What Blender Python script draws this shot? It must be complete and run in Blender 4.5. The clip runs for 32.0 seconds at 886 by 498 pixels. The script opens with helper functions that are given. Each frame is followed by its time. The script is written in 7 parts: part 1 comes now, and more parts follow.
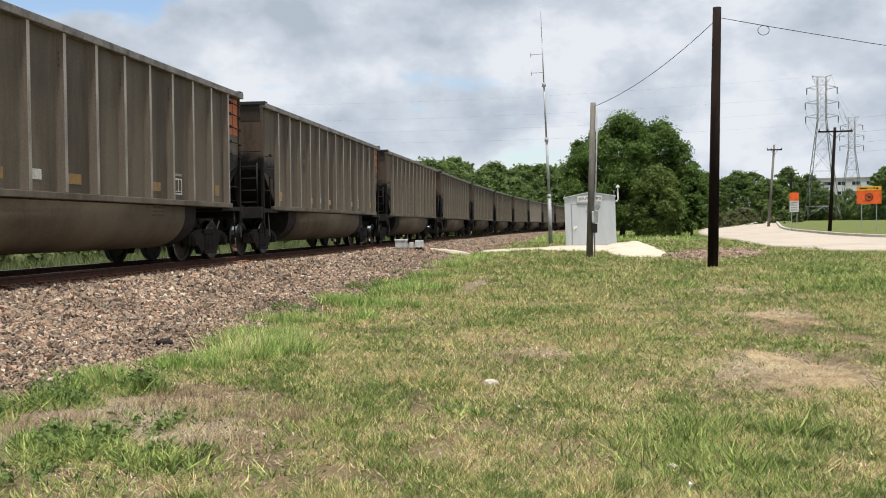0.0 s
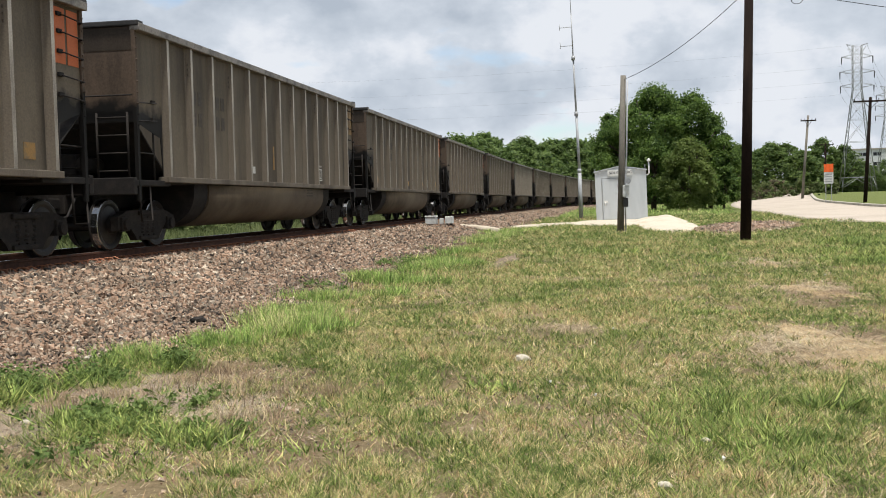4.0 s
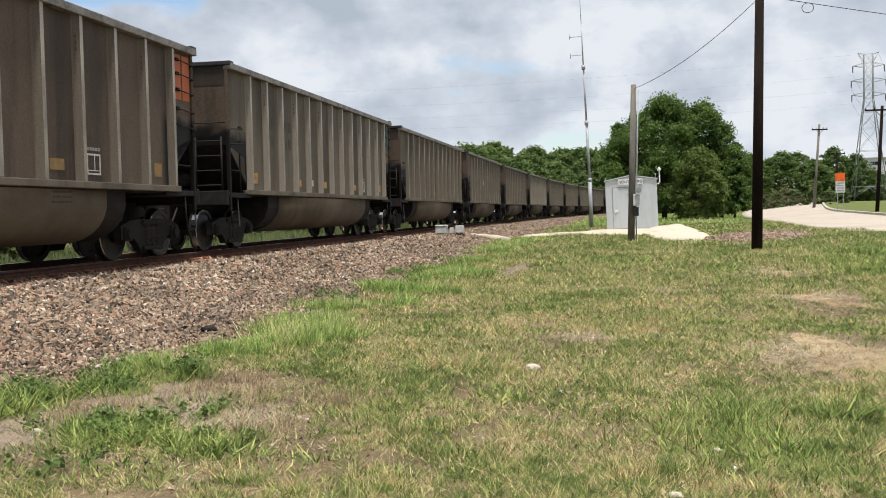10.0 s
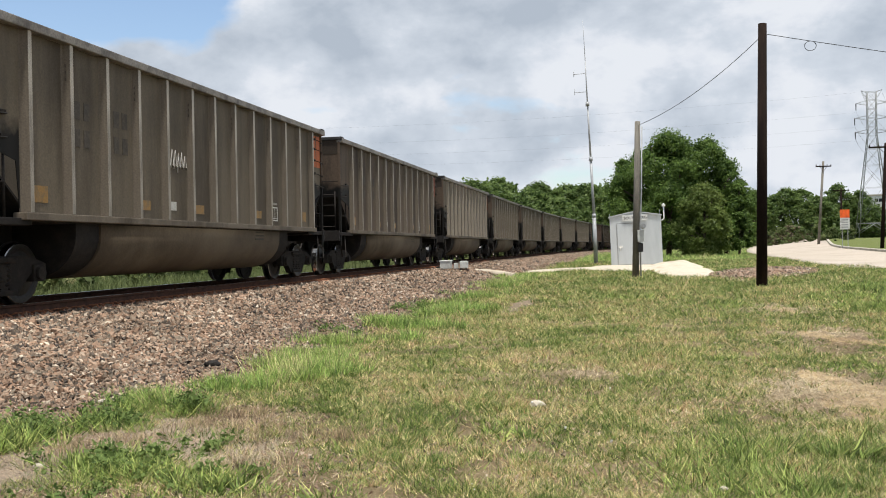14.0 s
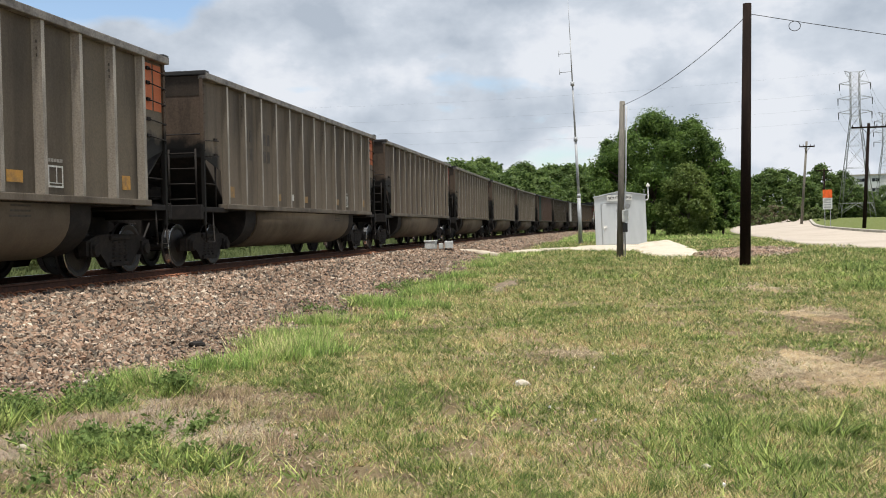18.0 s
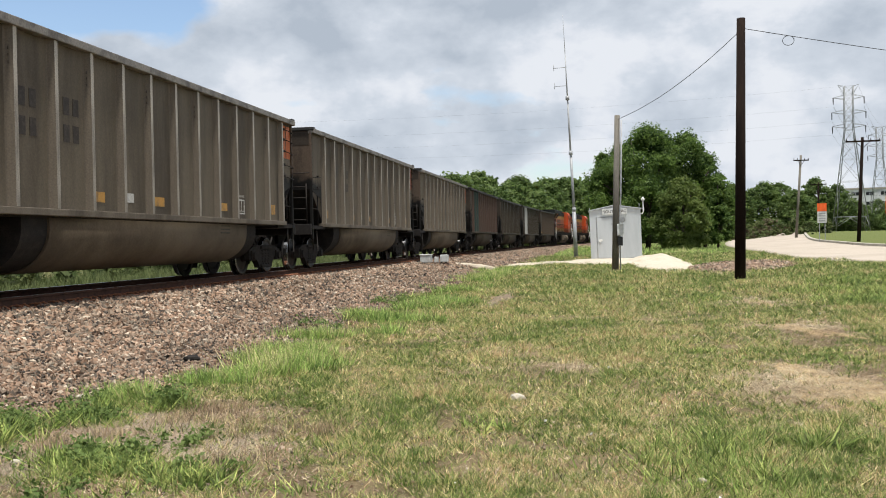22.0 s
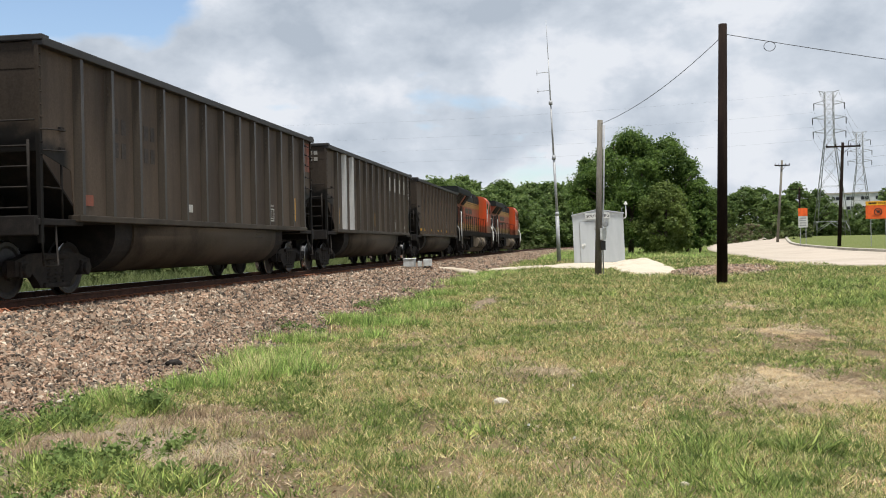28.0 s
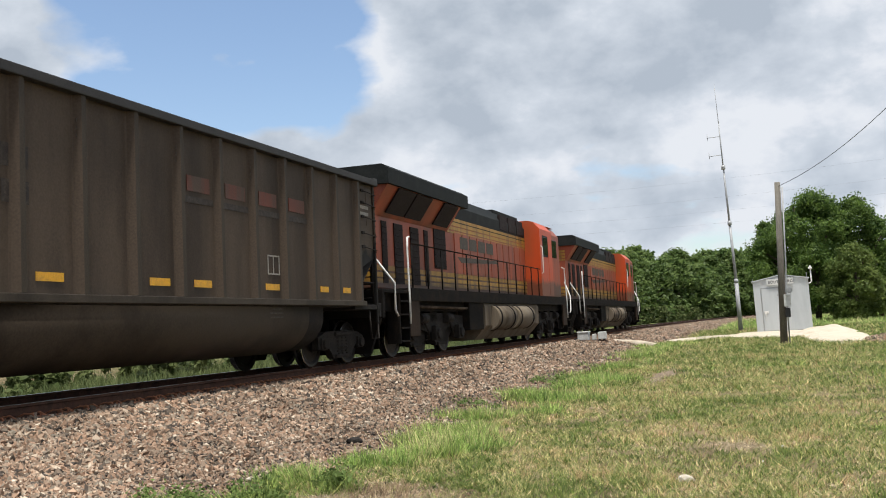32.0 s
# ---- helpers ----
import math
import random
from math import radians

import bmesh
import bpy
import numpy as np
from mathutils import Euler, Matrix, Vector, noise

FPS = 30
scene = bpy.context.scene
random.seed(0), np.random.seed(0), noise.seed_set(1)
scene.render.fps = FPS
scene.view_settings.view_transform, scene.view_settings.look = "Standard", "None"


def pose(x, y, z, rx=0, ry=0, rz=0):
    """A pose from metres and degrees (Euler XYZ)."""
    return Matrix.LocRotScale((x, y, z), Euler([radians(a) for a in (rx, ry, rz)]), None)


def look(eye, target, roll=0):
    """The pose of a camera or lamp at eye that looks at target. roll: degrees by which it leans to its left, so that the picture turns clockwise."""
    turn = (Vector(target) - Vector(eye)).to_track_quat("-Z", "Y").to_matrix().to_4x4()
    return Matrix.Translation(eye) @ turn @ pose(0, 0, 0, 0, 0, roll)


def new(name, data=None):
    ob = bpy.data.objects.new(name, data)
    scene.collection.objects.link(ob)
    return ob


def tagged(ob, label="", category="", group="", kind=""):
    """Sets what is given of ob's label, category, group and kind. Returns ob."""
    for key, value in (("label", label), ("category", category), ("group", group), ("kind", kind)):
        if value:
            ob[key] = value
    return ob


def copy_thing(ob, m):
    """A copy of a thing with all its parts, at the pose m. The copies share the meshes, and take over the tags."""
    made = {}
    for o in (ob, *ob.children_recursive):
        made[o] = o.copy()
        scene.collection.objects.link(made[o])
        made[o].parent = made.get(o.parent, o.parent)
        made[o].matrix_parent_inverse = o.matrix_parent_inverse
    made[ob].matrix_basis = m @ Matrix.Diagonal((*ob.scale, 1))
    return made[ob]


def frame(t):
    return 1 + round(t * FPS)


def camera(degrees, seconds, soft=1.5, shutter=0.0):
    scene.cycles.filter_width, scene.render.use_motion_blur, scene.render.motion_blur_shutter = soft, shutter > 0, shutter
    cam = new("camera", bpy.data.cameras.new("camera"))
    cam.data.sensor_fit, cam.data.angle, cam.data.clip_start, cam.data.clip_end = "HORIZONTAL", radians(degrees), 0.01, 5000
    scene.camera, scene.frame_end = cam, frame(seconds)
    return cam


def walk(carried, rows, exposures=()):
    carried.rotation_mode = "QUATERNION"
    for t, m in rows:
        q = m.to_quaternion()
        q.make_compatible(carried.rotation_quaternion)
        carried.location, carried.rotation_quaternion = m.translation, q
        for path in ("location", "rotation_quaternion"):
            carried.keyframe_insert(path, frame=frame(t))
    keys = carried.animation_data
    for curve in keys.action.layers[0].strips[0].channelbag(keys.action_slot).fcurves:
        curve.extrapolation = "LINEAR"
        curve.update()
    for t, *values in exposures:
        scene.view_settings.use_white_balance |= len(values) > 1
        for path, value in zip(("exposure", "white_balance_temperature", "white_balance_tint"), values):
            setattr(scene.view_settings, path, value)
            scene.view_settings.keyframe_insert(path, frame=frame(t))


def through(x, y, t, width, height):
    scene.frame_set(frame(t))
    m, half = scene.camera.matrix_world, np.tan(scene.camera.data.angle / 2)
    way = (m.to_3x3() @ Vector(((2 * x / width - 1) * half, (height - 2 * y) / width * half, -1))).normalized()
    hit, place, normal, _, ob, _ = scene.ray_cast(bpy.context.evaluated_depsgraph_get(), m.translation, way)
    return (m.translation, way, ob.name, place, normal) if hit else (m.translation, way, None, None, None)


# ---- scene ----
# The camera: a hand-held phone, standing still beside the line and turning a little.
cam = camera(49.0, 32.0, soft=1.0)
EYE = 1.6
TURNS = [
    (0.0, 88.70, 0.60, 8.08),
    (0.5, 88.10, 1.03, 7.98),
    (1.0, 87.82, 1.29, 8.18),
    (1.5, 87.87, 1.46, 8.60),
    (2.0, 87.61, 1.57, 8.96),
    (2.5, 87.21, 1.70, 9.18),
    (4.5, 87.40, 1.10, 10.16),
    (5.0, 87.57, 1.15, 10.70),
    (5.5, 87.85, 0.97, 11.11),
    (6.0, 87.92, 0.85, 11.27),
    (6.5, 87.99, 0.80, 11.55),
    (7.0, 88.11, 0.74, 11.38),
    (7.5, 88.26, 0.50, 11.19),
    (8.0, 87.80, 0.65, 10.98),
    (8.5, 87.40, 0.82, 10.57),
    (9.0, 87.60, 0.87, 10.32),
    (9.5, 87.80, 1.00, 10.51),
    (10.0, 87.87, 1.27, 10.44),
    (10.5, 87.99, 1.57, 10.23),
    (11.0, 88.23, 1.91, 10.10),
    (11.5, 88.39, 2.12, 10.32),
    (12.0, 88.48, 1.94, 10.51),
    (12.5, 88.86, 1.71, 10.73),
    (13.0, 88.79, 1.56, 10.59),
    (13.5, 89.33, 1.33, 10.55),
    (14.0, 89.96, 1.09, 10.70),
    (14.5, 89.70, 0.82, 10.87),
    (16.5, 88.80, 0.66, 10.67),
    (17.0, 88.57, 0.83, 10.48),
    (17.5, 88.54, 1.02, 10.10),
    (18.0, 88.77, 1.12, 9.81),
    (18.5, 89.32, 1.12, 9.70),
    (19.0, 89.65, 1.19, 9.51),
    (19.5, 89.53, 1.53, 9.40),
    (20.0, 89.48, 1.68, 9.27),
    (20.5, 89.59, 1.69, 9.45),
    (21.0, 89.47, 1.49, 9.42),
    (21.5, 89.48, 1.34, 9.41),
    (22.0, 89.57, 1.14, 9.54),
    (22.5, 89.79, 1.04, 9.67),
    (23.0, 90.01, 1.17, 9.53),
    (23.5, 89.86, 1.20, 9.32),
    (24.0, 89.66, 1.07, 9.53),
    (24.5, 89.44, 0.82, 9.58),
    (25.0, 89.41, 0.84, 9.45),
    (25.5, 89.42, 1.28, 8.94),
    (27.5, 89.74, 1.09, 8.56),
    (28.0, 89.80, 1.10, 8.56),
    (28.5, 89.58, 1.46, 8.62),
    (29.0, 89.51, 1.69, 8.38),
    (29.5, 89.55, 1.64, 8.26),
    (30.0, 89.41, 1.42, 8.72),
    (30.5, 89.82, 1.21, 9.59),
    (31.0, 90.72, 1.41, 11.02),
    (31.5, 92.15, 1.81, 13.83),
    (32.0, 94.53, 2.76, 18.72),
]
walk(cam, [(t, pose(0, 0, EYE, rx, ry, rz)) for t, rx, ry, rz in TURNS])

# ---- world and light ----
SUN_TO = Vector((0.10, -0.20, 0.97)).normalized()
sun_elev = math.asin(SUN_TO.z)
sun_azim = math.atan2(SUN_TO.x, SUN_TO.y)

world = bpy.data.worlds.new("sky")
scene.world = world
world.use_nodes = True
wt = world.node_tree
wt.nodes.clear()


def wnode(kind, **kw):
    n = wt.nodes.new(kind)
    for k, v in kw.items():
        n.inputs[k].default_value = v
    return n


w_out = wt.nodes.new("ShaderNodeOutputWorld")
w_bg = wnode("ShaderNodeBackground", Strength=1.0)
w_sky = wt.nodes.new("ShaderNodeTexSky")
w_sky.sky_type = "NISHITA"
w_sky.sun_disc = False
w_sky.sun_elevation = sun_elev
w_sky.sun_rotation = sun_azim
w_dim = wt.nodes.new("ShaderNodeVectorMath")
w_dim.operation = "SCALE"
w_dim.inputs["Scale"].default_value = 0.15
wt.links.new(w_sky.outputs[0], w_dim.inputs[0])
# clouds: noise on a flat layer high above
w_tc = wt.nodes.new("ShaderNodeTexCoord")
w_sep = wt.nodes.new("ShaderNodeSeparateXYZ")
wt.links.new(w_tc.outputs["Generated"], w_sep.inputs[0])
w_add = wt.nodes.new("ShaderNodeMath")
w_add.operation = "ADD"
w_add.inputs[1].default_value = 0.33
w_max = wt.nodes.new("ShaderNodeMath")
w_max.operation = "MAXIMUM"
w_max.inputs[1].default_value = 0.0
wt.links.new(w_sep.outputs[2], w_max.inputs[0])
wt.links.new(w_max.outputs[0], w_add.inputs[0])
w_div = wt.nodes.new("ShaderNodeVectorMath")
w_div.operation = "DIVIDE"
w_cmb = wt.nodes.new("ShaderNodeCombineXYZ")
for i in range(3):
    wt.links.new(w_add.outputs[0], w_cmb.inputs[i])
w_rot = wt.nodes.new("ShaderNodeVectorRotate")
w_rot.rotation_type = "Z_AXIS"
w_rot.inputs["Angle"].default_value = -0.28
wt.links.new(w_tc.outputs["Generated"], w_rot.inputs[0])
wt.links.new(w_rot.outputs[0], w_div.inputs[0])
wt.links.new(w_cmb.outputs[0], w_div.inputs[1])
w_off = wt.nodes.new("ShaderNodeVectorMath")
w_off.operation = "ADD"
w_off.inputs[1].default_value = (3.1, 7.4, 0.0)
wt.links.new(w_div.outputs[0], w_off.inputs[0])
w_n1 = wnode("ShaderNodeTexNoise", Scale=1.75, Detail=10.0, Roughness=0.50, Distortion=0.05)
w_n2 = wnode("ShaderNodeTexNoise", Scale=6.4, Detail=11.0, Roughness=0.55, Distortion=0.05)
wt.links.new(w_off.outputs[0], w_n1.inputs["Vector"])
# billows: rounder, on the dome itself
w_bil = wt.nodes.new("ShaderNodeMapping")
w_bil.inputs["Location"].default_value = (1.3, 0.4, 2.2)
w_bil.inputs["Scale"].default_value = (1.0, 1.0, 1.55)
wt.links.new(w_tc.outputs["Generated"], w_bil.inputs[0])
wt.links.new(w_bil.outputs[0], w_n2.inputs["Vector"])
w_r1 = wt.nodes.new("ShaderNodeValToRGB")
w_r1.color_ramp.elements[0].position = 0.37
w_r1.color_ramp.elements[1].position = 0.435
# a clearing in the clouds, low over the near end of the train
w_dot = wt.nodes.new("ShaderNodeVectorMath")
w_dot.operation = "DOT_PRODUCT"
w_dot.inputs[1].default_value = (-0.490, 0.815, 0.309)
wt.links.new(w_tc.outputs["Generated"], w_dot.inputs[0])
w_clr = wt.nodes.new("ShaderNodeMapRange")
w_clr.interpolation_type = "SMOOTHSTEP"
w_clr.inputs["From Min"].default_value, w_clr.inputs["From Max"].default_value = 0.976, 0.994
w_clr.inputs["To Max"].default_value = -0.33
wt.links.new(w_dot.outputs["Value"], w_clr.inputs[0])
w_cov = wt.nodes.new("ShaderNodeMath")
w_cov.operation = "ADD"
wt.links.new(w_n1.outputs[0], w_cov.inputs[0])
w_abv = wt.nodes.new("ShaderNodeMapRange")
w_abv.interpolation_type = "SMOOTHSTEP"
w_abv.inputs["From Min"].default_value, w_abv.inputs["From Max"].default_value = 0.165, 0.235
wt.links.new(w_sep.outputs[2], w_abv.inputs[0])
w_both = wt.nodes.new("ShaderNodeMath")
w_both.operation = "MULTIPLY"
wt.links.new(w_clr.outputs[0], w_both.inputs[0])
wt.links.new(w_abv.outputs[0], w_both.inputs[1])
wt.links.new(w_both.outputs[0], w_cov.inputs[1])
wt.links.new(w_cov.outputs[0], w_r1.inputs[0])
# thin edges are bright, the thick middles grey
w_thk = wt.nodes.new("ShaderNodeMath")
w_thk.operation = "MULTIPLY_ADD"
w_thk.inputs[1].default_value = -1.9
wt.links.new(w_n2.outputs[0], w_thk.inputs[0])
w_sh = wt.nodes.new("ShaderNodeMath")
w_sh.operation = "MULTIPLY_ADD"
w_sh.inputs[1].default_value = 0.45
w_sh.inputs[2].default_value = 1.19
wt.links.new(w_cov.outputs[0], w_sh.inputs[0])
# heavier cloud higher up
w_hi = wt.nodes.new("ShaderNodeMapRange")
w_hi.interpolation_type = "SMOOTHSTEP"
w_hi.inputs["From Min"].default_value, w_hi.inputs["From Max"].default_value = 0.21, 0.33
w_hi.inputs["To Max"].default_value = 0.13
wt.links.new(w_sep.outputs[2], w_hi.inputs[0])
w_sum = wt.nodes.new("ShaderNodeMath")
w_sum.operation = "ADD"
wt.links.new(w_sh.outputs[0], w_sum.inputs[0])
wt.links.new(w_hi.outputs[0], w_sum.inputs[1])
wt.links.new(w_sum.outputs[0], w_thk.inputs[2])
w_r2 = wt.nodes.new("ShaderNodeValToRGB")
e = w_r2.color_ramp.elements
e[0].position, e[0].color = 0.36, (0.71, 0.74, 0.79, 1)
e[1].position, e[1].color = 0.78, (0.40, 0.455, 0.53, 1)
e.new(0.42).color = (0.665, 0.70, 0.76, 1)
e.new(0.51).color = (0.565, 0.615, 0.685, 1)
wt.links.new(w_thk.outputs[0], w_r2.inputs[0])
w_mix = wt.nodes.new("ShaderNodeMix")
w_mix.data_type = "RGBA"
wt.links.new(w_r1.outputs[0], w_mix.inputs[0])
wt.links.new(w_dim.outputs[0], w_mix.inputs[6])
wt.links.new(w_r2.outputs[0], w_mix.inputs[7])
wt.links.new(w_mix.outputs[2], w_bg.inputs[0])
wt.links.new(w_bg.outputs[0], w_out.inputs[0])

sun = new("sun", bpy.data.lights.new("sun", "SUN"))
sun.data.energy = 5.0
sun.data.angle = radians(7)
sun.data.color = (1.0, 0.96, 0.89)
sun.matrix_world = look((0, 0, 60), Vector((0, 0, 60)) - SUN_TO)
scene.view_settings.exposure = 0.18

# ---- materials ----
MATS = {}


def mat(name, col, rough=0.7, metal=0.0, var=0.18, scale=6.0, bump=0.15, col2=None, streak=False, fine=60.0, island=0.0, spec=0.4, patch=(0.45, 0.65), soot=None, sootcol=(0.010, 0.0092, 0.0085), sootmax=1.0):
    """A surface with stains and grain: col with patches of col2, at two scales, and fine relief."""
    if name in MATS:
        return MATS[name]
    m = bpy.data.materials.new(name)
    m.use_nodes = True
    nt = m.node_tree
    b = nt.nodes["Principled BSDF"]
    b.inputs["Roughness"].default_value = rough
    b.inputs["Metallic"].default_value = metal
    b.inputs["Specular IOR Level"].default_value = spec
    tc = nt.nodes.new("ShaderNodeTexCoord")
    mp = nt.nodes.new("ShaderNodeMapping")
    if streak:
        mp.inputs["Scale"].default_value = (1.0, 1.0, 0.16)
    nt.links.new(tc.outputs["Object"], mp.inputs[0])
    n1 = nt.nodes.new("ShaderNodeTexNoise")
    n1.inputs["Scale"].default_value = scale
    n1.inputs["Detail"].default_value = 6
    n1.inputs["Roughness"].default_value = 0.6
    n2 = nt.nodes.new("ShaderNodeTexNoise")
    n2.inputs["Scale"].default_value = fine
    n2.inputs["Detail"].default_value = 3
    nt.links.new(mp.outputs[0], n1.inputs["Vector"])
    nt.links.new(tc.outputs["Object"], n2.inputs["Vector"])
    ramp = nt.nodes.new("ShaderNodeValToRGB")
    ramp.color_ramp.elements[0].position, ramp.color_ramp.elements[1].position = patch
    c2 = col2 or tuple(c * 0.72 for c in col)
    ramp.color_ramp.elements[0].color = (*col, 1)
    ramp.color_ramp.elements[1].color = (*c2, 1)
    nt.links.new(n1.outputs[0], ramp.inputs[0])
    hsv = nt.nodes.new("ShaderNodeHueSaturation")
    mr = nt.nodes.new("ShaderNodeMapRange")
    mr.inputs["To Min"].default_value, mr.inputs["To Max"].default_value = 1 - var, 1 + var
    mr.inputs["From Min"].default_value, mr.inputs["From Max"].default_value = 0.3, 0.7
    nt.links.new(n2.outputs[0], mr.inputs[0])
    val = mr.outputs[0]
    if island:
        geo = nt.nodes.new("ShaderNodeNewGeometry")
        m2 = nt.nodes.new("ShaderNodeMapRange")
        m2.inputs["To Min"].default_value, m2.inputs["To Max"].default_value = 1 - island, 1 + island
        nt.links.new(geo.outputs["Random Per Island"], m2.inputs[0])
        mul = nt.nodes.new("ShaderNodeMath")
        mul.operation = "MULTIPLY"
        nt.links.new(val, mul.inputs[0])
        nt.links.new(m2.outputs[0], mul.inputs[1])
        val = mul.outputs[0]
    nt.links.new(val, hsv.inputs["Value"])
    nt.links.new(ramp.outputs[0], hsv.inputs["Color"])
    paint = hsv.outputs[0]
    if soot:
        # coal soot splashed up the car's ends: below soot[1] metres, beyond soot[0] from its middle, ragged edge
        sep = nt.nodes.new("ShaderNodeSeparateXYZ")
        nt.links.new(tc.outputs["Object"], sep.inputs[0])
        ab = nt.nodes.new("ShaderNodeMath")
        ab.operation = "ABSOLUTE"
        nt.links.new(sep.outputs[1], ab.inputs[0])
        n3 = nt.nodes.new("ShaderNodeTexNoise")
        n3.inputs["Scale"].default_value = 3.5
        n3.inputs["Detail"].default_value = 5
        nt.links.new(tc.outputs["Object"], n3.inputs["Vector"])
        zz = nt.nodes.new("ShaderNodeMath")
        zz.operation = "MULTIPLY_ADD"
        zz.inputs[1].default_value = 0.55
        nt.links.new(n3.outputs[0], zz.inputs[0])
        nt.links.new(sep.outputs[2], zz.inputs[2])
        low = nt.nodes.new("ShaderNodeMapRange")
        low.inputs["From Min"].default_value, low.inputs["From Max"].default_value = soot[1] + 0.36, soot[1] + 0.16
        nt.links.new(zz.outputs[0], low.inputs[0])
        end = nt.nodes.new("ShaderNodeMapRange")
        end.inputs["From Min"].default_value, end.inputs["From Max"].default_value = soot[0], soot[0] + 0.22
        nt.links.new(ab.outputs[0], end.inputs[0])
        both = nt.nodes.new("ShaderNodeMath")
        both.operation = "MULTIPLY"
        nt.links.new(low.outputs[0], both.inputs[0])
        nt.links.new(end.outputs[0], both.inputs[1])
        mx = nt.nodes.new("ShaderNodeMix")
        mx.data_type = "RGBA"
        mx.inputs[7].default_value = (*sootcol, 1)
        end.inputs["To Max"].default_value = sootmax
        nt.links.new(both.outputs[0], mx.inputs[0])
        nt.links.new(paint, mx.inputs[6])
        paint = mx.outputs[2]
    nt.links.new(paint, b.inputs["Base Color"])
    if bump:
        bp = nt.nodes.new("ShaderNodeBump")
        bp.inputs["Strength"].default_value = bump
        bp.inputs["Distance"].default_value = 0.02
        nt.links.new(n2.outputs[0], bp.inputs["Height"])
        nt.links.new(bp.outputs[0], b.inputs["Normal"])
    MATS[name] = m
    return m


def foliage(name, col, col2, through=0.35, rough=0.55, upward=0.0, mid=None, spread=0.55, bias=-0.78):
    """Leaves and blades: colour differs leaf by leaf and patch by patch, light shines through them."""
    m = bpy.data.materials.new(name)
    m.use_nodes = True
    nt = m.node_tree
    nt.nodes.clear()
    out = nt.nodes.new("ShaderNodeOutputMaterial")
    geo = nt.nodes.new("ShaderNodeNewGeometry")
    n1 = nt.nodes.new("ShaderNodeTexNoise")
    n1.inputs["Scale"].default_value = 0.55
    n1.inputs["Detail"].default_value = 4
    nt.links.new(geo.outputs["Position"], n1.inputs["Vector"])
    add = nt.nodes.new("ShaderNodeMath")
    add.operation = "MULTIPLY_ADD"
    add.inputs[1].default_value = spread
    nt.links.new(geo.outputs["Random Per Island"], add.inputs[0])
    sub = nt.nodes.new("ShaderNodeMath")
    sub.operation = "MULTIPLY_ADD"
    sub.inputs[1].default_value = 2.0
    sub.inputs[2].default_value = bias
    nt.links.new(n1.outputs[0], sub.inputs[0])
    nt.links.new(sub.outputs[0], add.inputs[2])
    ramp = nt.nodes.new("ShaderNodeValToRGB")
    ramp.color_ramp.elements[0].color = (*col, 1)
    ramp.color_ramp.elements[1].color = (*col2, 1)
    if mid:
        k = ramp.color_ramp.elements.new(0.5)
        k.color = (*mid, 1)
    nt.links.new(add.outputs[0], ramp.inputs[0])
    dif = nt.nodes.new("ShaderNodeBsdfPrincipled")
    dif.inputs["Roughness"].default_value = rough
    dif.inputs["Specular IOR Level"].default_value = 0.25 if not upward else 0.1
    tr = nt.nodes.new("ShaderNodeBsdfTranslucent")
    mx = nt.nodes.new("ShaderNodeMixShader")
    mx.inputs[0].default_value = through
    nt.links.new(ramp.outputs[0], dif.inputs["Base Color"])
    nt.links.new(ramp.outputs[0], tr.inputs[0])
    if upward:
        # curved blades: on the whole they face the sky
        up = nt.nodes.new("ShaderNodeVectorMath")
        up.operation = "ADD"
        up.inputs[1].default_value = (0, 0, upward)
        nrm = nt.nodes.new("ShaderNodeVectorMath")
        nrm.operation = "NORMALIZE"
        nt.links.new(geo.outputs["True Normal"], up.inputs[0])
        nt.links.new(up.outputs[0], nrm.inputs[0])
        nt.links.new(nrm.outputs[0], dif.inputs["Normal"])
    nt.links.new(dif.outputs[0], mx.inputs[1])
    nt.links.new(tr.outputs[0], mx.inputs[2])
    nt.links.new(mx.outputs[0], out.inputs[0])
    MATS[name] = m
    return m


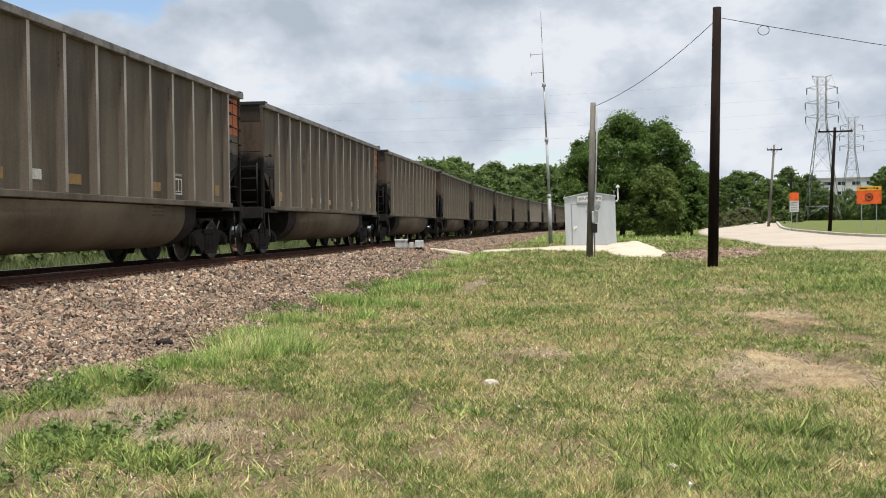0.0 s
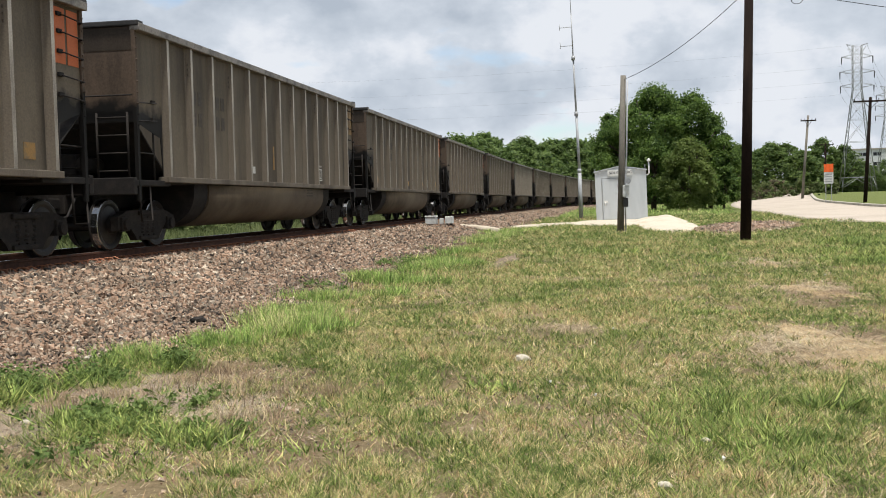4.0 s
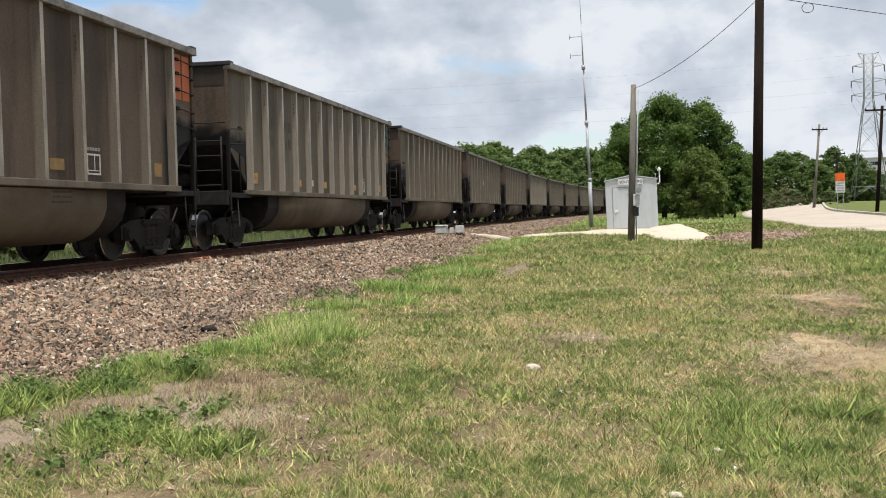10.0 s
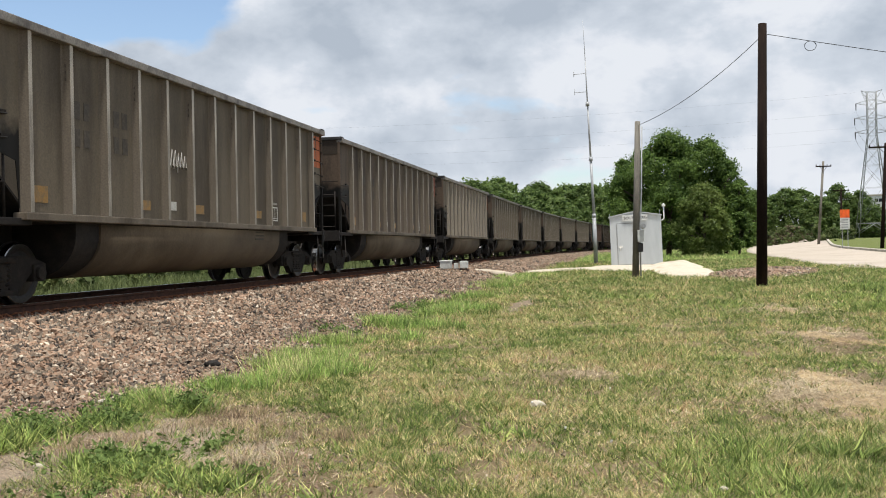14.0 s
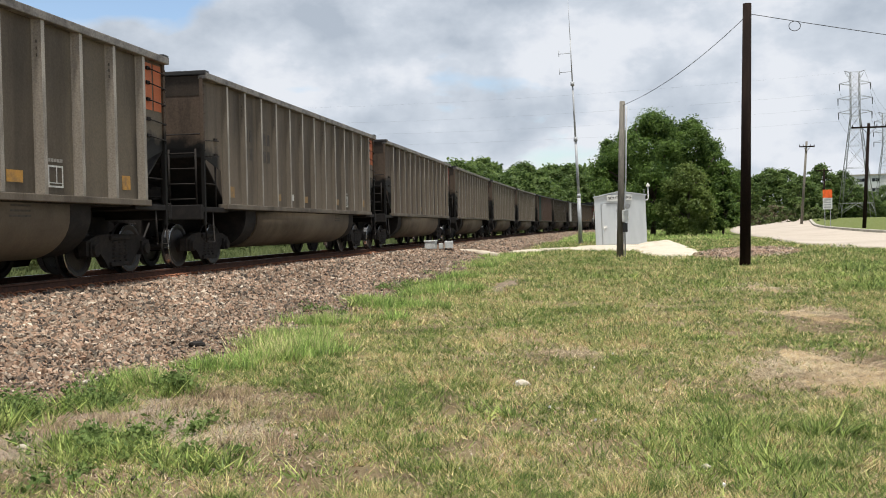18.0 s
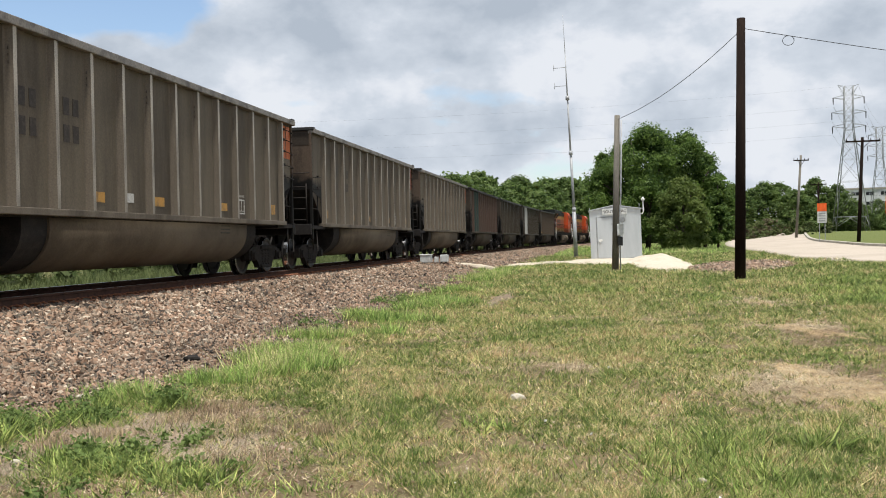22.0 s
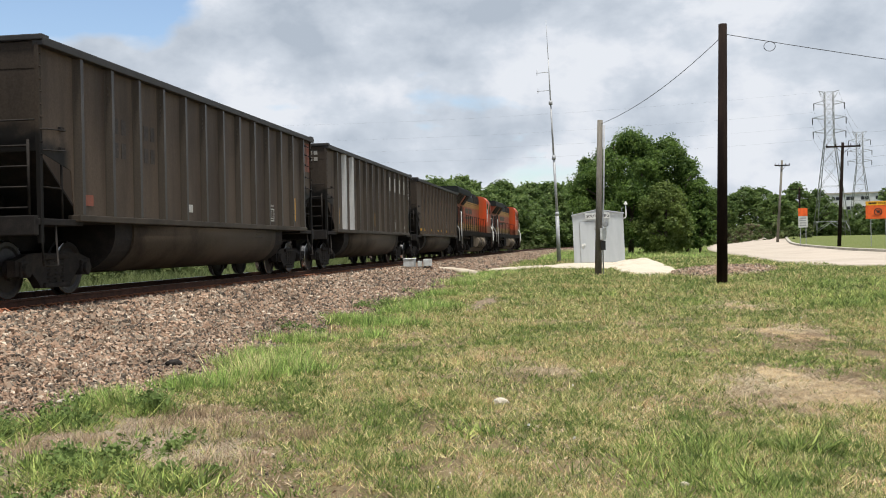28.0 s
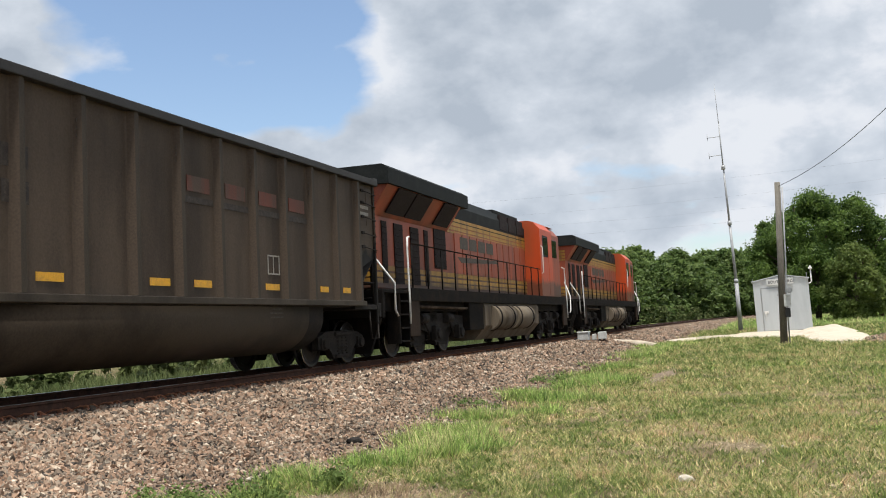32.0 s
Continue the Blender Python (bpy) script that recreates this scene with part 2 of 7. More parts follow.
def turf(name, cols, through=0.3, upward=1.5, patch=1.1, clump=0.9, blade=0.5, mid=0.42, lush=0.0, value=(0.62, 1.38)):
    """Grass blades: colour by patch, by tuft and by blade; greener far off when lush."""
    m = bpy.data.materials.new(name)
    m.use_nodes = True
    nt = m.node_tree
    nt.nodes.clear()
    out = nt.nodes.new("ShaderNodeOutputMaterial")
    geo = nt.nodes.new("ShaderNodeNewGeometry")

    def term(socket, gain, base):
        k = nt.nodes.new("ShaderNodeMath")
        k.operation = "MULTIPLY_ADD"
        k.inputs[1].default_value = gain
        nt.links.new(socket, k.inputs[0])
        if isinstance(base, float):
            k.inputs[2].default_value = base
        else:
            nt.links.new(base, k.inputs[2])
        return k.outputs[0]

    def nz(scale, detail):
        n = nt.nodes.new("ShaderNodeTexNoise")
        n.inputs["Scale"].default_value = scale
        n.inputs["Detail"].default_value = detail
        nt.links.new(geo.outputs["Position"], n.inputs["Vector"])
        return n.outputs[0]
    v = term(nz(0.55, 3), patch * 1.7, mid - 0.5 * (patch * 1.7 + clump * 2.8 + blade))
    v = term(nz(2.1, 3), clump * 1.1, v)
    v = term(nz(7.0, 2), clump * 1.7, v)
    v = term(geo.outputs["Random Per Island"], blade, v)
    if lush:
        sep = nt.nodes.new("ShaderNodeSeparateXYZ")
        nt.links.new(geo.outputs["Position"], sep.inputs[0])
        mr = nt.nodes.new("ShaderNodeMapRange")
        mr.inputs["From Min"].default_value, mr.inputs["From Max"].default_value = 14.0, 40.0
        nt.links.new(sep.outputs[1], mr.inputs[0])
        v = term(mr.outputs[0], -lush, v)
    ramp = nt.nodes.new("ShaderNodeValToRGB")
    e = ramp.color_ramp.elements
    e[0].position, e[0].color = cols[0][0], (*cols[0][1], 1)
    e[1].position, e[1].color = cols[-1][0], (*cols[-1][1], 1)
    for p, c in cols[1:-1]:
        e.new(p).color = (*c, 1)
    nt.links.new(v, ramp.inputs[0])
    wn = nt.nodes.new("ShaderNodeTexWhiteNoise")
    wn.noise_dimensions = "1D"
    nt.links.new(geo.outputs["Random Per Island"], wn.inputs["W"])
    mr = nt.nodes.new("ShaderNodeMapRange")
    mr.inputs["To Min"].default_value, mr.inputs["To Max"].default_value = value
    nt.links.new(wn.outputs["Value"], mr.inputs[0])
    hs = nt.nodes.new("ShaderNodeHueSaturation")
    nt.links.new(mr.outputs[0], hs.inputs["Value"])
    nt.links.new(ramp.outputs[0], hs.inputs["Color"])
    dif = nt.nodes.new("ShaderNodeBsdfPrincipled")
    dif.inputs["Roughness"].default_value = 0.5
    dif.inputs["Specular IOR Level"].default_value = 0.15
    tr = nt.nodes.new("ShaderNodeBsdfTranslucent")
    mx = nt.nodes.new("ShaderNodeMixShader")
    mx.inputs[0].default_value = through
    nt.links.new(hs.outputs[0], dif.inputs["Base Color"])
    nt.links.new(hs.outputs[0], tr.inputs[0])
    # curved blades: on the whole they face the sky
    up = nt.nodes.new("ShaderNodeVectorMath")
    up.operation = "ADD"
    up.inputs[1].default_value = (0, 0, upward)
    nrm = nt.nodes.new("ShaderNodeVectorMath")
    nrm.operation = "NORMALIZE"
    nt.links.new(geo.outputs["True Normal"], up.inputs[0])
    nt.links.new(up.outputs[0], nrm.inputs[0])
    nt.links.new(nrm.outputs[0], dif.inputs["Normal"])
    nt.links.new(dif.outputs[0], mx.inputs[1])
    nt.links.new(tr.outputs[0], mx.inputs[2])
    nt.links.new(mx.outputs[0], out.inputs[0])
    return m


# side sheets: coal dust and the ribs' shade both put into the tone
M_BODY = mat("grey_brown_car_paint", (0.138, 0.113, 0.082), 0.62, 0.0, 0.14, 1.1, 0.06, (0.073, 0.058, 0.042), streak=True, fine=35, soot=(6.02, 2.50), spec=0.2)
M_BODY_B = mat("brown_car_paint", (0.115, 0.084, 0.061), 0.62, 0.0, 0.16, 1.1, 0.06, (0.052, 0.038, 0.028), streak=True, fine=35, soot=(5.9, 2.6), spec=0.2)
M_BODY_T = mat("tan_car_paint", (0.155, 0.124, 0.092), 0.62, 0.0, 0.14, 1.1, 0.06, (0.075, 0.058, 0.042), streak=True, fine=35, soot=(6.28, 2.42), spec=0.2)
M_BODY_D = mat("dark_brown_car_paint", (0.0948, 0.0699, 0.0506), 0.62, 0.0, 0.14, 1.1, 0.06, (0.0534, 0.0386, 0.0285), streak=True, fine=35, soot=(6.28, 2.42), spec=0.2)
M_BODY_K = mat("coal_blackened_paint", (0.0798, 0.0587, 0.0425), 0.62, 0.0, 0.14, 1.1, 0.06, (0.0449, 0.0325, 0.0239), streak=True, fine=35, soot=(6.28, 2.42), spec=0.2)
M_TUB_K = mat("coal_blackened_tub", (0.0553, 0.0425, 0.0304), 0.7, 0.0, 0.14, 1.0, 0.05, (0.0304, 0.0234, 0.0170), fine=30, spec=0.2)
M_END = mat("brown_sooty_end_paint", (0.097, 0.070, 0.051), 0.68, 0.0, 0.18, 0.9, 0.08, (0.034, 0.026, 0.020), streak=True, fine=30, soot=(5.0, 2.62), spec=0.15)
M_END_D = mat("dark_sooty_end_paint", (0.048, 0.037, 0.028), 0.68, 0.0, 0.18, 0.9, 0.08, (0.026, 0.021, 0.017), streak=True, fine=30, soot=(5.0, 2.62), spec=0.15)
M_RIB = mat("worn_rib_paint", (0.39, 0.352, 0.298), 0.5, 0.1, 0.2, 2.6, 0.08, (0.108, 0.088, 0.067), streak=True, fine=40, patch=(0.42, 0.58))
# sparse pale streaks: glossy highlights put into the dark ribs' colour
M_RIB_D = mat("glinting_dark_rib_paint", (0.105, 0.090, 0.076), 0.36, 0.1, 0.2, 3.0, 0.08, (0.030, 0.024, 0.019), streak=True, fine=40, patch=(0.32, 0.42))
# flanks far darker than the worn faces, part of it shade in the colour
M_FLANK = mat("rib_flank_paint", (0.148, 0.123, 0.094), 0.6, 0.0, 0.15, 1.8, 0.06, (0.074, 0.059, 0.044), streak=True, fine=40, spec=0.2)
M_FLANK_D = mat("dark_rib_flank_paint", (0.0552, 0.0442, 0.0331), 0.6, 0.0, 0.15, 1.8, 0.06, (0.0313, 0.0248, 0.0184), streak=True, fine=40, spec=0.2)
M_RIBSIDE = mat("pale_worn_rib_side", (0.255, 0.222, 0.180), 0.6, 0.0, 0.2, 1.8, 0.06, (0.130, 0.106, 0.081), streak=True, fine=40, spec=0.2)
M_CHORD = mat("weathered_top_chord", (0.21, 0.19, 0.165), 0.5, 0.1, 0.25, 3, 0.1, (0.075, 0.064, 0.054), fine=30)
M_CHORD_D = mat("dark_top_chord", (0.026, 0.024, 0.023), 0.6, 0.0, 0.2, 3, 0.1, (0.017, 0.016, 0.015), fine=30)
M_TUB = mat("dusty_tub_steel", (0.148, 0.117, 0.081), 0.75, 0.0, 0.12, 0.7, 0.05, (0.092, 0.071, 0.050), fine=30, spec=0.2)
M_TUB_D = mat("dark_tub_steel", (0.0686, 0.0528, 0.0378), 0.7, 0.0, 0.14, 1.0, 0.05, (0.0378, 0.0290, 0.0211), fine=30, spec=0.2)
# one near-black tone for platforms, slope sheets, tub ends and floor
M_BLACKST = mat("dull_black_steel", (0.017, 0.015, 0.014), 0.8, 0.0, 0.3, 5, 0.15, (0.028, 0.024, 0.021), spec=0.2)
M_TRUCK = mat("truck_cast_steel", (0.018, 0.0158, 0.0145), 0.8, 0.0, 0.3, 6, 0.25, (0.030, 0.025, 0.021), spec=0.15)
M_WHEEL = mat("wheel_steel", (0.016, 0.014, 0.013), 0.5, 0.3, 0.2, 8, 0.15, (0.025, 0.021, 0.018))
M_TREAD = mat("polished_tread", (0.34, 0.335, 0.33), 0.25, 1.0, 0.08, 8, 0.03)
M_ORANGE = mat("faded_orange_panel", (0.50, 0.125, 0.035), 0.6, 0.0, 0.15, 1.6, 0.05, (0.36, 0.10, 0.04), streak=True)
M_YELLOW = mat("reflector_yellow", (0.70, 0.36, 0.02), 0.45, 0.0, 0.12, 9, 0.02, (0.52, 0.27, 0.03))
M_AMBER = mat("dusty_reflector", (0.27, 0.150, 0.040), 0.5, 0.0, 0.15, 9, 0.02, (0.17, 0.115, 0.055))
M_OCHRE = mat("faded_yellow_reflector", (0.46, 0.235, 0.040), 0.5, 0.0, 0.15, 6, 0.02, (0.24, 0.14, 0.05))
M_DECAL = mat("white_stencil", (0.55, 0.54, 0.50), 0.6, 0.0, 0.15, 20, 0.0)
M_CHALKD = mat("worn_white_stencil", (0.30, 0.28, 0.25), 0.7, 0.0, 0.2, 20, 0.0)
M_MARK_D = mat("dark_stencil", (0.030, 0.022, 0.018), 0.65, 0.0, 0.2, 14, 0.0, (0.055, 0.043, 0.034))
M_MARK = mat("faded_dark_stencil", (0.052, 0.042, 0.032), 0.65, 0.0, 0.2, 14, 0.0, (0.086, 0.070, 0.053))
M_RAIL = mat("rusty_rail", (0.095, 0.050, 0.035), 0.85, 0.0, 0.2, 9, 0.15, (0.056, 0.034, 0.026), spec=0.1)
M_RAILTOP = mat("polished_rail_head", (0.45, 0.43, 0.41), 0.3, 1.0, 0.1, 4, 0.02)
M_TIE = mat("weathered_tie_wood", (0.075, 0.050, 0.038), 0.9, 0.0, 0.25, 7, 0.5, (0.12, 0.075, 0.055), fine=45)
M_SPIKE = mat("rusty_spike", (0.40, 0.165, 0.085), 0.85, 0.0, 0.25, 12, 0.2, (0.25, 0.105, 0.06))
# bed coloured very dark: shade in the gaps between stones is painted here
M_BALLAST = mat("ballast_gap_shade", (0.045, 0.035, 0.029), 0.95, 0.0, 0.4, 3.0, 0.8, (0.090, 0.069, 0.056), fine=28)


def stone_material():
    """Broken stones of several rocks, told apart stone by stone."""
    m = bpy.data.materials.new("crushed_ballast_stone")
    m.use_nodes = True
    nt = m.node_tree
    b = nt.nodes["Principled BSDF"]
    b.inputs["Roughness"].default_value = 0.9
    b.inputs["Specular IOR Level"].default_value = 0.2
    geo = nt.nodes.new("ShaderNodeNewGeometry")
    ramp = nt.nodes.new("ShaderNodeValToRGB")
    e = ramp.color_ramp.elements
    e[0].position, e[0].color = 0.0, (0.050, 0.042, 0.037, 1)
    e[1].position, e[1].color = 1.0, (0.54, 0.46, 0.36, 1)
    for p, c in ((0.16, (0.135, 0.108, 0.084)), (0.34, (0.250, 0.162, 0.110)), (0.52, (0.325, 0.214, 0.147)), (0.68, (0.205, 0.178, 0.140)), (0.82, (0.355, 0.245, 0.172)), (0.94, (0.39, 0.31, 0.235))):
        k = e.new(p)
        k.color = (*c, 1)
    nt.links.new(geo.outputs["Random Per Island"], ramp.inputs[0])
    n = nt.nodes.new("ShaderNodeTexNoise")
    n.inputs["Scale"].default_value = 0.9
    n.inputs["Detail"].default_value = 4
    nt.links.new(geo.outputs["Position"], n.inputs["Vector"])
    n2 = nt.nodes.new("ShaderNodeTexNoise")
    n2.inputs["Scale"].default_value = 70
    nt.links.new(geo.outputs["Position"], n2.inputs["Vector"])
    hs = nt.nodes.new("ShaderNodeHueSaturation")
    mr = nt.nodes.new("ShaderNodeMapRange")
    mr.inputs["From Min"].default_value, mr.inputs["From Max"].default_value = 0.3, 0.7
    mr.inputs["To Min"].default_value, mr.inputs["To Max"].default_value = 0.72, 1.22
    nt.links.new(n.outputs[0], mr.inputs[0])
    nt.links.new(mr.outputs[0], hs.inputs["Value"])
    nt.links.new(ramp.outputs[0], hs.inputs["Color"])
    nt.links.new(hs.outputs[0], b.inputs["Base Color"])
    bp = nt.nodes.new("ShaderNodeBump")
    bp.inputs["Strength"].default_value = 0.3
    bp.inputs["Distance"].default_value = 0.01
    nt.links.new(n2.outputs[0], bp.inputs["Height"])
    nt.links.new(bp.outputs[0], b.inputs["Normal"])
    return m


M_STONE = stone_material()

# ---- building helpers ----


def obj(name, bm, material, parent=None, label=""):
    me = bpy.data.meshes.new(name)
    bm.to_mesh(me)
    bm.free()
    mats = material if isinstance(material, (list, tuple)) else [material]
    for k in mats:
        me.materials.append(k)
    ob = new(name, me)
    if parent is not None:
        ob.parent = parent
    if label:
        ob["label"] = label
    return ob


def part(name, bm, material, parent, label=""):
    return obj(name, bm, material, parent, label)


def share(name, src, parent, m, label=""):
    """Another part on the same mesh."""
    ob = new(name, src.data)
    ob.parent = parent
    ob.matrix_basis = m
    if label:
        ob["label"] = label
    return ob


def empty(name, label, category, group="", kind=""):
    ob = new(name)
    ob.empty_display_size = 0.3
    return tagged(ob, label, category, group, kind)


def box(bm, x0, x1, y0, y1, z0, z1, bev=0.0, m=None, mi=0):
    mat4 = Matrix.Translation(((x0 + x1) / 2, (y0 + y1) / 2, (z0 + z1) / 2)) @ Matrix.Diagonal((abs(x1 - x0), abs(y1 - y0), abs(z1 - z0), 1))
    r = bmesh.ops.create_cube(bm, size=1.0, matrix=(m @ mat4) if m else mat4)
    fs = {f for v in r["verts"] for f in v.link_faces}
    for f in fs:
        f.material_index = mi
    if bev:
        es = list({e for v in r["verts"] for e in v.link_edges})
        q = bmesh.ops.bevel(bm, geom=es, offset=bev, segments=2, profile=0.6, affect="EDGES")
        for f in q["faces"]:
            f.material_index = mi
    return bm


def tube(bm, a, b, r, n=10, r2=None, mi=0, caps=True):
    a, b = Vector(a), Vector(b)
    d = b - a
    q = d.to_track_quat("Z", "Y").to_matrix().to_4x4()
    m = Matrix.Translation((a + b) / 2) @ q
    res = bmesh.ops.create_cone(bm, cap_ends=caps, segments=n, radius1=r, radius2=r if r2 is None else r2, depth=d.length, matrix=m)
    for f in {f for v in res["verts"] for f in v.link_faces}:
        f.material_index = mi
        f.smooth = len(f.verts) == 4
    return bm


def pipe(bm, pts, r, n=6, mi=0):
    """A bent round bar through the points, in one piece."""
    P = [Vector(p) for p in pts]
    rings = []
    up = None
    for i, p in enumerate(P):
        d = (P[min(i + 1, len(P) - 1)] - P[max(i - 1, 0)]).normalized()
        if up is None:
            up = d.orthogonal().normalized()
        up = (up - d * up.dot(d))
        up = up.normalized() if up.length > 1e-4 else d.orthogonal().normalized()
        side = d.cross(up)
        rings.append([bm.verts.new(p + r * (math.cos(2 * math.pi * k / n) * up + math.sin(2 * math.pi * k / n) * side)) for k in range(n)])
    fs = []
    for a, b in zip(rings[:-1], rings[1:]):
        for k in range(n):
            f = bm.faces.new((a[k], a[(k + 1) % n], b[(k + 1) % n], b[k]))
            f.smooth = True
            fs.append(f)
    fs.append(bm.faces.new(rings[0][::-1]))
    fs.append(bm.faces.new(rings[-1]))
    for f in fs:
        f.material_index = mi
    return bm


def lathe(bm, prof, n=28, bright=()):
    """A turned piece about the x axis: prof is (x, radius) from end to end."""
    rings = [[bm.verts.new((x, q * math.cos(2 * math.pi * k / n), q * math.sin(2 * math.pi * k / n))) for k in range(n)] for x, q in prof]
    for i, (a, b) in enumerate(zip(rings[:-1], rings[1:])):
        for k in range(n):
            f = bm.faces.new((a[k], b[k], b[(k + 1) % n], a[(k + 1) % n]))
            f.material_index = 1 if i in bright else 0
    bm.faces.new(rings[0])
    bm.faces.new(rings[-1][::-1])
    bmesh.ops.recalc_face_normals(bm, faces=bm.faces)
    return bm


def prism(bm, poly, axis, a, b, mi=0):
    """poly in the plane across the axis ('x': (y, z); 'y': (x, z); 'z': (x, y)), drawn out from a to b."""
    def pt(p, t):
        return {"x": (t, p[0], p[1]), "y": (p[0], t, p[1]), "z": (p[0], p[1], t)}[axis]
    va = [bm.verts.new(pt(p, a)) for p in poly]
    vb = [bm.verts.new(pt(p, b)) for p in poly]
    fs = [bm.faces.new(va), bm.faces.new(vb)]
    n = len(poly)
    for i in range(n):
        fs.append(bm.faces.new((va[i], va[(i + 1) % n], vb[(i + 1) % n], vb[i])))
    for f in fs:
        f.material_index = mi
    bmesh.ops.recalc_face_normals(bm, faces=fs)
    return bm


def B():
    return bmesh.new()


def np_mesh(name, verts, faces, material, smooth=False):
    """A mesh object out of arrays made by formula: verts (n, 3), faces (m, k)."""
    me = bpy.data.meshes.new(name)
    verts = np.asarray(verts, dtype=np.float32)
    faces = np.asarray(faces, dtype=np.int32)
    k = faces.shape[1]
    me.vertices.add(len(verts))
    me.vertices.foreach_set("co", verts.ravel())
    me.loops.add(faces.size)
    me.loops.foreach_set("vertex_index", faces.ravel())
    me.polygons.add(len(faces))
    me.polygons.foreach_set("loop_start", np.arange(0, faces.size, k, dtype=np.int32))
    me.polygons.foreach_set("use_smooth", np.full(len(faces), smooth))
    me.update(calc_edges=True)
    me.materials.append(material)
    return new(name, me)


# ---- lie of the land ----
RAIL_Z = 0.89          # top of the rail
TRACK_X = -9.65        # middle of the track where it runs straight
CURVE_FROM, CURVE = 62.5, 0.001


def ss(a, b, x):
    u = np.clip((x - a) / (b - a), 0, 1)
    return u * u * (3 - 2 * u)


def land(x, y):
    """Height of the ground: it climbs gently away from the camera, more so on the far side of the road."""
    x, y = np.asarray(x, float), np.asarray(y, float)
    z = 0.58 * (1 - np.exp(-np.maximum(y, 0) / 35))
    z = z + ss(0, 40, x) * 0.9 * (1 - np.exp(-np.maximum(y - 40, 0) / 90))
    z = z + 0.75 * ss(55, 120, y) * ss(12, 32, x)
    return z


def land1(x, y):
    return float(land(x, y))


def line(s, off=0.0):
    """Place beside the track's middle (off to the right) at s metres along it, and its heading."""
    if s <= CURVE_FROM:
        return TRACK_X + off, s, 0.0
    th = CURVE * (s - CURVE_FROM)
    return (1 - math.cos(th)) / CURVE + (TRACK_X + off) * math.cos(th), CURVE_FROM + math.sin(th) / CURVE - (TRACK_X + off) * math.sin(th), th


def steps(lo, hi, near, far, grow):
    out = [0.0]
    d = near
    while out[-1] < hi:
        out.append(out[-1] + d)
        d = min(far, d * grow)
    neg = [0.0]
    d = near
    while neg[-1] > lo:
        neg.append(neg[-1] - d)
        d = min(far, d * grow)
    return np.array(sorted(set(neg[1:] + out)))


def build_ground():
    xs = steps(-1500, 1500, 0.35, 120, 1.06)
    ys = steps(-300, 2500, 0.35, 120, 1.05)
    X, Y = np.meshgrid(xs, ys)
    Z = land(X, Y)
    near = np.exp(-((X / 40) ** 2 + (Y / 60) ** 2))
    wob = np.array([noise.noise(Vector((x * 0.45, y * 0.45, 3.0))) for x, y in zip(X.ravel(), Y.ravel())]).reshape(X.shape)
    Z = Z + 0.012 * wob * near
    dx = X - TRACK_X
    Z = np.where(np.abs(dx) < 4.4, np.minimum(Z, 0.12), Z)
    nx, ny = len(xs), len(ys)
    idx = np.arange(nx * ny).reshape(ny, nx)
    F = np.stack([idx[:-1, :-1], idx[:-1, 1:], idx[1:, 1:], idx[1:, :-1]], -1).reshape(-1, 4)
    g = np_mesh("ground", np.stack([X, Y, Z], -1).reshape(-1, 3), F, M_GROUND, True)
    return tagged(g, "mown grass ground with dry straw-coloured patches", "ground", kind="structure")


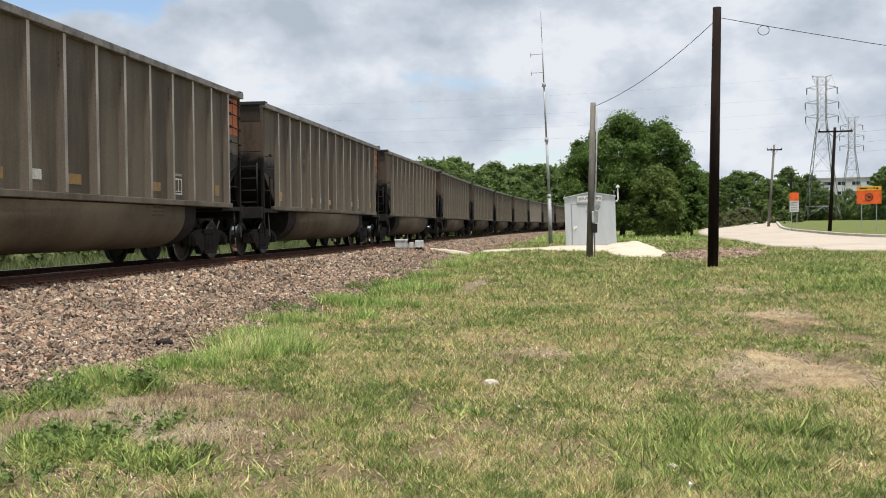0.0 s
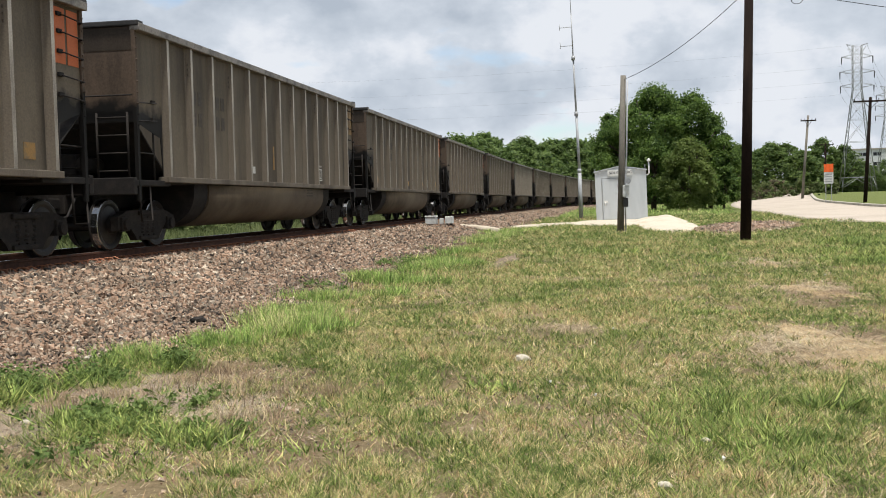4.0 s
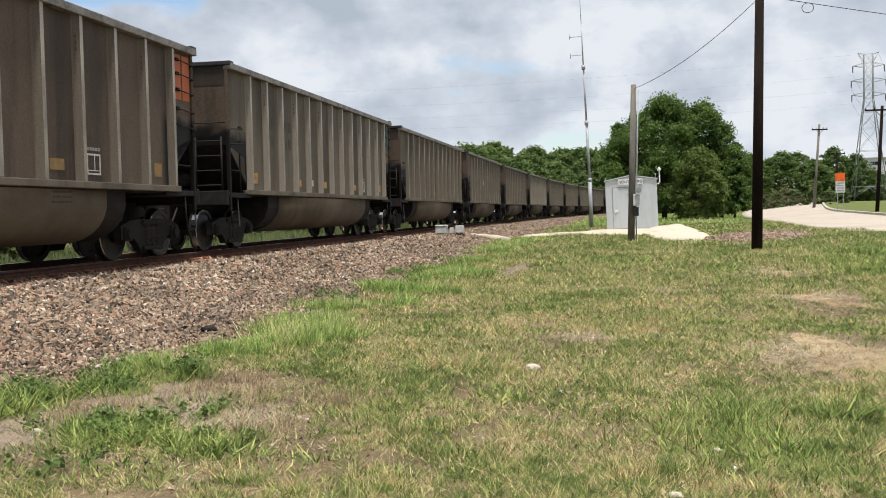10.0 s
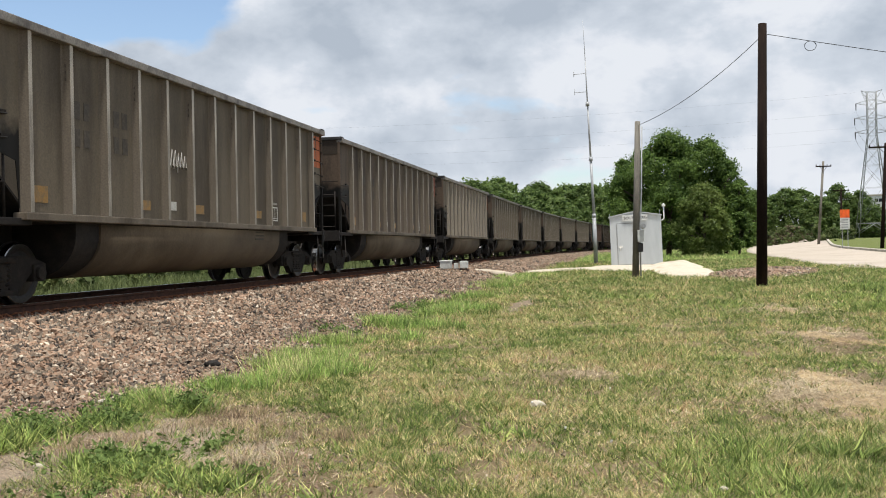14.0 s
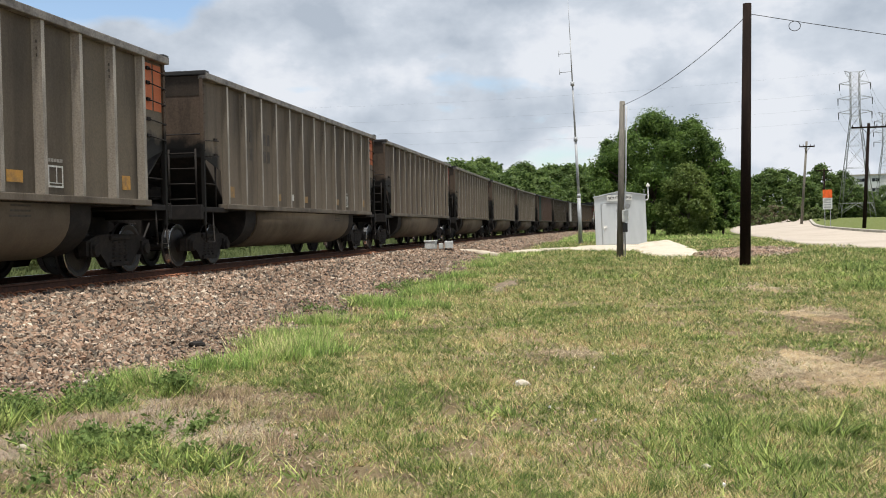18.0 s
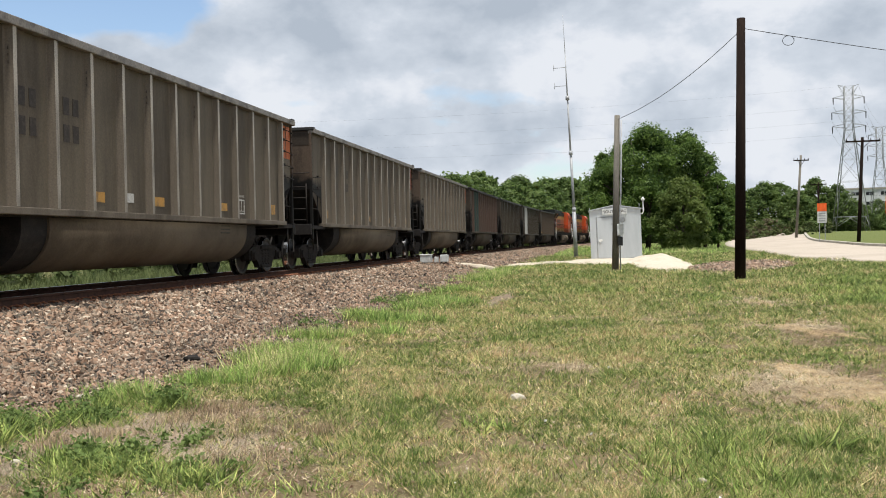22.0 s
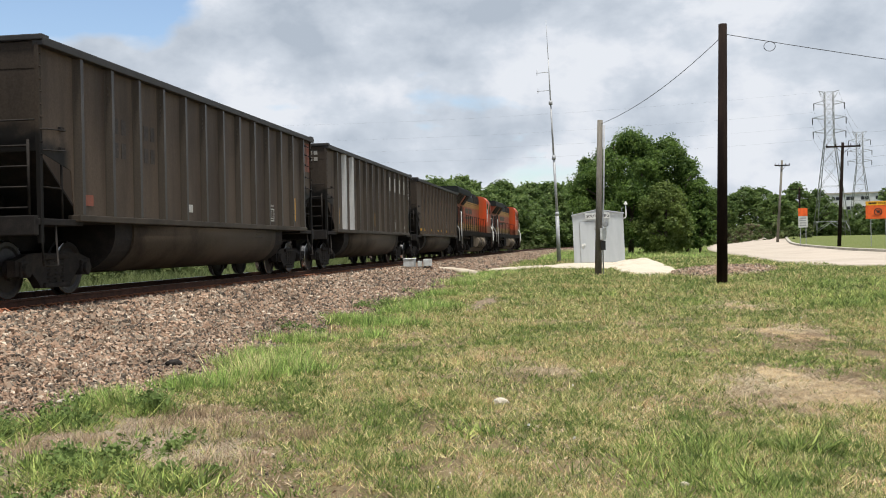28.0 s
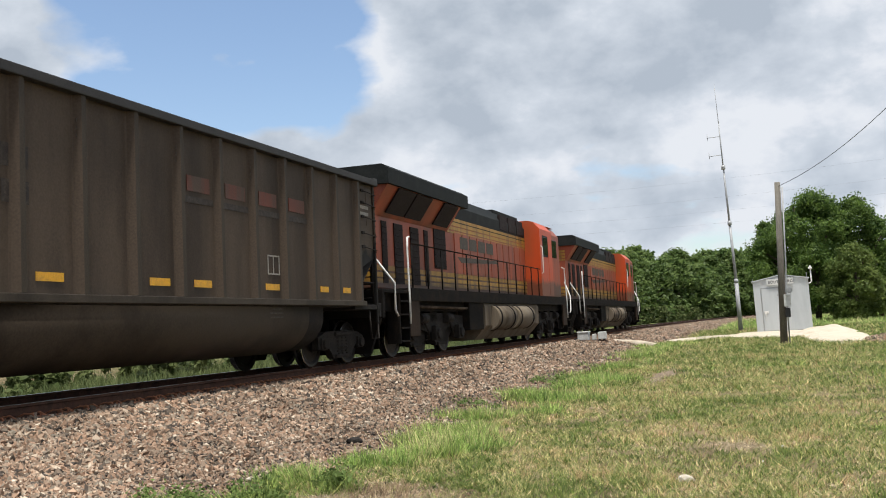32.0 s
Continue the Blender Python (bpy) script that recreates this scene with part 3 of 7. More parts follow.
def ground_material():
    m = bpy.data.materials.new("mown_grass_soil")
    m.use_nodes = True
    nt = m.node_tree
    b = nt.nodes["Principled BSDF"]
    b.inputs["Roughness"].default_value = 0.95
    b.inputs["Specular IOR Level"].default_value = 0.1
    geo = nt.nodes.new("ShaderNodeNewGeometry")

    def nz(scale, detail, rough=0.6):
        n = nt.nodes.new("ShaderNodeTexNoise")
        n.inputs["Scale"].default_value = scale
        n.inputs["Detail"].default_value = detail
        n.inputs["Roughness"].default_value = rough
        nt.links.new(geo.outputs["Position"], n.inputs["Vector"])
        return n
    a, f, p = nz(0.55, 5), nz(30, 6, 0.8), nz(1.6, 6)
    r1 = nt.nodes.new("ShaderNodeValToRGB")
    e = r1.color_ramp.elements
    e[0].position, e[0].color = 0.28, (0.075, 0.064, 0.030, 1)
    e[1].position, e[1].color = 0.70, (0.31, 0.235, 0.14, 1)
    k = e.new(0.50)
    k.color = (0.195, 0.148, 0.086, 1)
    add = nt.nodes.new("ShaderNodeMath")
    add.operation = "MULTIPLY_ADD"
    add.inputs[1].default_value = 0.85
    nt.links.new(f.outputs[0], add.inputs[0])
    half = nt.nodes.new("ShaderNodeMath")
    half.operation = "MULTIPLY_ADD"
    half.inputs[1].default_value = 0.55
    half.inputs[2].default_value = -0.20
    nt.links.new(a.outputs[0], half.inputs[0])
    nt.links.new(half.outputs[0], add.inputs[2])
    # lusher away from the worn ground by the track
    sep = nt.nodes.new("ShaderNodeSeparateXYZ")
    nt.links.new(geo.outputs["Position"], sep.inputs[0])
    far = nt.nodes.new("ShaderNodeMapRange")
    far.inputs["From Min"].default_value, far.inputs["From Max"].default_value = 14.0, 45.0
    nt.links.new(sep.outputs[1], far.inputs[0])
    lush = nt.nodes.new("ShaderNodeMath")
    lush.operation = "MULTIPLY_ADD"
    lush.inputs[1].default_value = -0.20
    nt.links.new(far.outputs[0], lush.inputs[0])
    nt.links.new(add.outputs[0], lush.inputs[2])
    nt.links.new(lush.outputs[0], r1.inputs[0])
    hs = nt.nodes.new("ShaderNodeHueSaturation")
    mr = nt.nodes.new("ShaderNodeMapRange")
    mr.inputs["From Min"].default_value, mr.inputs["From Max"].default_value = 0.3, 0.7
    mr.inputs["To Min"].default_value, mr.inputs["To Max"].default_value = 0.7, 1.25
    nt.links.new(p.outputs[0], mr.inputs[0])
    nt.links.new(mr.outputs[0], hs.inputs["Value"])
    nt.links.new(r1.outputs[0], hs.inputs["Color"])
    grn = nt.nodes.new("ShaderNodeMix")
    grn.data_type = "RGBA"
    grn.inputs[7].default_value = (0.130, 0.165, 0.048, 1)
    amt = nt.nodes.new("ShaderNodeMapRange")
    amt.inputs["From Min"].default_value, amt.inputs["From Max"].default_value = 30.0, 62.0
    amt.inputs["To Max"].default_value = 0.72
    nt.links.new(sep.outputs[1], amt.inputs[0])
    nt.links.new(amt.outputs[0], grn.inputs[0])
    nt.links.new(hs.outputs[0], grn.inputs[6])
    nt.links.new(grn.outputs[2], b.inputs["Base Color"])
    bp = nt.nodes.new("ShaderNodeBump")
    bp.inputs["Strength"].default_value = 0.7
    bp.inputs["Distance"].default_value = 0.05
    nt.links.new(f.outputs[0], bp.inputs["Height"])
    nt.links.new(bp.outputs[0], b.inputs["Normal"])
    return m


M_GROUND = ground_material()
build_ground()


def bed_z(u, s):
    """Height of the ballast bed, u metres right of the track's middle."""
    au = abs(u)
    top = RAIL_Z - 0.215
    foot = 5.40 - 0.75 * float(ss(10, 7.5, s)) + 0.45 * float(ss(38, 60, s)) + 0.22 * noise.noise(Vector((s * 0.5, 1.7, u > 0)))
    if au < 1.75:
        return top
    x, y, _ = line(s, u)
    low = land1(x, y) - 0.02 if u > 0 else 0.10
    f = min(1.0, (au - 1.75) / (foot - 1.75))
    f = f ** 0.9
    return top + (low - top) * f - 0.05 * max(0.0, au - foot) / 0.3


def build_bed():
    us = np.concatenate([np.linspace(-5.6, -1.75, 9), np.linspace(-1.3, 1.3, 5), np.linspace(1.75, 6.6, 30)])
    sv = np.concatenate([np.linspace(-120, 0, 20), np.arange(1, 70, 0.5), np.arange(70, 700, 5.0)])
    V = []
    for s in sv:
        for u in us:
            x, y, th = line(s, u)
            V.append((x, y, bed_z(u, s) + 0.025 * noise.noise(Vector((x * 2.1, y * 2.1, 0)))))
    nu, ns = len(us), len(sv)
    idx = np.arange(nu * ns).reshape(ns, nu)
    F = np.stack([idx[:-1, :-1], idx[:-1, 1:], idx[1:, 1:], idx[1:, :-1]], -1).reshape(-1, 4)
    return tagged(np_mesh("ballast_bed", V, F, M_BALLAST, True), "reddish-brown crushed stone ballast bed under the track", "ballast", kind="structure")


build_bed()


def build_rails():
    """Two rails of one profile, swept along the line."""
    prof = [(-0.070, -0.172), (0.070, -0.172), (0.070, -0.160), (0.010, -0.140), (0.010, -0.045), (0.037, -0.036), (0.037, -0.008), (0.030, 0.0), (-0.030, 0.0), (-0.037, -0.008), (-0.037, -0.036), (-0.010, -0.045), (-0.010, -0.140), (-0.070, -0.160)]
    sv = np.concatenate([np.arange(-120, 60, 6.0), np.arange(60, 700, 8.0)])
    track = empty("railway_track", "rusty steel rails on weathered wooden ties", "track", kind="structure")
    for side in (-1, 1):
        bm = B()
        rings = []
        for s in sv:
            ring = []
            for px, pz in prof:
                x, y, th = line(s, side * 0.755 + px)
                ring.append(bm.verts.new((x, y, RAIL_Z + pz)))
            rings.append(ring)
        n = len(prof)
        for a, b in zip(rings[:-1], rings[1:]):
            for i in range(n):
                f = bm.faces.new((a[i], a[(i + 1) % n], b[(i + 1) % n], b[i]))
                f.material_index = 1 if i == 7 else 0
        bmesh.ops.recalc_face_normals(bm, faces=bm.faces)
        part("rail", bm, [M_RAIL, M_RAILTOP], track, "rusty rail with a polished running surface")
    return track


TRACK = build_rails()

# ---- the train ----
CAR_PITCH = 16.18
BODY = 7.22       # half the body's length
HALF_W = 1.57
SILL, TOP = 1.30, 3.97
RIBS = [-6.08 + 1.0317 * i for i in range(13)]
TRUCK_AT = 6.17


def wheelset_mesh(r=0.457):
    """Axle and two flanged wheels, turned in one piece; treads and rim edges are polished."""
    half = [(1.12, 0.04), (1.12, 0.10), (0.98, 0.10), (0.97, 0.085), (0.90, 0.085), (0.89, 0.15), (0.835, 0.16), (0.80, r - 0.12), (0.82, r - 0.075), (0.822, r - 0.02), (0.815, r), (0.70, r), (0.685, r + 0.028), (0.665, r + 0.022), (0.66, r - 0.08), (0.70, r - 0.12), (0.70, 0.15), (0.62, 0.14), (0.60, 0.085)]
    prof = half + [(-x, q) for x, q in half[::-1]]
    n = len(half)
    return lathe(B(), prof, 24, (9, 10, 2 * n - 12, 2 * n - 11))


def side_frame_mesh(half=0.89):
    """Cast truck frame: an arched top member, a lower one, columns and journal boxes."""
    bm = B()
    out = [(-half - 0.22, -0.10), (-half - 0.22, 0.14), (-half + 0.12, 0.24), (-0.42, 0.26), (0.42, 0.26), (half - 0.12, 0.24), (half + 0.22, 0.14), (half + 0.22, -0.10), (half + 0.10, -0.10), (half + 0.10, 0.02), (half - 0.10, 0.04), (0.50, -0.20), (0.42, -0.30), (-0.42, -0.30), (-0.50, -0.20), (-half + 0.10, 0.04), (-half - 0.10, 0.02), (-half - 0.10, -0.10)]
    top = [(y, z) for y, z in out]
    prism(bm, top, "x", -0.07, 0.07)
    for sy in (-1, 1):
        box(bm, -0.11, 0.11, sy * half - 0.13, sy * half + 0.13, -0.12, 0.13, 0.02)
        tube(bm, (0.05, sy * half, 0), (0.16, sy * half, 0), 0.10, 12)
    box(bm, 0.05, 0.12, -0.36, 0.36, 0.16, 0.24, 0.02)
    box(bm, 0.05, 0.12, -0.36, 0.36, -0.30, -0.22, 0.02)
    return bm


def spring_mesh():
    """One coil spring, five and a half turns."""
    bm = B()
    pipe(bm, [(0.075 * math.cos(q), 0.075 * math.sin(q), -0.21 + 0.37 * q / (11 * math.pi)) for q in np.linspace(0, 11 * math.pi, 38)], 0.021, 4)
    return bm




def truck(parent, y, axles=(-0.89, 0.89), r=0.457, lib={}):
    """A truck under parent at y: bolster, side frames, springs and wheelsets."""
    bm = B()
    box(bm, -1.10, 1.10, -0.20, 0.20, r - 0.12, r + 0.16, 0.03)
    tube(bm, (0, 0, r + 0.16), (0, 0, r + 0.28), 0.2, 14)
    box(bm, -0.5, 0.5, -0.75, -0.65, r - 0.05, r + 0.05, 0.01)
    box(bm, -0.5, 0.5, 0.65, 0.75, r - 0.05, r + 0.05, 0.01)
    t = part("truck", bm, M_TRUCK, parent)
    t.location = (0, y, 0)
    key = len(axles)
    if key not in lib:
        lib[key] = [side_frame_mesh(0.89 if key == 2 else 1.05), spring_mesh(), wheelset_mesh(r)]
        names = ("side_frame", "spring", "wheelset")
        mats = (M_TRUCK, M_TRUCK, [M_WHEEL, M_TREAD])
        lib[key] = [part(n, b, k, t) for n, b, k in zip(names, lib[key], mats)]
        fr, sp, ws = lib[key]
        fr.matrix_basis = pose(1.02, 0 if key == 2 else -0.95, r)
        sp.matrix_basis = pose(1.03, 0, r)
        ws.matrix_basis = pose(0, axles[0], r)
        rest = axles[1:]
    else:
        fr, sp, ws = lib[key]
        share("side_frame", fr, t, pose(1.02, 0 if key == 2 else -0.95, r))
        share("spring", sp, t, pose(1.03, 0, r))
        rest = axles
    share("side_frame", fr, t, pose(-1.02, 0 if key == 2 else -0.95, r, 0, 0, 180))
    for sx in (-1.03, 1.03):
        for q in (-0.2, 0.0, 0.2):
            if (sx, q) != (1.03, 0.0):
                share("spring", sp, t, pose(sx, q, r))
    if key == 3:
        share("side_frame", fr, t, pose(1.02, 0.95, r))
        share("side_frame", fr, t, pose(-1.02, 0.95, r, 0, 0, 180))
    for a in rest:
        share("wheelset", ws, t, pose(0, a, r))
    return t


def gondola(dark=False, label="", panel=None, panel_label=""):
    """A bathtub coal gondola, 13 ribs a side, its rotary coupler end at +y."""
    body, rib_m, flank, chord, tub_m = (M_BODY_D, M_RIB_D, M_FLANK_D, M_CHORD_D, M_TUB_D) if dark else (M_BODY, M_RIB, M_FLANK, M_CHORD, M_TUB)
    car = empty("coal_gondola", label, "coal car", "coal cars of the train")
    # side sheets, cut short at the ends where the platforms stand
    for sx in (-1, 1):
        bm = B()
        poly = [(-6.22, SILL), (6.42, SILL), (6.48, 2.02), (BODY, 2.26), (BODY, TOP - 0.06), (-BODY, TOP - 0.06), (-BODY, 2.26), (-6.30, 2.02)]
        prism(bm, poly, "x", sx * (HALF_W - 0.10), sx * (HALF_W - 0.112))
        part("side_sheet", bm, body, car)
        bm = B()
        box(bm, sx * (HALF_W - 0.15), sx * (HALF_W + 0.035), -BODY - 0.03, BODY + 0.03, TOP - 0.13, TOP, 0.015)
        part("top_chord", bm, chord, car)
        bm = B()
        box(bm, sx * (HALF_W - 0.20), sx * (HALF_W + 0.02), -6.24, 6.44, SILL - 0.09, SILL + 0.015, 0.01)
        part("side_sill", bm, flank, car)
    first = {}
    for sx in (-1, 1):
        for i, y in enumerate(RIBS):
            kind = i % 2
            m = pose(sx * HALF_W, y, 0, 0, 0, -90 * sx)
            if kind not in first:
                bm = B()
                prism(bm, [(-0.115, -0.105), (0.115, -0.105), (0.044, 0.0), (-0.044, 0.0)], "z", SILL + 0.02, TOP - 0.13)
                prism(bm, [(-0.15, -0.105), (0.15, -0.105), (0.10, -0.088), (-0.10, -0.088)], "z", SILL + 0.02, TOP - 0.13)
                # outer face pale with wear; flanks keep the tone that holds their shade
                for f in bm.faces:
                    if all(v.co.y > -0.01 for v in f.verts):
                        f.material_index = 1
                if kind:
                    # weep slots cut in both flanks
                    old = set(bm.faces)
                    for s2 in (-1, 1):
                        for j in range(3):
                            z = 3.30 + 0.10 * j
                            box(bm, s2 * 0.066, s2 * 0.088, -0.060, -0.046, z, z + 0.045)
                    for f in bm.faces:
                        if f not in old:
                            f.material_index = 2
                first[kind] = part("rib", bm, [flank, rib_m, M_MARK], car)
                first[kind].matrix_basis = m
            else:
                share("rib", first[kind], car, m)
    # ends
    for sy in (-1, 1):
        bm = B()
        box(bm, -HALF_W + 0.10, HALF_W - 0.10, sy * (BODY - 0.02), sy * BODY, 2.26, TOP - 0.06)
        part("end_sheet", bm, M_END_D if dark else M_END, car, "brown sooty end sheet")
        bm = B()
        box(bm, -HALF_W + 0.12, HALF_W - 0.12, sy * (BODY + 0.001), sy * (BODY + 0.006), TOP - 0.46, TOP - 0.07)
        part("end_band", bm, M_END_D, car, "dark band under the top cap")
        bm = B()
        box(bm, -HALF_W - 0.02, HALF_W + 0.02, sy * (BODY - 0.16), sy * (BODY + 0.05), TOP - 0.05, TOP + 0.045, 0.02)
        part("end_cap", bm, M_CHORD_D, car, "dark dented top cap")
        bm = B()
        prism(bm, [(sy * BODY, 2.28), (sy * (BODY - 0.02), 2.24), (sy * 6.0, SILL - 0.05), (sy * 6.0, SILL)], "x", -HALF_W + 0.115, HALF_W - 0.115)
        part("slope_sheet", bm, M_BLACKST, car, "dull black slope sheet")
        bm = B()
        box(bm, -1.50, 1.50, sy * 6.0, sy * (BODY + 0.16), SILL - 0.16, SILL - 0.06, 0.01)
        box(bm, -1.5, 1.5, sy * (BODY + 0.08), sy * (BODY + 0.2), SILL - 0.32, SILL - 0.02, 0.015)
        part("end_platform", bm, M_BLACKST, car)
        for sx in (-1, 1):
            bm = B()
            box(bm, sx * (HALF_W - 0.13), sx * (HALF_W - 0.06), sy * (BODY - 0.05), sy * (BODY + 0.03), 0.86, TOP - 0.08, 0.008)
            for i in range(9):
                z = 2.2 + i * 0.19
                tube(bm, (sx * (HALF_W - 0.075), sy * (BODY - 0.01), z), (sx * (HALF_W - 0.04), sy * (BODY - 0.01), z), 0.017, 6)
            part("corner_post", bm, M_END_D if dark else M_END, car, "bolted corner post")
            # side grab irons by the corner
            grabs = (2.30, 2.62) if sy < 0 else (2.45, 2.75, 3.1, 3.4, 3.66)
            for z in grabs:
                bm = B()
                pipe(bm, [(sx * (HALF_W - 0.10), sy * (BODY - 0.62), z + 0.03), (sx * (HALF_W + 0.0), sy * (BODY - 0.60), z), (sx * (HALF_W + 0.0), sy * (BODY - 0.08), z - 0.03), (sx * (HALF_W - 0.10), sy * (BODY - 0.04), z - 0.03)], 0.012)
                box(bm, sx * (HALF_W - 0.10), sx * (HALF_W - 0.06), sy * (BODY - 0.68), sy * (BODY - 0.56), z, z + 0.06)
                part("grab_iron", bm, M_BLACKST, car)
            # handrail in the cut-away and the stirrup
            bm = B()
            pipe(bm, [(sx * (HALF_W - 0.12), sy * 6.55, SILL - 0.06), (sx * (HALF_W - 0.12), sy * 6.55, 2.12)], 0.02)
            pipe(bm, [(sx * (HALF_W - 0.12), sy * 6.55, 1.72), (sx * (HALF_W - 0.12), sy * (BODY - 0.05), 1.72)], 0.016)
            part("handrail", bm, M_TRUCK, car)
            bm = B()
            pipe(bm, [(sx * (HALF_W - 0.1), sy * (BODY - 0.02), SILL - 0.1), (sx * (HALF_W - 0.06), sy * (BODY - 0.02), 0.52), (sx * (HALF_W - 0.06), sy * (BODY - 0.42), 0.52), (sx * (HALF_W - 0.1), sy * (BODY - 0.42), SILL - 0.1)], 0.018)
            part("stirrup_step", bm, M_TRUCK, car)
        # end ladder
        bm = B()
        x0, x1, yy = 0.78, 1.36, sy * (BODY + 0.10)
        for x in (x0, x1):
            pipe(bm, [(x, yy, SILL - 0.06), (x, yy, 2.42)], 0.022)
        for i in range(4):
            z = 1.40 + i * 0.31
            pipe(bm, [(x0, yy, z), (x1, yy, z)], 0.016)
        part("end_ladder", bm, M_TRUCK, car)
        bm = B()
        pipe(bm, [(-HALF_W + 0.12, sy * (BODY + 0.07), 2.72), (HALF_W - 0.12, sy * (BODY + 0.07), 2.72)], 0.014)
        part("end_grab_iron", bm, M_BLACKST, car)
        bm = B()
        box(bm, -0.20, 0.20, sy * 6.0, sy * (BODY + 0.25), 0.66, 1.04, 0.02)
        box(bm, -0.11, 0.11, sy * (BODY + 0.2), sy * (BODY + 0.68), 0.76, 0.94, 0.02)
        box(bm, -0.18, 0.16, sy * (BODY + 0.66), sy * (BODY + 0.92), 0.70, 1.02, 0.03)
        part("coupler", bm, M_TRUCK, car)
        bm = B()
        pipe(bm, [(0.35, sy * (BODY + 0.15), 0.95), (0.36, sy * (BODY + 0.45), 0.62), (0.34, sy * (BODY + 0.8), 0.55)], 0.022)
        part("air_hose", bm, M_BLACKST, car)
    bm = B()
    box(bm, -0.45, 0.15, -6.95, -6.55, 1.35, 1.75, 0.04)
    tube(bm, (0.3, -7.0, 1.55), (0.3, -6.5, 1.55), 0.14, 14)
    tube(bm, (-0.75, -6.9, 1.4), (-0.75, -6.5, 1.4), 0.11, 12)
    part("brake_gear", bm, M_TRUCK, car, "brake valve and cylinders on the end platform")
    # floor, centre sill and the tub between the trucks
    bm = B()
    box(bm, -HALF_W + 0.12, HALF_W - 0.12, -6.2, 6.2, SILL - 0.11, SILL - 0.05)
    part("floor_plate", bm, M_BLACKST, car)
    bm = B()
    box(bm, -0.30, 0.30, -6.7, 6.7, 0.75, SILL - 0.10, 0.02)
    part("centre_sill", bm, M_BLACKST, car)
    for sx in (-1, 1):
        bm = B()
        poly = []
        for i in range(11):
            a = i / 10 * math.pi / 2
            poly.append((sx * (0.62 + 0.80 * math.cos(a)), 1.00 - 0.66 * math.sin(a)))
        poly = [(sx * 1.42, SILL - 0.08)] + poly + [(sx * 0.30, 0.34), (sx * 0.30, SILL - 0.08)]
        prism(bm, poly, "y", -4.05, 4.05)
        for f in bm.faces:
            if len(f.verts) == 4:
                f.smooth = True
        part("tub", bm, [tub_m], car, "rounded dust-covered steel tub")
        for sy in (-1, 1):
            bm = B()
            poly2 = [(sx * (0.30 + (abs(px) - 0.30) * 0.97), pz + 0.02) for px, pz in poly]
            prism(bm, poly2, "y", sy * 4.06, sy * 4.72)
            part("tub_end", bm, M_BLACKST, car, "dull black tub end")
    for sy in (-1, 1):
        truck(car, sy * TRUCK_AT)
    # the coloured panel by the rotary coupler
    for sx in (-1, 1):
        for y0, y1 in ((6.48, 6.78), (6.84, 7.14)):
            bm = B()
            box(bm, sx * (HALF_W - 0.098), sx * (HALF_W - 0.092), y0, y1, 2.95, TOP - 0.18)
            part("end_panel", bm, panel or M_ORANGE, car, panel_label or "orange painted panel at the rotary coupler end")
        # reflectors, data plate and stencils
        for y, w in ((-5.75, 0.36), (-2.65, 0.30), (-0.52, 0.44), (2.58, 0.38), (5.75, 0.28)):
            bm = B()
            h = 0.24 if abs(y) > 5 else 0.17
            box(bm, sx * (HALF_W - 0.099), sx * (HALF_W - 0.093), y - w / 2, y + w / 2, 1.47, 1.47 + h)
            part("reflector", bm, M_YELLOW if dark else M_AMBER, car, "yellow reflector")
        bm = B()
        box(bm, sx * (HALF_W - 0.099), sx * (HALF_W - 0.093), -1.75, -1.50, 1.50, 1.66)
        part("plate", bm, M_DECAL, car, "small white plate")
        bm = B()
        for y0, y1, z0, z1 in ((3.40, 3.80, 1.43, 1.457), (3.40, 3.80, 1.733, 1.76), (3.40, 3.427, 1.457, 1.733), (3.773, 3.80, 1.457, 1.733), (3.62, 3.635, 1.50, 1.733), (3.427, 3.773, 1.49, 1.504)):
            box(bm, sx * (HALF_W - 0.099), sx * (HALF_W - 0.093), y0, y1, z0, z1)
        part("inspection_stencil", bm, M_DECAL, car, "white stencilled inspection box")["kind"] = "stuff"
        bm = B()
        for j in range(5):
            box(bm, sx * (HALF_W - 0.099), sx * (HALF_W - 0.094), 3.41 + j * 0.08, 3.47 + j * 0.08, 1.81, 1.86)
        part("stencil_bar", bm, M_CHALKD, car, "faint white stencil bar")["kind"] = "stuff"
        bm = B()
        for j in range(3):
            box(bm, sx * 1.418, sx * 1.423, 2.55 - 0.02 * j, 3.02, 1.135 - 0.075 * j, 1.165 - 0.075 * j)
        part("tub_stencil", bm, M_MARK, car, "faded stencil bars on the tub")["kind"] = "stuff"
        for row, z in enumerate((2.78, 2.36)):
            for i in range(4):
                y = -4.86 + i * 0.27 + (0.62 if i > 1 else 0)
                bm = B()
                box(bm, sx * (HALF_W - 0.099), sx * (HALF_W - 0.094), y, y + 0.17, z, z + 0.27)
                part("reporting_mark", bm, M_MARK_D if dark else M_MARK, car, "faded dark stencil mark")
    return car


V_TRAIN = 10.206
LEAD_AT_START = 14.15 + V_TRAIN      # where the front of car 0 stands at 0 s
TRAIN = []                           # (thing, metres of its middle behind the front of car 0, bogie half distance)

grey_car = gondola(False, "dusty grey-brown steel coal gondola with worn ribs")
dark_car = gondola(True, "dark brown soot-stained steel coal gondola")
for k in range(-1, 20):
    if k == -1:
        car = grey_car
    elif k == 16:
        car = dark_car
    elif k > 16:
        car = copy_thing(dark_car, Matrix())
    else:
        car = copy_thing(grey_car, Matrix())
    TRAIN.append((car, k * CAR_PITCH + BODY, TRUCK_AT))

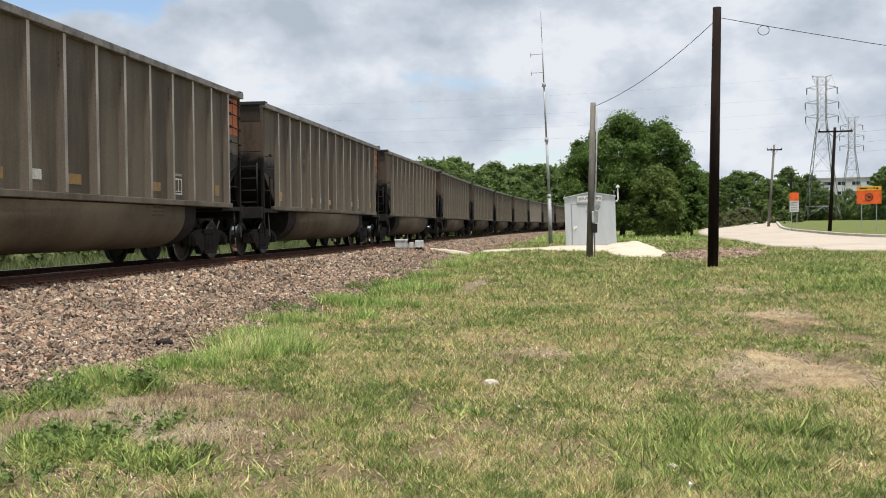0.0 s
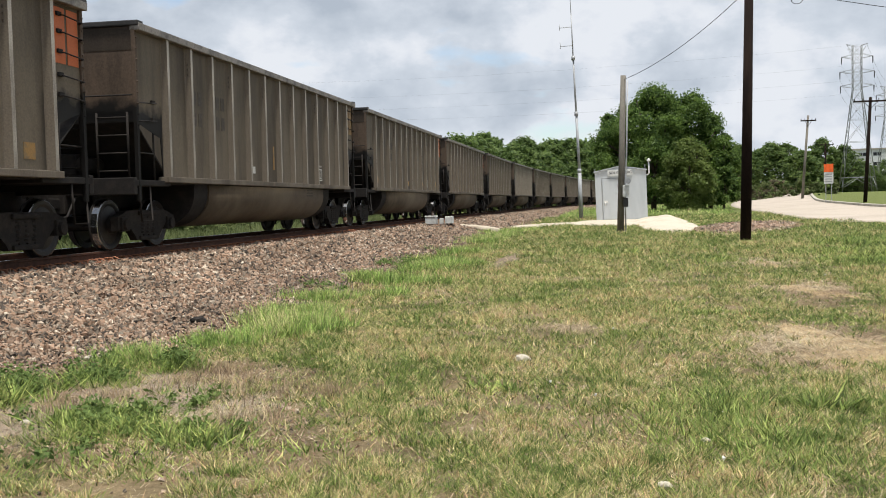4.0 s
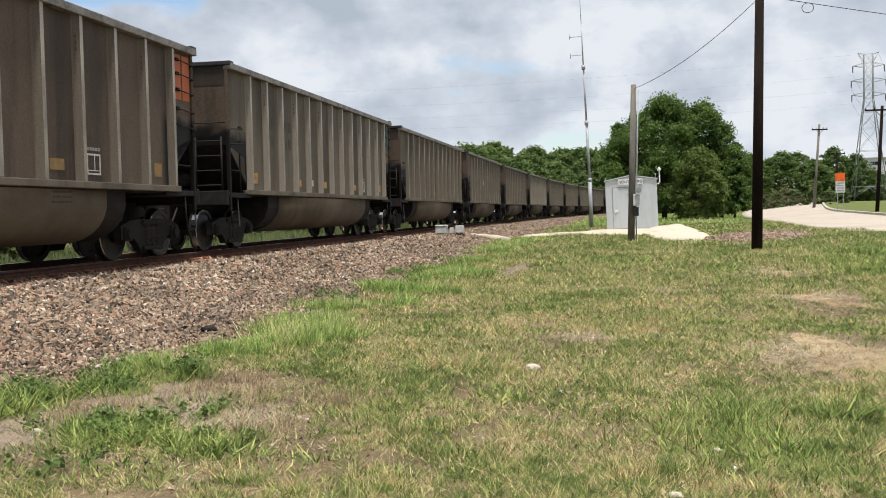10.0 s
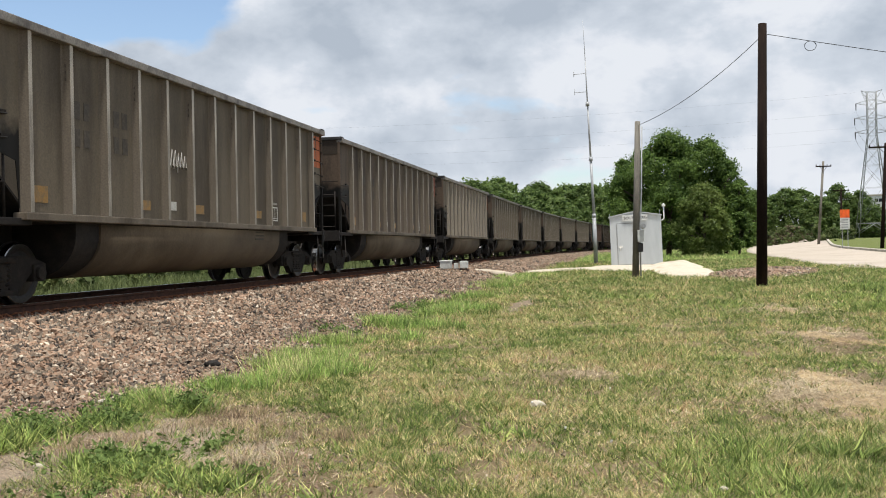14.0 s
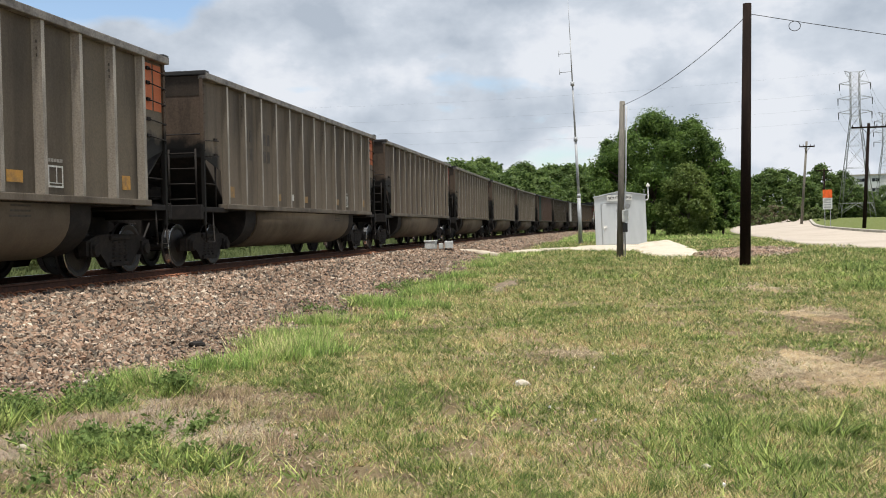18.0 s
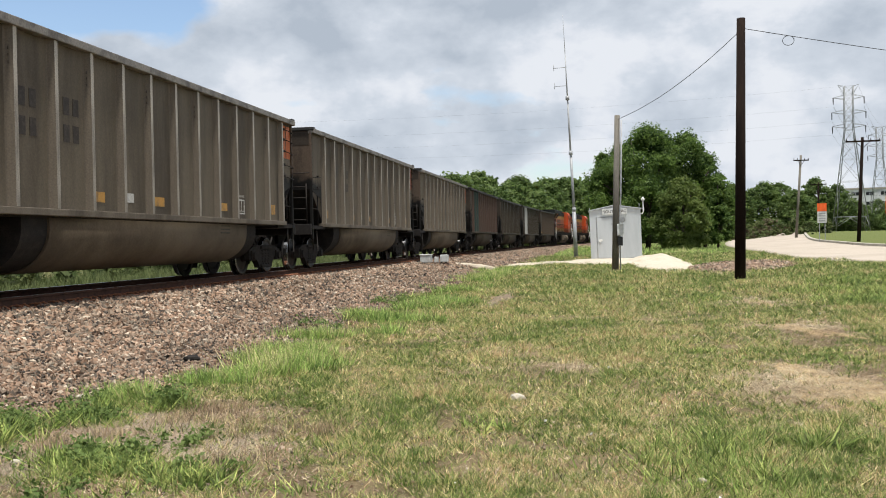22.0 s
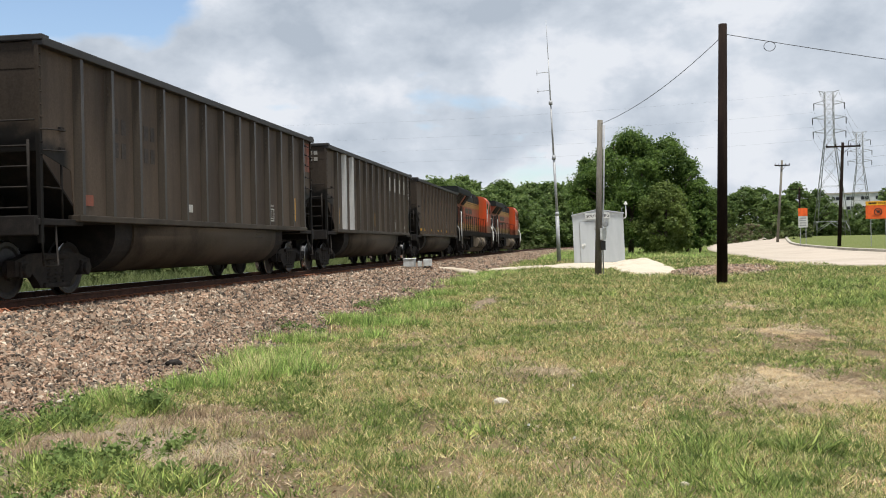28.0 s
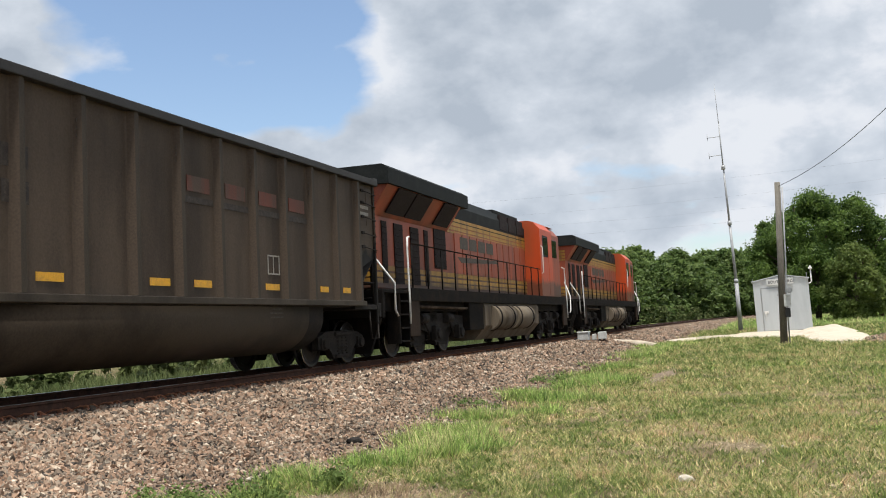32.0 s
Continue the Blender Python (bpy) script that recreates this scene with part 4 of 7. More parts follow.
# ---- the two pushing locomotives ----
M_LORANGE = mat("grimy_loco_orange", (0.3870, 0.0755, 0.0293), 0.5, 0.0, 0.15, 1.1, 0.05, (0.1794, 0.0491, 0.0255), streak=True, fine=30, patch=(0.36, 0.66), soot=(-1, 2.20), sootcol=(0.050, 0.032, 0.022), sootmax=0.85)
M_CABOR = mat("cab_orange", (0.5098, 0.0663, 0.0136), 0.42, 0.0, 0.08, 1.6, 0.03, (0.3738, 0.0722, 0.0221), streak=True, fine=30, soot=(-1, 2.25), sootcol=(0.10, 0.052, 0.032), sootmax=0.8)
M_LGREEN = mat("loco_dark_green", (0.0085, 0.0105, 0.0105), 0.65, 0.0, 0.25, 2, 0.08, (0.016, 0.018, 0.017), fine=25, spec=0.15)
M_LBLACK = mat("loco_underframe_black", (0.0095, 0.0085, 0.008), 0.8, 0.0, 0.3, 3, 0.2, (0.020, 0.015, 0.011), spec=0.08)
M_LYELLOW = mat("stripe_yellow", (0.40, 0.215, 0.028), 0.5, 0.0, 0.15, 3, 0.03, (0.16, 0.085, 0.028), streak=True, soot=(-1, 1.92), sootcol=(0.055, 0.036, 0.025), sootmax=0.7)
M_SCREEN = mat("dark_intake_screen", (0.016, 0.008, 0.0075), 0.8, 0.2, 0.3, 20, 0.4)
M_TANK = mat("dusty_fuel_tank", (0.165, 0.135, 0.100), 0.8, 0.0, 0.15, 1.6, 0.1, (0.075, 0.058, 0.042), streak=True, spec=0.1)
M_RESV = mat("grimy_brown_reservoir", (0.050, 0.035, 0.025), 0.7, 0.0, 0.25, 2, 0.1, (0.10, 0.075, 0.055), spec=0.15)
M_STEP = mat("brown_step_plate", (0.044, 0.030, 0.022), 0.8, 0.0, 0.25, 2, 0.1, (0.028, 0.021, 0.016), streak=True, spec=0.1)
M_WHITE = mat("white_handrail", (0.72, 0.71, 0.68), 0.5, 0.0, 0.08, 10, 0.02)
M_GLASS = bpy.data.materials.new("dark_window_glass")
M_GLASS.use_nodes = True
_g = M_GLASS.node_tree.nodes["Principled BSDF"]
_g.inputs["Base Color"].default_value = (0.012, 0.014, 0.016, 1)
_g.inputs["Roughness"].default_value = 0.06


def locomotive(label):
    """A six-axle road diesel; its long hood and radiator wings at -y, its cab at +y."""
    lo = empty("diesel_locomotive", label, "locomotive", "pushing locomotives")
    H = 0.93
    bm = B()
    box(bm, -1.30, 1.30, -10.9, 10.7, 1.10, 1.56, 0.03)
    part("underframe", bm, M_LBLACK, lo)
    for sx in (-1, 1):
        bm = B()
        box(bm, sx * 0.9, sx * 1.52, -9.2, 9.0, 1.58, 1.66, 0.01)
        box(bm, sx * 1.46, sx * 1.525, -9.2, 9.0, 1.34, 1.66, 0.01)
        part("walkway", bm, M_LBLACK, lo, "grimy black walkway edge")
    # long hood, one mesh a band
    bm = B()
    box(bm, -H, H, -10.2, 4.8, 1.66, 3.72, 0.03)
    part("long_hood", bm, M_LORANGE, lo, "grimy orange long hood")
    bm = B()
    prism(bm, [(-H - 0.01, 3.70), (H + 0.01, 3.70), (H + 0.01, 4.22), (H - 0.22, 4.56), (-H + 0.22, 4.56), (-H - 0.01, 4.22)], "y", -4.2, 4.8)
    part("hood_roof", bm, M_LGREEN, lo, "dark green hood roof")
    for z0, z1 in ((3.40, 3.47), (3.50, 3.60), (3.63, 3.74), (3.77, 3.86), (1.80, 1.90), (1.94, 2.05), (2.10, 2.22)):
        bm = B()
        box(bm, -H - 0.012, H + 0.012, -10.21, 4.8, z0, z1)
        part("stripe", bm, M_LYELLOW, lo, "yellow stripe")
    # engine hood doors and hatches
    for sx in (-1, 1):
        for i in range(11):
            bm = B()
            y = -3.9 + i * 0.78
            box(bm, sx * H, sx * (H + 0.022), y, y + 0.70, 2.22, 3.44, 0.01)
            part("hood_door", bm, M_LORANGE, lo)
        for y, w in ((-9.55, 0.32), (-8.75, 0.6), (-7.6, 0.62), (-6.55, 0.3), (-5.75, 1.0)):
            bm = B()
            zt = 3.3 if w < 1 else 3.42
            box(bm, sx * H, sx * (H + 0.028), y, y + w, 1.80 if w < 1 else 2.3, zt, 0.01)
            for i in range(9):
                z = 1.9 + i * 0.155
                box(bm, sx * (H + 0.02), sx * (H + 0.045), y + 0.04, y + w - 0.04, max(z, 1.84 if w < 1 else 2.34), max(z, 1.84 if w < 1 else 2.34) + 0.03)
            part("louvre_door", bm, M_SCREEN, lo, "dark louvred door")
        # vents under the roof
        for y in (1.3, 2.45, 3.6):
            bm = B()
            box(bm, sx * (H - 0.06), sx * (H + 0.03), y, y + 0.9, 3.92, 4.44, 0.01)
            part("roof_vent", bm, M_SCREEN, lo)
        # lettering on the hood stays plain bars
        for i in range(4):
            bm = B()
            box(bm, sx * (H + 0.024), sx * (H + 0.028), -3.4 + i * 0.95, -2.62 + i * 0.95, 2.98, 3.34)
            part("lettering_bar", bm, MATS["faded_dark_stencil"], lo, "faded dark lettering bar")
        bm = B()
        prism(bm, [(-3.7, 2.72), (0.6, 2.80), (0.7, 2.70), (-3.3, 2.56)], "x", sx * (H + 0.024), sx * (H + 0.028))
        part("lettering_bar", bm, MATS["faded_dark_stencil"], lo, "dark swoosh bar under the lettering")
    # radiator section with its flared wings
    bm = B()
    prism(bm, [(-1.50, 4.06), (1.50, 4.06), (1.50, 4.42), (1.34, 4.52), (-1.34, 4.52), (-1.50, 4.42)], "y", -10.35, -4.15)
    part("radiator_wing", bm, M_LGREEN, lo, "dark flared radiator wing")
    bm = B()
    prism(bm, [(-H - 0.02, 3.40), (H + 0.02, 3.40), (1.42, 4.07), (-1.42, 4.07)], "y", -10.2, -4.6)
    part("radiator_cowl", bm, M_LORANGE, lo, "orange sloping cowl under the radiators")
    for sx in (-1, 1):
        for y0, y1 in ((-9.5, -8.35), (-8.25, -7.1), (-6.1, -4.9)):
            bm = B()
            p = [(sx * (H + 0.10), 3.50), (sx * (H + 0.13), 3.47), (sx * 1.45, 4.02), (sx * 1.42, 4.05)]
            prism(bm, p, "y", y0, y1)
            part("intake_screen", bm, M_SCREEN, lo, "dark slanted intake screen")
    bm = B()
    box(bm, -0.55, 0.55, -2.4, -1.2, 4.52, 4.66, 0.02)
    part("exhaust_stack", bm, M_LGREEN, lo)
    bm = B()
    tube(bm, (0, -1.8, 4.60), (0, -1.8, 4.74), 0.28, 14)
    part("exhaust_outlet", bm, M_LGREEN, lo)
    bm = B()
    box(bm, -0.75, 0.75, 1.2, 4.6, 4.52, 4.64, 0.03)
    part("roof_hatch", bm, M_LGREEN, lo)
    # cab and nose
    bm = B()
    prism(bm, [(-1.53, 1.66), (1.53, 1.66), (1.53, 4.20), (1.28, 4.48), (-1.28, 4.48), (-1.53, 4.20)], "y", 4.8, 6.85)
    part("cab", bm, M_CABOR, lo, "bright orange cab")
    bm = B()
    prism(bm, [(-1.46, 1.66), (1.46, 1.66), (1.46, 4.12), (1.22, 4.42), (-1.22, 4.42), (-1.46, 4.12)], "y", 6.85, 8.5)
    part("cab_front", bm, M_LORANGE, lo, "grimy orange front part of the cab")
    bm = B()
    prism(bm, [(-1.27, 4.48), (1.27, 4.48), (1.10, 4.53), (-1.10, 4.53)], "y", 4.8, 8.5)
    part("cab_roof", bm, M_CABOR, lo, "orange cab roof")
    bm = B()
    prism(bm, [(8.5, 1.66), (10.0, 1.66), (10.05, 2.95), (9.75, 3.12), (9.0, 3.22), (8.55, 4.34), (8.5, 4.34)], "x", -1.05, 1.05)
    part("nose", bm, M_CABOR, lo)
    for sx in (-1, 1):
        bm = B()
        box(bm, sx * 1.50, sx * 1.540, 5.18, 6.12, 3.16, 3.98, 0.02)
        part("window_frame", bm, M_LGREEN, lo, "dark window surround")
        bm = B()
        box(bm, sx * 1.50, sx * 1.548, 5.25, 6.05, 3.23, 3.91, 0.01)
        part("cab_window", bm, M_GLASS, lo)
        bm = B()
        box(bm, sx * 1.44, sx * 1.48, 7.05, 7.95, 3.22, 3.92, 0.01)
        part("cab_window", bm, M_GLASS, lo)
        bm = B()
        box(bm, sx * 1.50, sx * 1.54, 6.16, 6.76, 1.72, 3.75, 0.01)
        part("cab_door", bm, M_CABOR, lo)
        bm = B()
        pipe(bm, [(sx * 1.52, 4.86, 2.5), (sx * 1.6, 4.86, 2.55), (sx * 1.6, 4.86, 3.5), (sx * 1.52, 4.86, 3.55)], 0.018)
        part("cab_grab_rail", bm, M_WHITE, lo, "white grab rail")
        bm = B()
        box(bm, sx * 0.08, sx * 0.92, 8.54, 8.60, 3.42, 4.12, 0.01)
        part("windscreen", bm, M_GLASS, lo)
        # number boards on the hood corner
        bm = B()
        box(bm, sx * (H + 0.01), sx * (H + 0.02), -10.12, -9.8, 3.42, 3.52)
        part("number_bar", bm, MATS["faded_dark_stencil"], lo)
    # platforms, steps and rails at both ends
    for sy, y0 in ((-1, -11.0), (1, 10.9)):
        bm = B()
        box(bm, -1.50, 1.50, y0 - sy * 0.05, y0 - sy * 1.65, 1.52, 1.60, 0.01)
        box(bm, -1.50, 1.50, y0 - sy * 0.0, y0 - sy * 0.12, 0.95, 1.60, 0.02)
        part("end_platform", bm, M_LBLACK, lo)
        bm = B()
        prism(bm, [(-1.45, 1.0), (1.45, 1.0), (1.15, 0.18), (-1.15, 0.18)], "y", y0 + sy * 0.02, y0 - sy * 0.1)
        part("pilot", bm, M_LBLACK, lo)
        bm = B()
        box(bm, -0.14, 0.14, y0, y0 + sy * 0.42, 0.72, 0.98, 0.02)
        box(bm, -0.2, 0.18, y0 + sy * 0.40, y0 + sy * 0.64, 0.68, 1.04, 0.03)
        part("coupler", bm, M_TRUCK, lo)
        for sx in (-1, 1):
            bm = B()
            ya, yb = y0 - sy * 1.05, y0 - sy * 1.62
            box(bm, sx * 1.18, sx * 1.50, yb, yb - sy * 0.04, 0.35, 1.6, 0.01)
            box(bm, sx * 1.18, sx * 1.50, ya, ya + sy * 0.04, 0.35, 1.6, 0.01)
            box(bm, sx * 1.14, sx * 1.20, ya, yb, 0.35, 1.6, 0.01)
            part("step_well", bm, M_LBLACK, lo)
            for i in range(4):
                bm = B()
                box(bm, sx * 1.16, sx * 1.52, ya, yb, 0.38 + i * 0.31, 0.42 + i * 0.31, 0.005)
                part("step", bm, M_LBLACK, lo)
            bm = B()
            box(bm, sx * 1.44, sx * 1.505, y0 - sy * 1.66, y0 - sy * 2.35, 0.50, 1.62, 0.01)
            part("step_plate", bm, M_STEP, lo, "brown plate beside the steps")
            bm = B()
            pipe(bm, [(sx * 1.53, yb, 0.8), (sx * 1.53, yb, 1.5), (sx * 1.50, yb - sy * 0.05, 2.6), (sx * 1.50, yb - sy * 0.08, 2.86), (sx * 1.44, yb - sy * 0.35, 2.90)], 0.026)
            part("step_handrail", bm, M_WHITE, lo, "white bent handrail")
            bm = B()
            pipe(bm, [(sx * 1.48, y0 - sy * 0.95, 1.0), (sx * 1.50, y0 - sy * 0.75, 1.12), (sx * 1.50, y0 - sy * 0.75, 1.75), (sx * 1.2, y0 - sy * 0.3, 2.35)], 0.026)
            part("step_handrail", bm, M_WHITE, lo, "white bent handrail")
        for x in (-1.2, -0.7, 0.7, 1.2):
            bm = B()
            pipe(bm, [(x, y0 - sy * 0.08, 1.55), (x, y0 - sy * 0.08, 2.5)], 0.018)
            part("stanchion", bm, M_LBLACK, lo)
    # walkway rails
    st = None
    for sx in (-1, 1):
        bm = B()
        pipe(bm, [(sx * 1.48, -9.0, 2.74), (sx * 1.48, 4.7, 2.66)], 0.02)
        part("hand_rail", bm, M_LBLACK, lo)
        for i in range(13):
            y = -9.0 + i * 1.12
            if st is None:
                bm = B()
                pipe(bm, [(0, 0, 1.4), (0, 0, 2.70)], 0.022)
                st = part("stanchion", bm, M_LBLACK, lo)
                st.location = (sx * 1.48, y, 0)
            else:
                share("stanchion", st, lo, pose(sx * 1.48, y, 0))
    # tank, reservoirs, trucks
    bm = B()
    prism(bm, [(-1.44, 1.33), (1.44, 1.33), (1.49, 1.22), (1.49, 0.66), (1.10, 0.24), (-1.10, 0.24), (-1.49, 0.66), (-1.49, 1.22)], "y", -2.9, 4.1)
    part("fuel_tank", bm, M_TANK, lo, "dust-covered fuel tank")
    for sx in (-1, 1):
        for y0, y1 in ((-2.2, 0.1), (0.35, 2.7)):
            bm = B()
            tube(bm, (sx * 1.33, y0, 0.90), (sx * 1.33, y1, 0.90), 0.40, 22)
            part("air_reservoir", bm, M_TANK, lo, "dusty tan cylindrical air reservoir")
            for yy in (y0 + 0.35, y1 - 0.35):
                bm = B()
                tube(bm, (sx * 1.33, yy - 0.06, 0.90), (sx * 1.33, yy + 0.06, 0.90), 0.415, 22)
                part("strap", bm, M_LBLACK, lo)
        for yt in (-6.9, 6.9):
            bm = B()
            prism(bm, [(yt - 2.75, 0.62), (yt - 2.55, 0.98), (yt - 0.6, 1.06), (yt + 0.6, 1.06), (yt + 2.55, 0.98), (yt + 2.75, 0.62), (yt + 2.35, 0.52), (yt + 1.5, 0.72), (yt + 0.5, 0.58), (yt - 0.5, 0.58), (yt - 1.5, 0.72), (yt - 2.35, 0.52)], "x", sx * 1.14, sx * 1.24)
            part("truck_frame", bm, M_TRUCK, lo, "heavy cast truck frame")
            for q in (-1.95, 0.0, 1.95):
                bm = B()
                box(bm, sx * 1.20, sx * 1.36, yt + q - 0.2, yt + q + 0.2, 0.36, 0.74, 0.03)
                tube(bm, (sx * 1.30, yt + q, 0.52), (sx * 1.42, yt + q, 0.52), 0.13, 12)
                part("journal_box", bm, M_TRUCK, lo)
            for q in (-1.0, 1.0):
                bm = B()
                tube(bm, (sx * 1.28, yt + q - 0.25, 0.92), (sx * 1.28, yt + q + 0.25, 0.92), 0.13, 12)
                pipe(bm, [(sx * 1.30, yt + q, 0.9), (sx * 1.33, yt + q + 0.3, 0.6), (sx * 1.30, yt + q + 0.4, 0.4)], 0.03)
                part("brake_rigging", bm, M_TRUCK, lo)
        bm = B()
        pipe(bm, [(sx * 1.38, -9.0, 1.22), (sx * 1.38, -4.5, 1.18), (sx * 1.36, -3.0, 1.30)], 0.04)
        part("air_pipe", bm, M_RESV, lo)
        bm = B()
        box(bm, sx * 1.1, sx * 1.46, -4.4, -3.0, 0.55, 1.36, 0.03)
        part("equipment_box", bm, M_LBLACK, lo)
        for y in (-8.1, -6.9, -5.8, 5.8, 6.9, 8.1):
            bm = B()
            box(bm, sx * 1.02, sx * 1.24, y - 0.28, y + 0.28, 0.82, 1.2, 0.03)
            part("brake_cylinder", bm, M_LBLACK, lo)
    for yt in (-6.9, 6.9):
        bm = B()
        for q in (-1.3, 0.6, 2.4):
            box(bm, -0.62, 0.62, yt + q - 0.75, yt + q + 0.35, 0.22, 0.95, 0.04)
        box(bm, -0.95, 0.95, yt - 2.7, yt + 2.7, 0.84, 1.10, 0.03)
        part("traction_gear", bm, M_TRUCK, lo, "traction motors and truck beam")
    truck(lo, -6.9, (-1.95, 0.0, 1.95), 0.52)
    truck(lo, 6.9, (-1.95, 0.0, 1.95), 0.52)
    return lo


loco = locomotive("grimy orange diesel locomotive with dark green roof")
TRAIN.append((loco, 19 * CAR_PITCH + 14.6 + 11.15, 6.9))
TRAIN.append((copy_thing(loco, Matrix()), 19 * CAR_PITCH + 14.6 + 22.55 + 11.15, 6.9))

# marks that set single cars apart
M_STRIPE = mat("silver_stripe_paint", (0.50, 0.50, 0.49), 0.5, 0.1, 0.15, 2, 0.05, (0.36, 0.35, 0.33), streak=True)
M_LETTER = mat("white_lettering", (0.62, 0.60, 0.56), 0.6, 0.0, 0.12, 8, 0.0, (0.42, 0.40, 0.37))
M_TEALRIB = mat("dark_green_rib_paint", (0.034, 0.056, 0.048), 0.6, 0.0, 0.2, 2.2, 0.06, (0.028, 0.036, 0.030), streak=True, fine=40, spec=0.2)
M_RUSTRIB = mat("rusty_brown_rib_paint", (0.082, 0.051, 0.039), 0.6, 0.0, 0.2, 2.2, 0.06, (0.050, 0.035, 0.027), streak=True, fine=40, spec=0.2)
M_TEAL = mat("faded_green_panel", (0.055, 0.105, 0.090), 0.6, 0.0, 0.15, 2, 0.05, (0.04, 0.065, 0.055), streak=True)
M_RED = mat("faded_red_lettering", (0.150, 0.046, 0.030), 0.65, 0.0, 0.2, 2.2, 0.0, (0.084, 0.055, 0.04), streak=True)
M_CHALK = mat("white_chalk_scrawl", (0.42, 0.40, 0.37), 0.8, 0, 0.2, 12, 0.0, (0.26, 0.23, 0.2))
M_ORANGE2 = mat("rusty_red_panel", (0.26, 0.075, 0.045), 0.65, 0, 0.2, 2, 0.05, (0.17, 0.08, 0.055), streak=True)
FACE = HALF_W - 0.098


def car_of(k):
    return TRAIN[k + 1][0]


def swap(car, name, material):
    """Give one car's parts of that name a paint of their own."""
    for o in car.children:
        if o.name.split(".")[0] == name:
            o.data = o.data.copy()
            o.data.materials[0] = material


def patch(car, name, material, y0, y1, z0, z1, label="", proud=0.008):
    for sx in (-1, 1):
        bm = B()
        box(bm, sx * FACE, sx * (FACE + proud), y0, y1, z0, z1)
        part(name, bm, material, car, label)


def drop(car, names):
    """Leave out parts that this car lacks."""
    for o in list(car.children):
        if o.name.split(".")[0] in names:
            bpy.data.objects.remove(o)


def ribs_of(car):
    """The car's ribs on each side, in order along it."""
    found = [o for o in car.children if o.name.split(".")[0] == "rib"]
    return [sorted((o for o in found if o.location.x * sx > 0), key=lambda o: o.location.y) for sx in (-1, 1)]


def paint_ribs(car, which, face, flank):
    for side in ribs_of(car):
        for i in which:
            side[i].data = side[i].data.copy()
            side[i].data.materials[0] = flank
            side[i].data.materials[1] = face


def words(car, text, size, y, z, material, label):
    """Stencilled writing on the side that faces +x."""
    cu = bpy.data.curves.new("stencil", "FONT")
    cu.body, cu.size, cu.align_x = text, size, "LEFT"
    tmp = new("stencil", cu)
    me = bpy.data.meshes.new_from_object(tmp)
    bpy.data.objects.remove(tmp)
    me.materials.append(material)
    ob = new("stencil", me)
    ob.parent = car
    ob.matrix_basis = Matrix.Translation((FACE + 0.007, y, z)) @ pose(0, 0, 0, 90, 0, 90)
    ob["label"] = label


car = car_of(18)
tagged(car, "dark gondola with two silver stripes and white lettering")
for y in RIBS[1:3]:
    for sx in (-1, 1):
        bm = B()
        prism(bm, [(-0.17, -0.105), (0.17, -0.105), (0.10, 0.005), (-0.10, 0.005)], "z", SILL + 0.02, TOP - 0.13)
        o = part("silver_stripe", bm, M_STRIPE, car, "silver-painted rib")
        o.matrix_basis = pose(sx * (HALF_W + 0.002), y, 0, 0, 0, -90 * sx)
for i in range(4):
    y = RIBS[8] + 0.52 + i * 1.0317
    for sx in (-1, 1):
        bm = B()
        box(bm, sx * FACE, sx * (FACE + 0.008), y - 0.15, y + 0.15, 3.02, 3.60)
        part("lettering_bar", bm, M_LETTER, car, "large white lettering bar")
swap(car, "end_panel", M_BODY_D)
drop(car, ("reflector", "plate"))
for y in (-5.62, -0.22, 1.34):
    patch(car, "reflector", M_AMBER, y - 0.035, y + 0.035, 1.50, 2.02, "upright yellow reflector strip")
patch(car, "plate", M_DECAL, 5.72, 5.86, 1.47, 1.60, "small white plate")
for z in (3.66, 3.46):
    bm = B()
    for i in range(5):
        box(bm, 0.42 + 0.17 * i, 0.54 + 0.17 * i, -BODY - 0.012, -BODY - 0.007, z, z + 0.12)
    part("end_marking", bm, M_CHALKD, car, "row of worn white marking bars")["kind"] = "stuff"
words(car, "ROTARY", 0.145, 6.47, 3.02, M_LETTER, "white stencilled words")
words(car, "COUPLER", 0.145, 6.47, 2.85, M_LETTER, "white stencilled words")
words(car, "END", 0.145, 6.47, 2.68, M_LETTER, "white stencilled words")

car = car_of(19)
tagged(car, "dark gondola with faded red lettering and yellow reflectors")
for side in ribs_of(car):
    for i, o in enumerate(side):
        if i < 12:
            o.location.y = -5.62 + 1.08 * i
        else:
            bpy.data.objects.remove(o)
for i in range(4):
    y = -0.22 + 1.08 * i
    patch(car, "lettering_bar", M_RED, y + 0.24, y + 0.86, 2.92, 3.16, "faded red lettering bar")
    patch(car, "dark_bar", M_MARK_D, y + 0.13, y + 0.95, 2.74, 2.84, "dark stencilled bar under the lettering")
drop(car, ("reflector", "plate", "inspection_stencil", "stencil_bar"))
for y0, y1, z0, z1 in ((2.42, 2.84, 1.74, 1.765), (2.42, 2.84, 2.055, 2.08), (2.42, 2.445, 1.765, 2.055), (2.815, 2.84, 1.765, 2.055), (2.61, 2.63, 1.765, 2.055)):
    patch(car, "stencil_bar", M_CHALKD, y0, y1, z0, z1, "faint white stencil bar")
for z in (3.30, 3.16):
    patch(car, "marking_bar", M_CHALKD, 6.50, 6.95, z, z + 0.07, "worn white marking bar")
for y in (-5.95, -5.08, -2.93, -0.71, 0.39, 2.57, 4.64, 5.68):
    w = 0.24 if y < 3 else 0.18
    patch(car, "reflector", M_YELLOW, y - w, y + w, 1.47, 1.58, "bright yellow reflector")
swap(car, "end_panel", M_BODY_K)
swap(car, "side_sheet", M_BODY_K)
swap(car, "tub", M_TUB_K)
paint_ribs(car, range(12), M_FLANK_D, M_BODY_K)

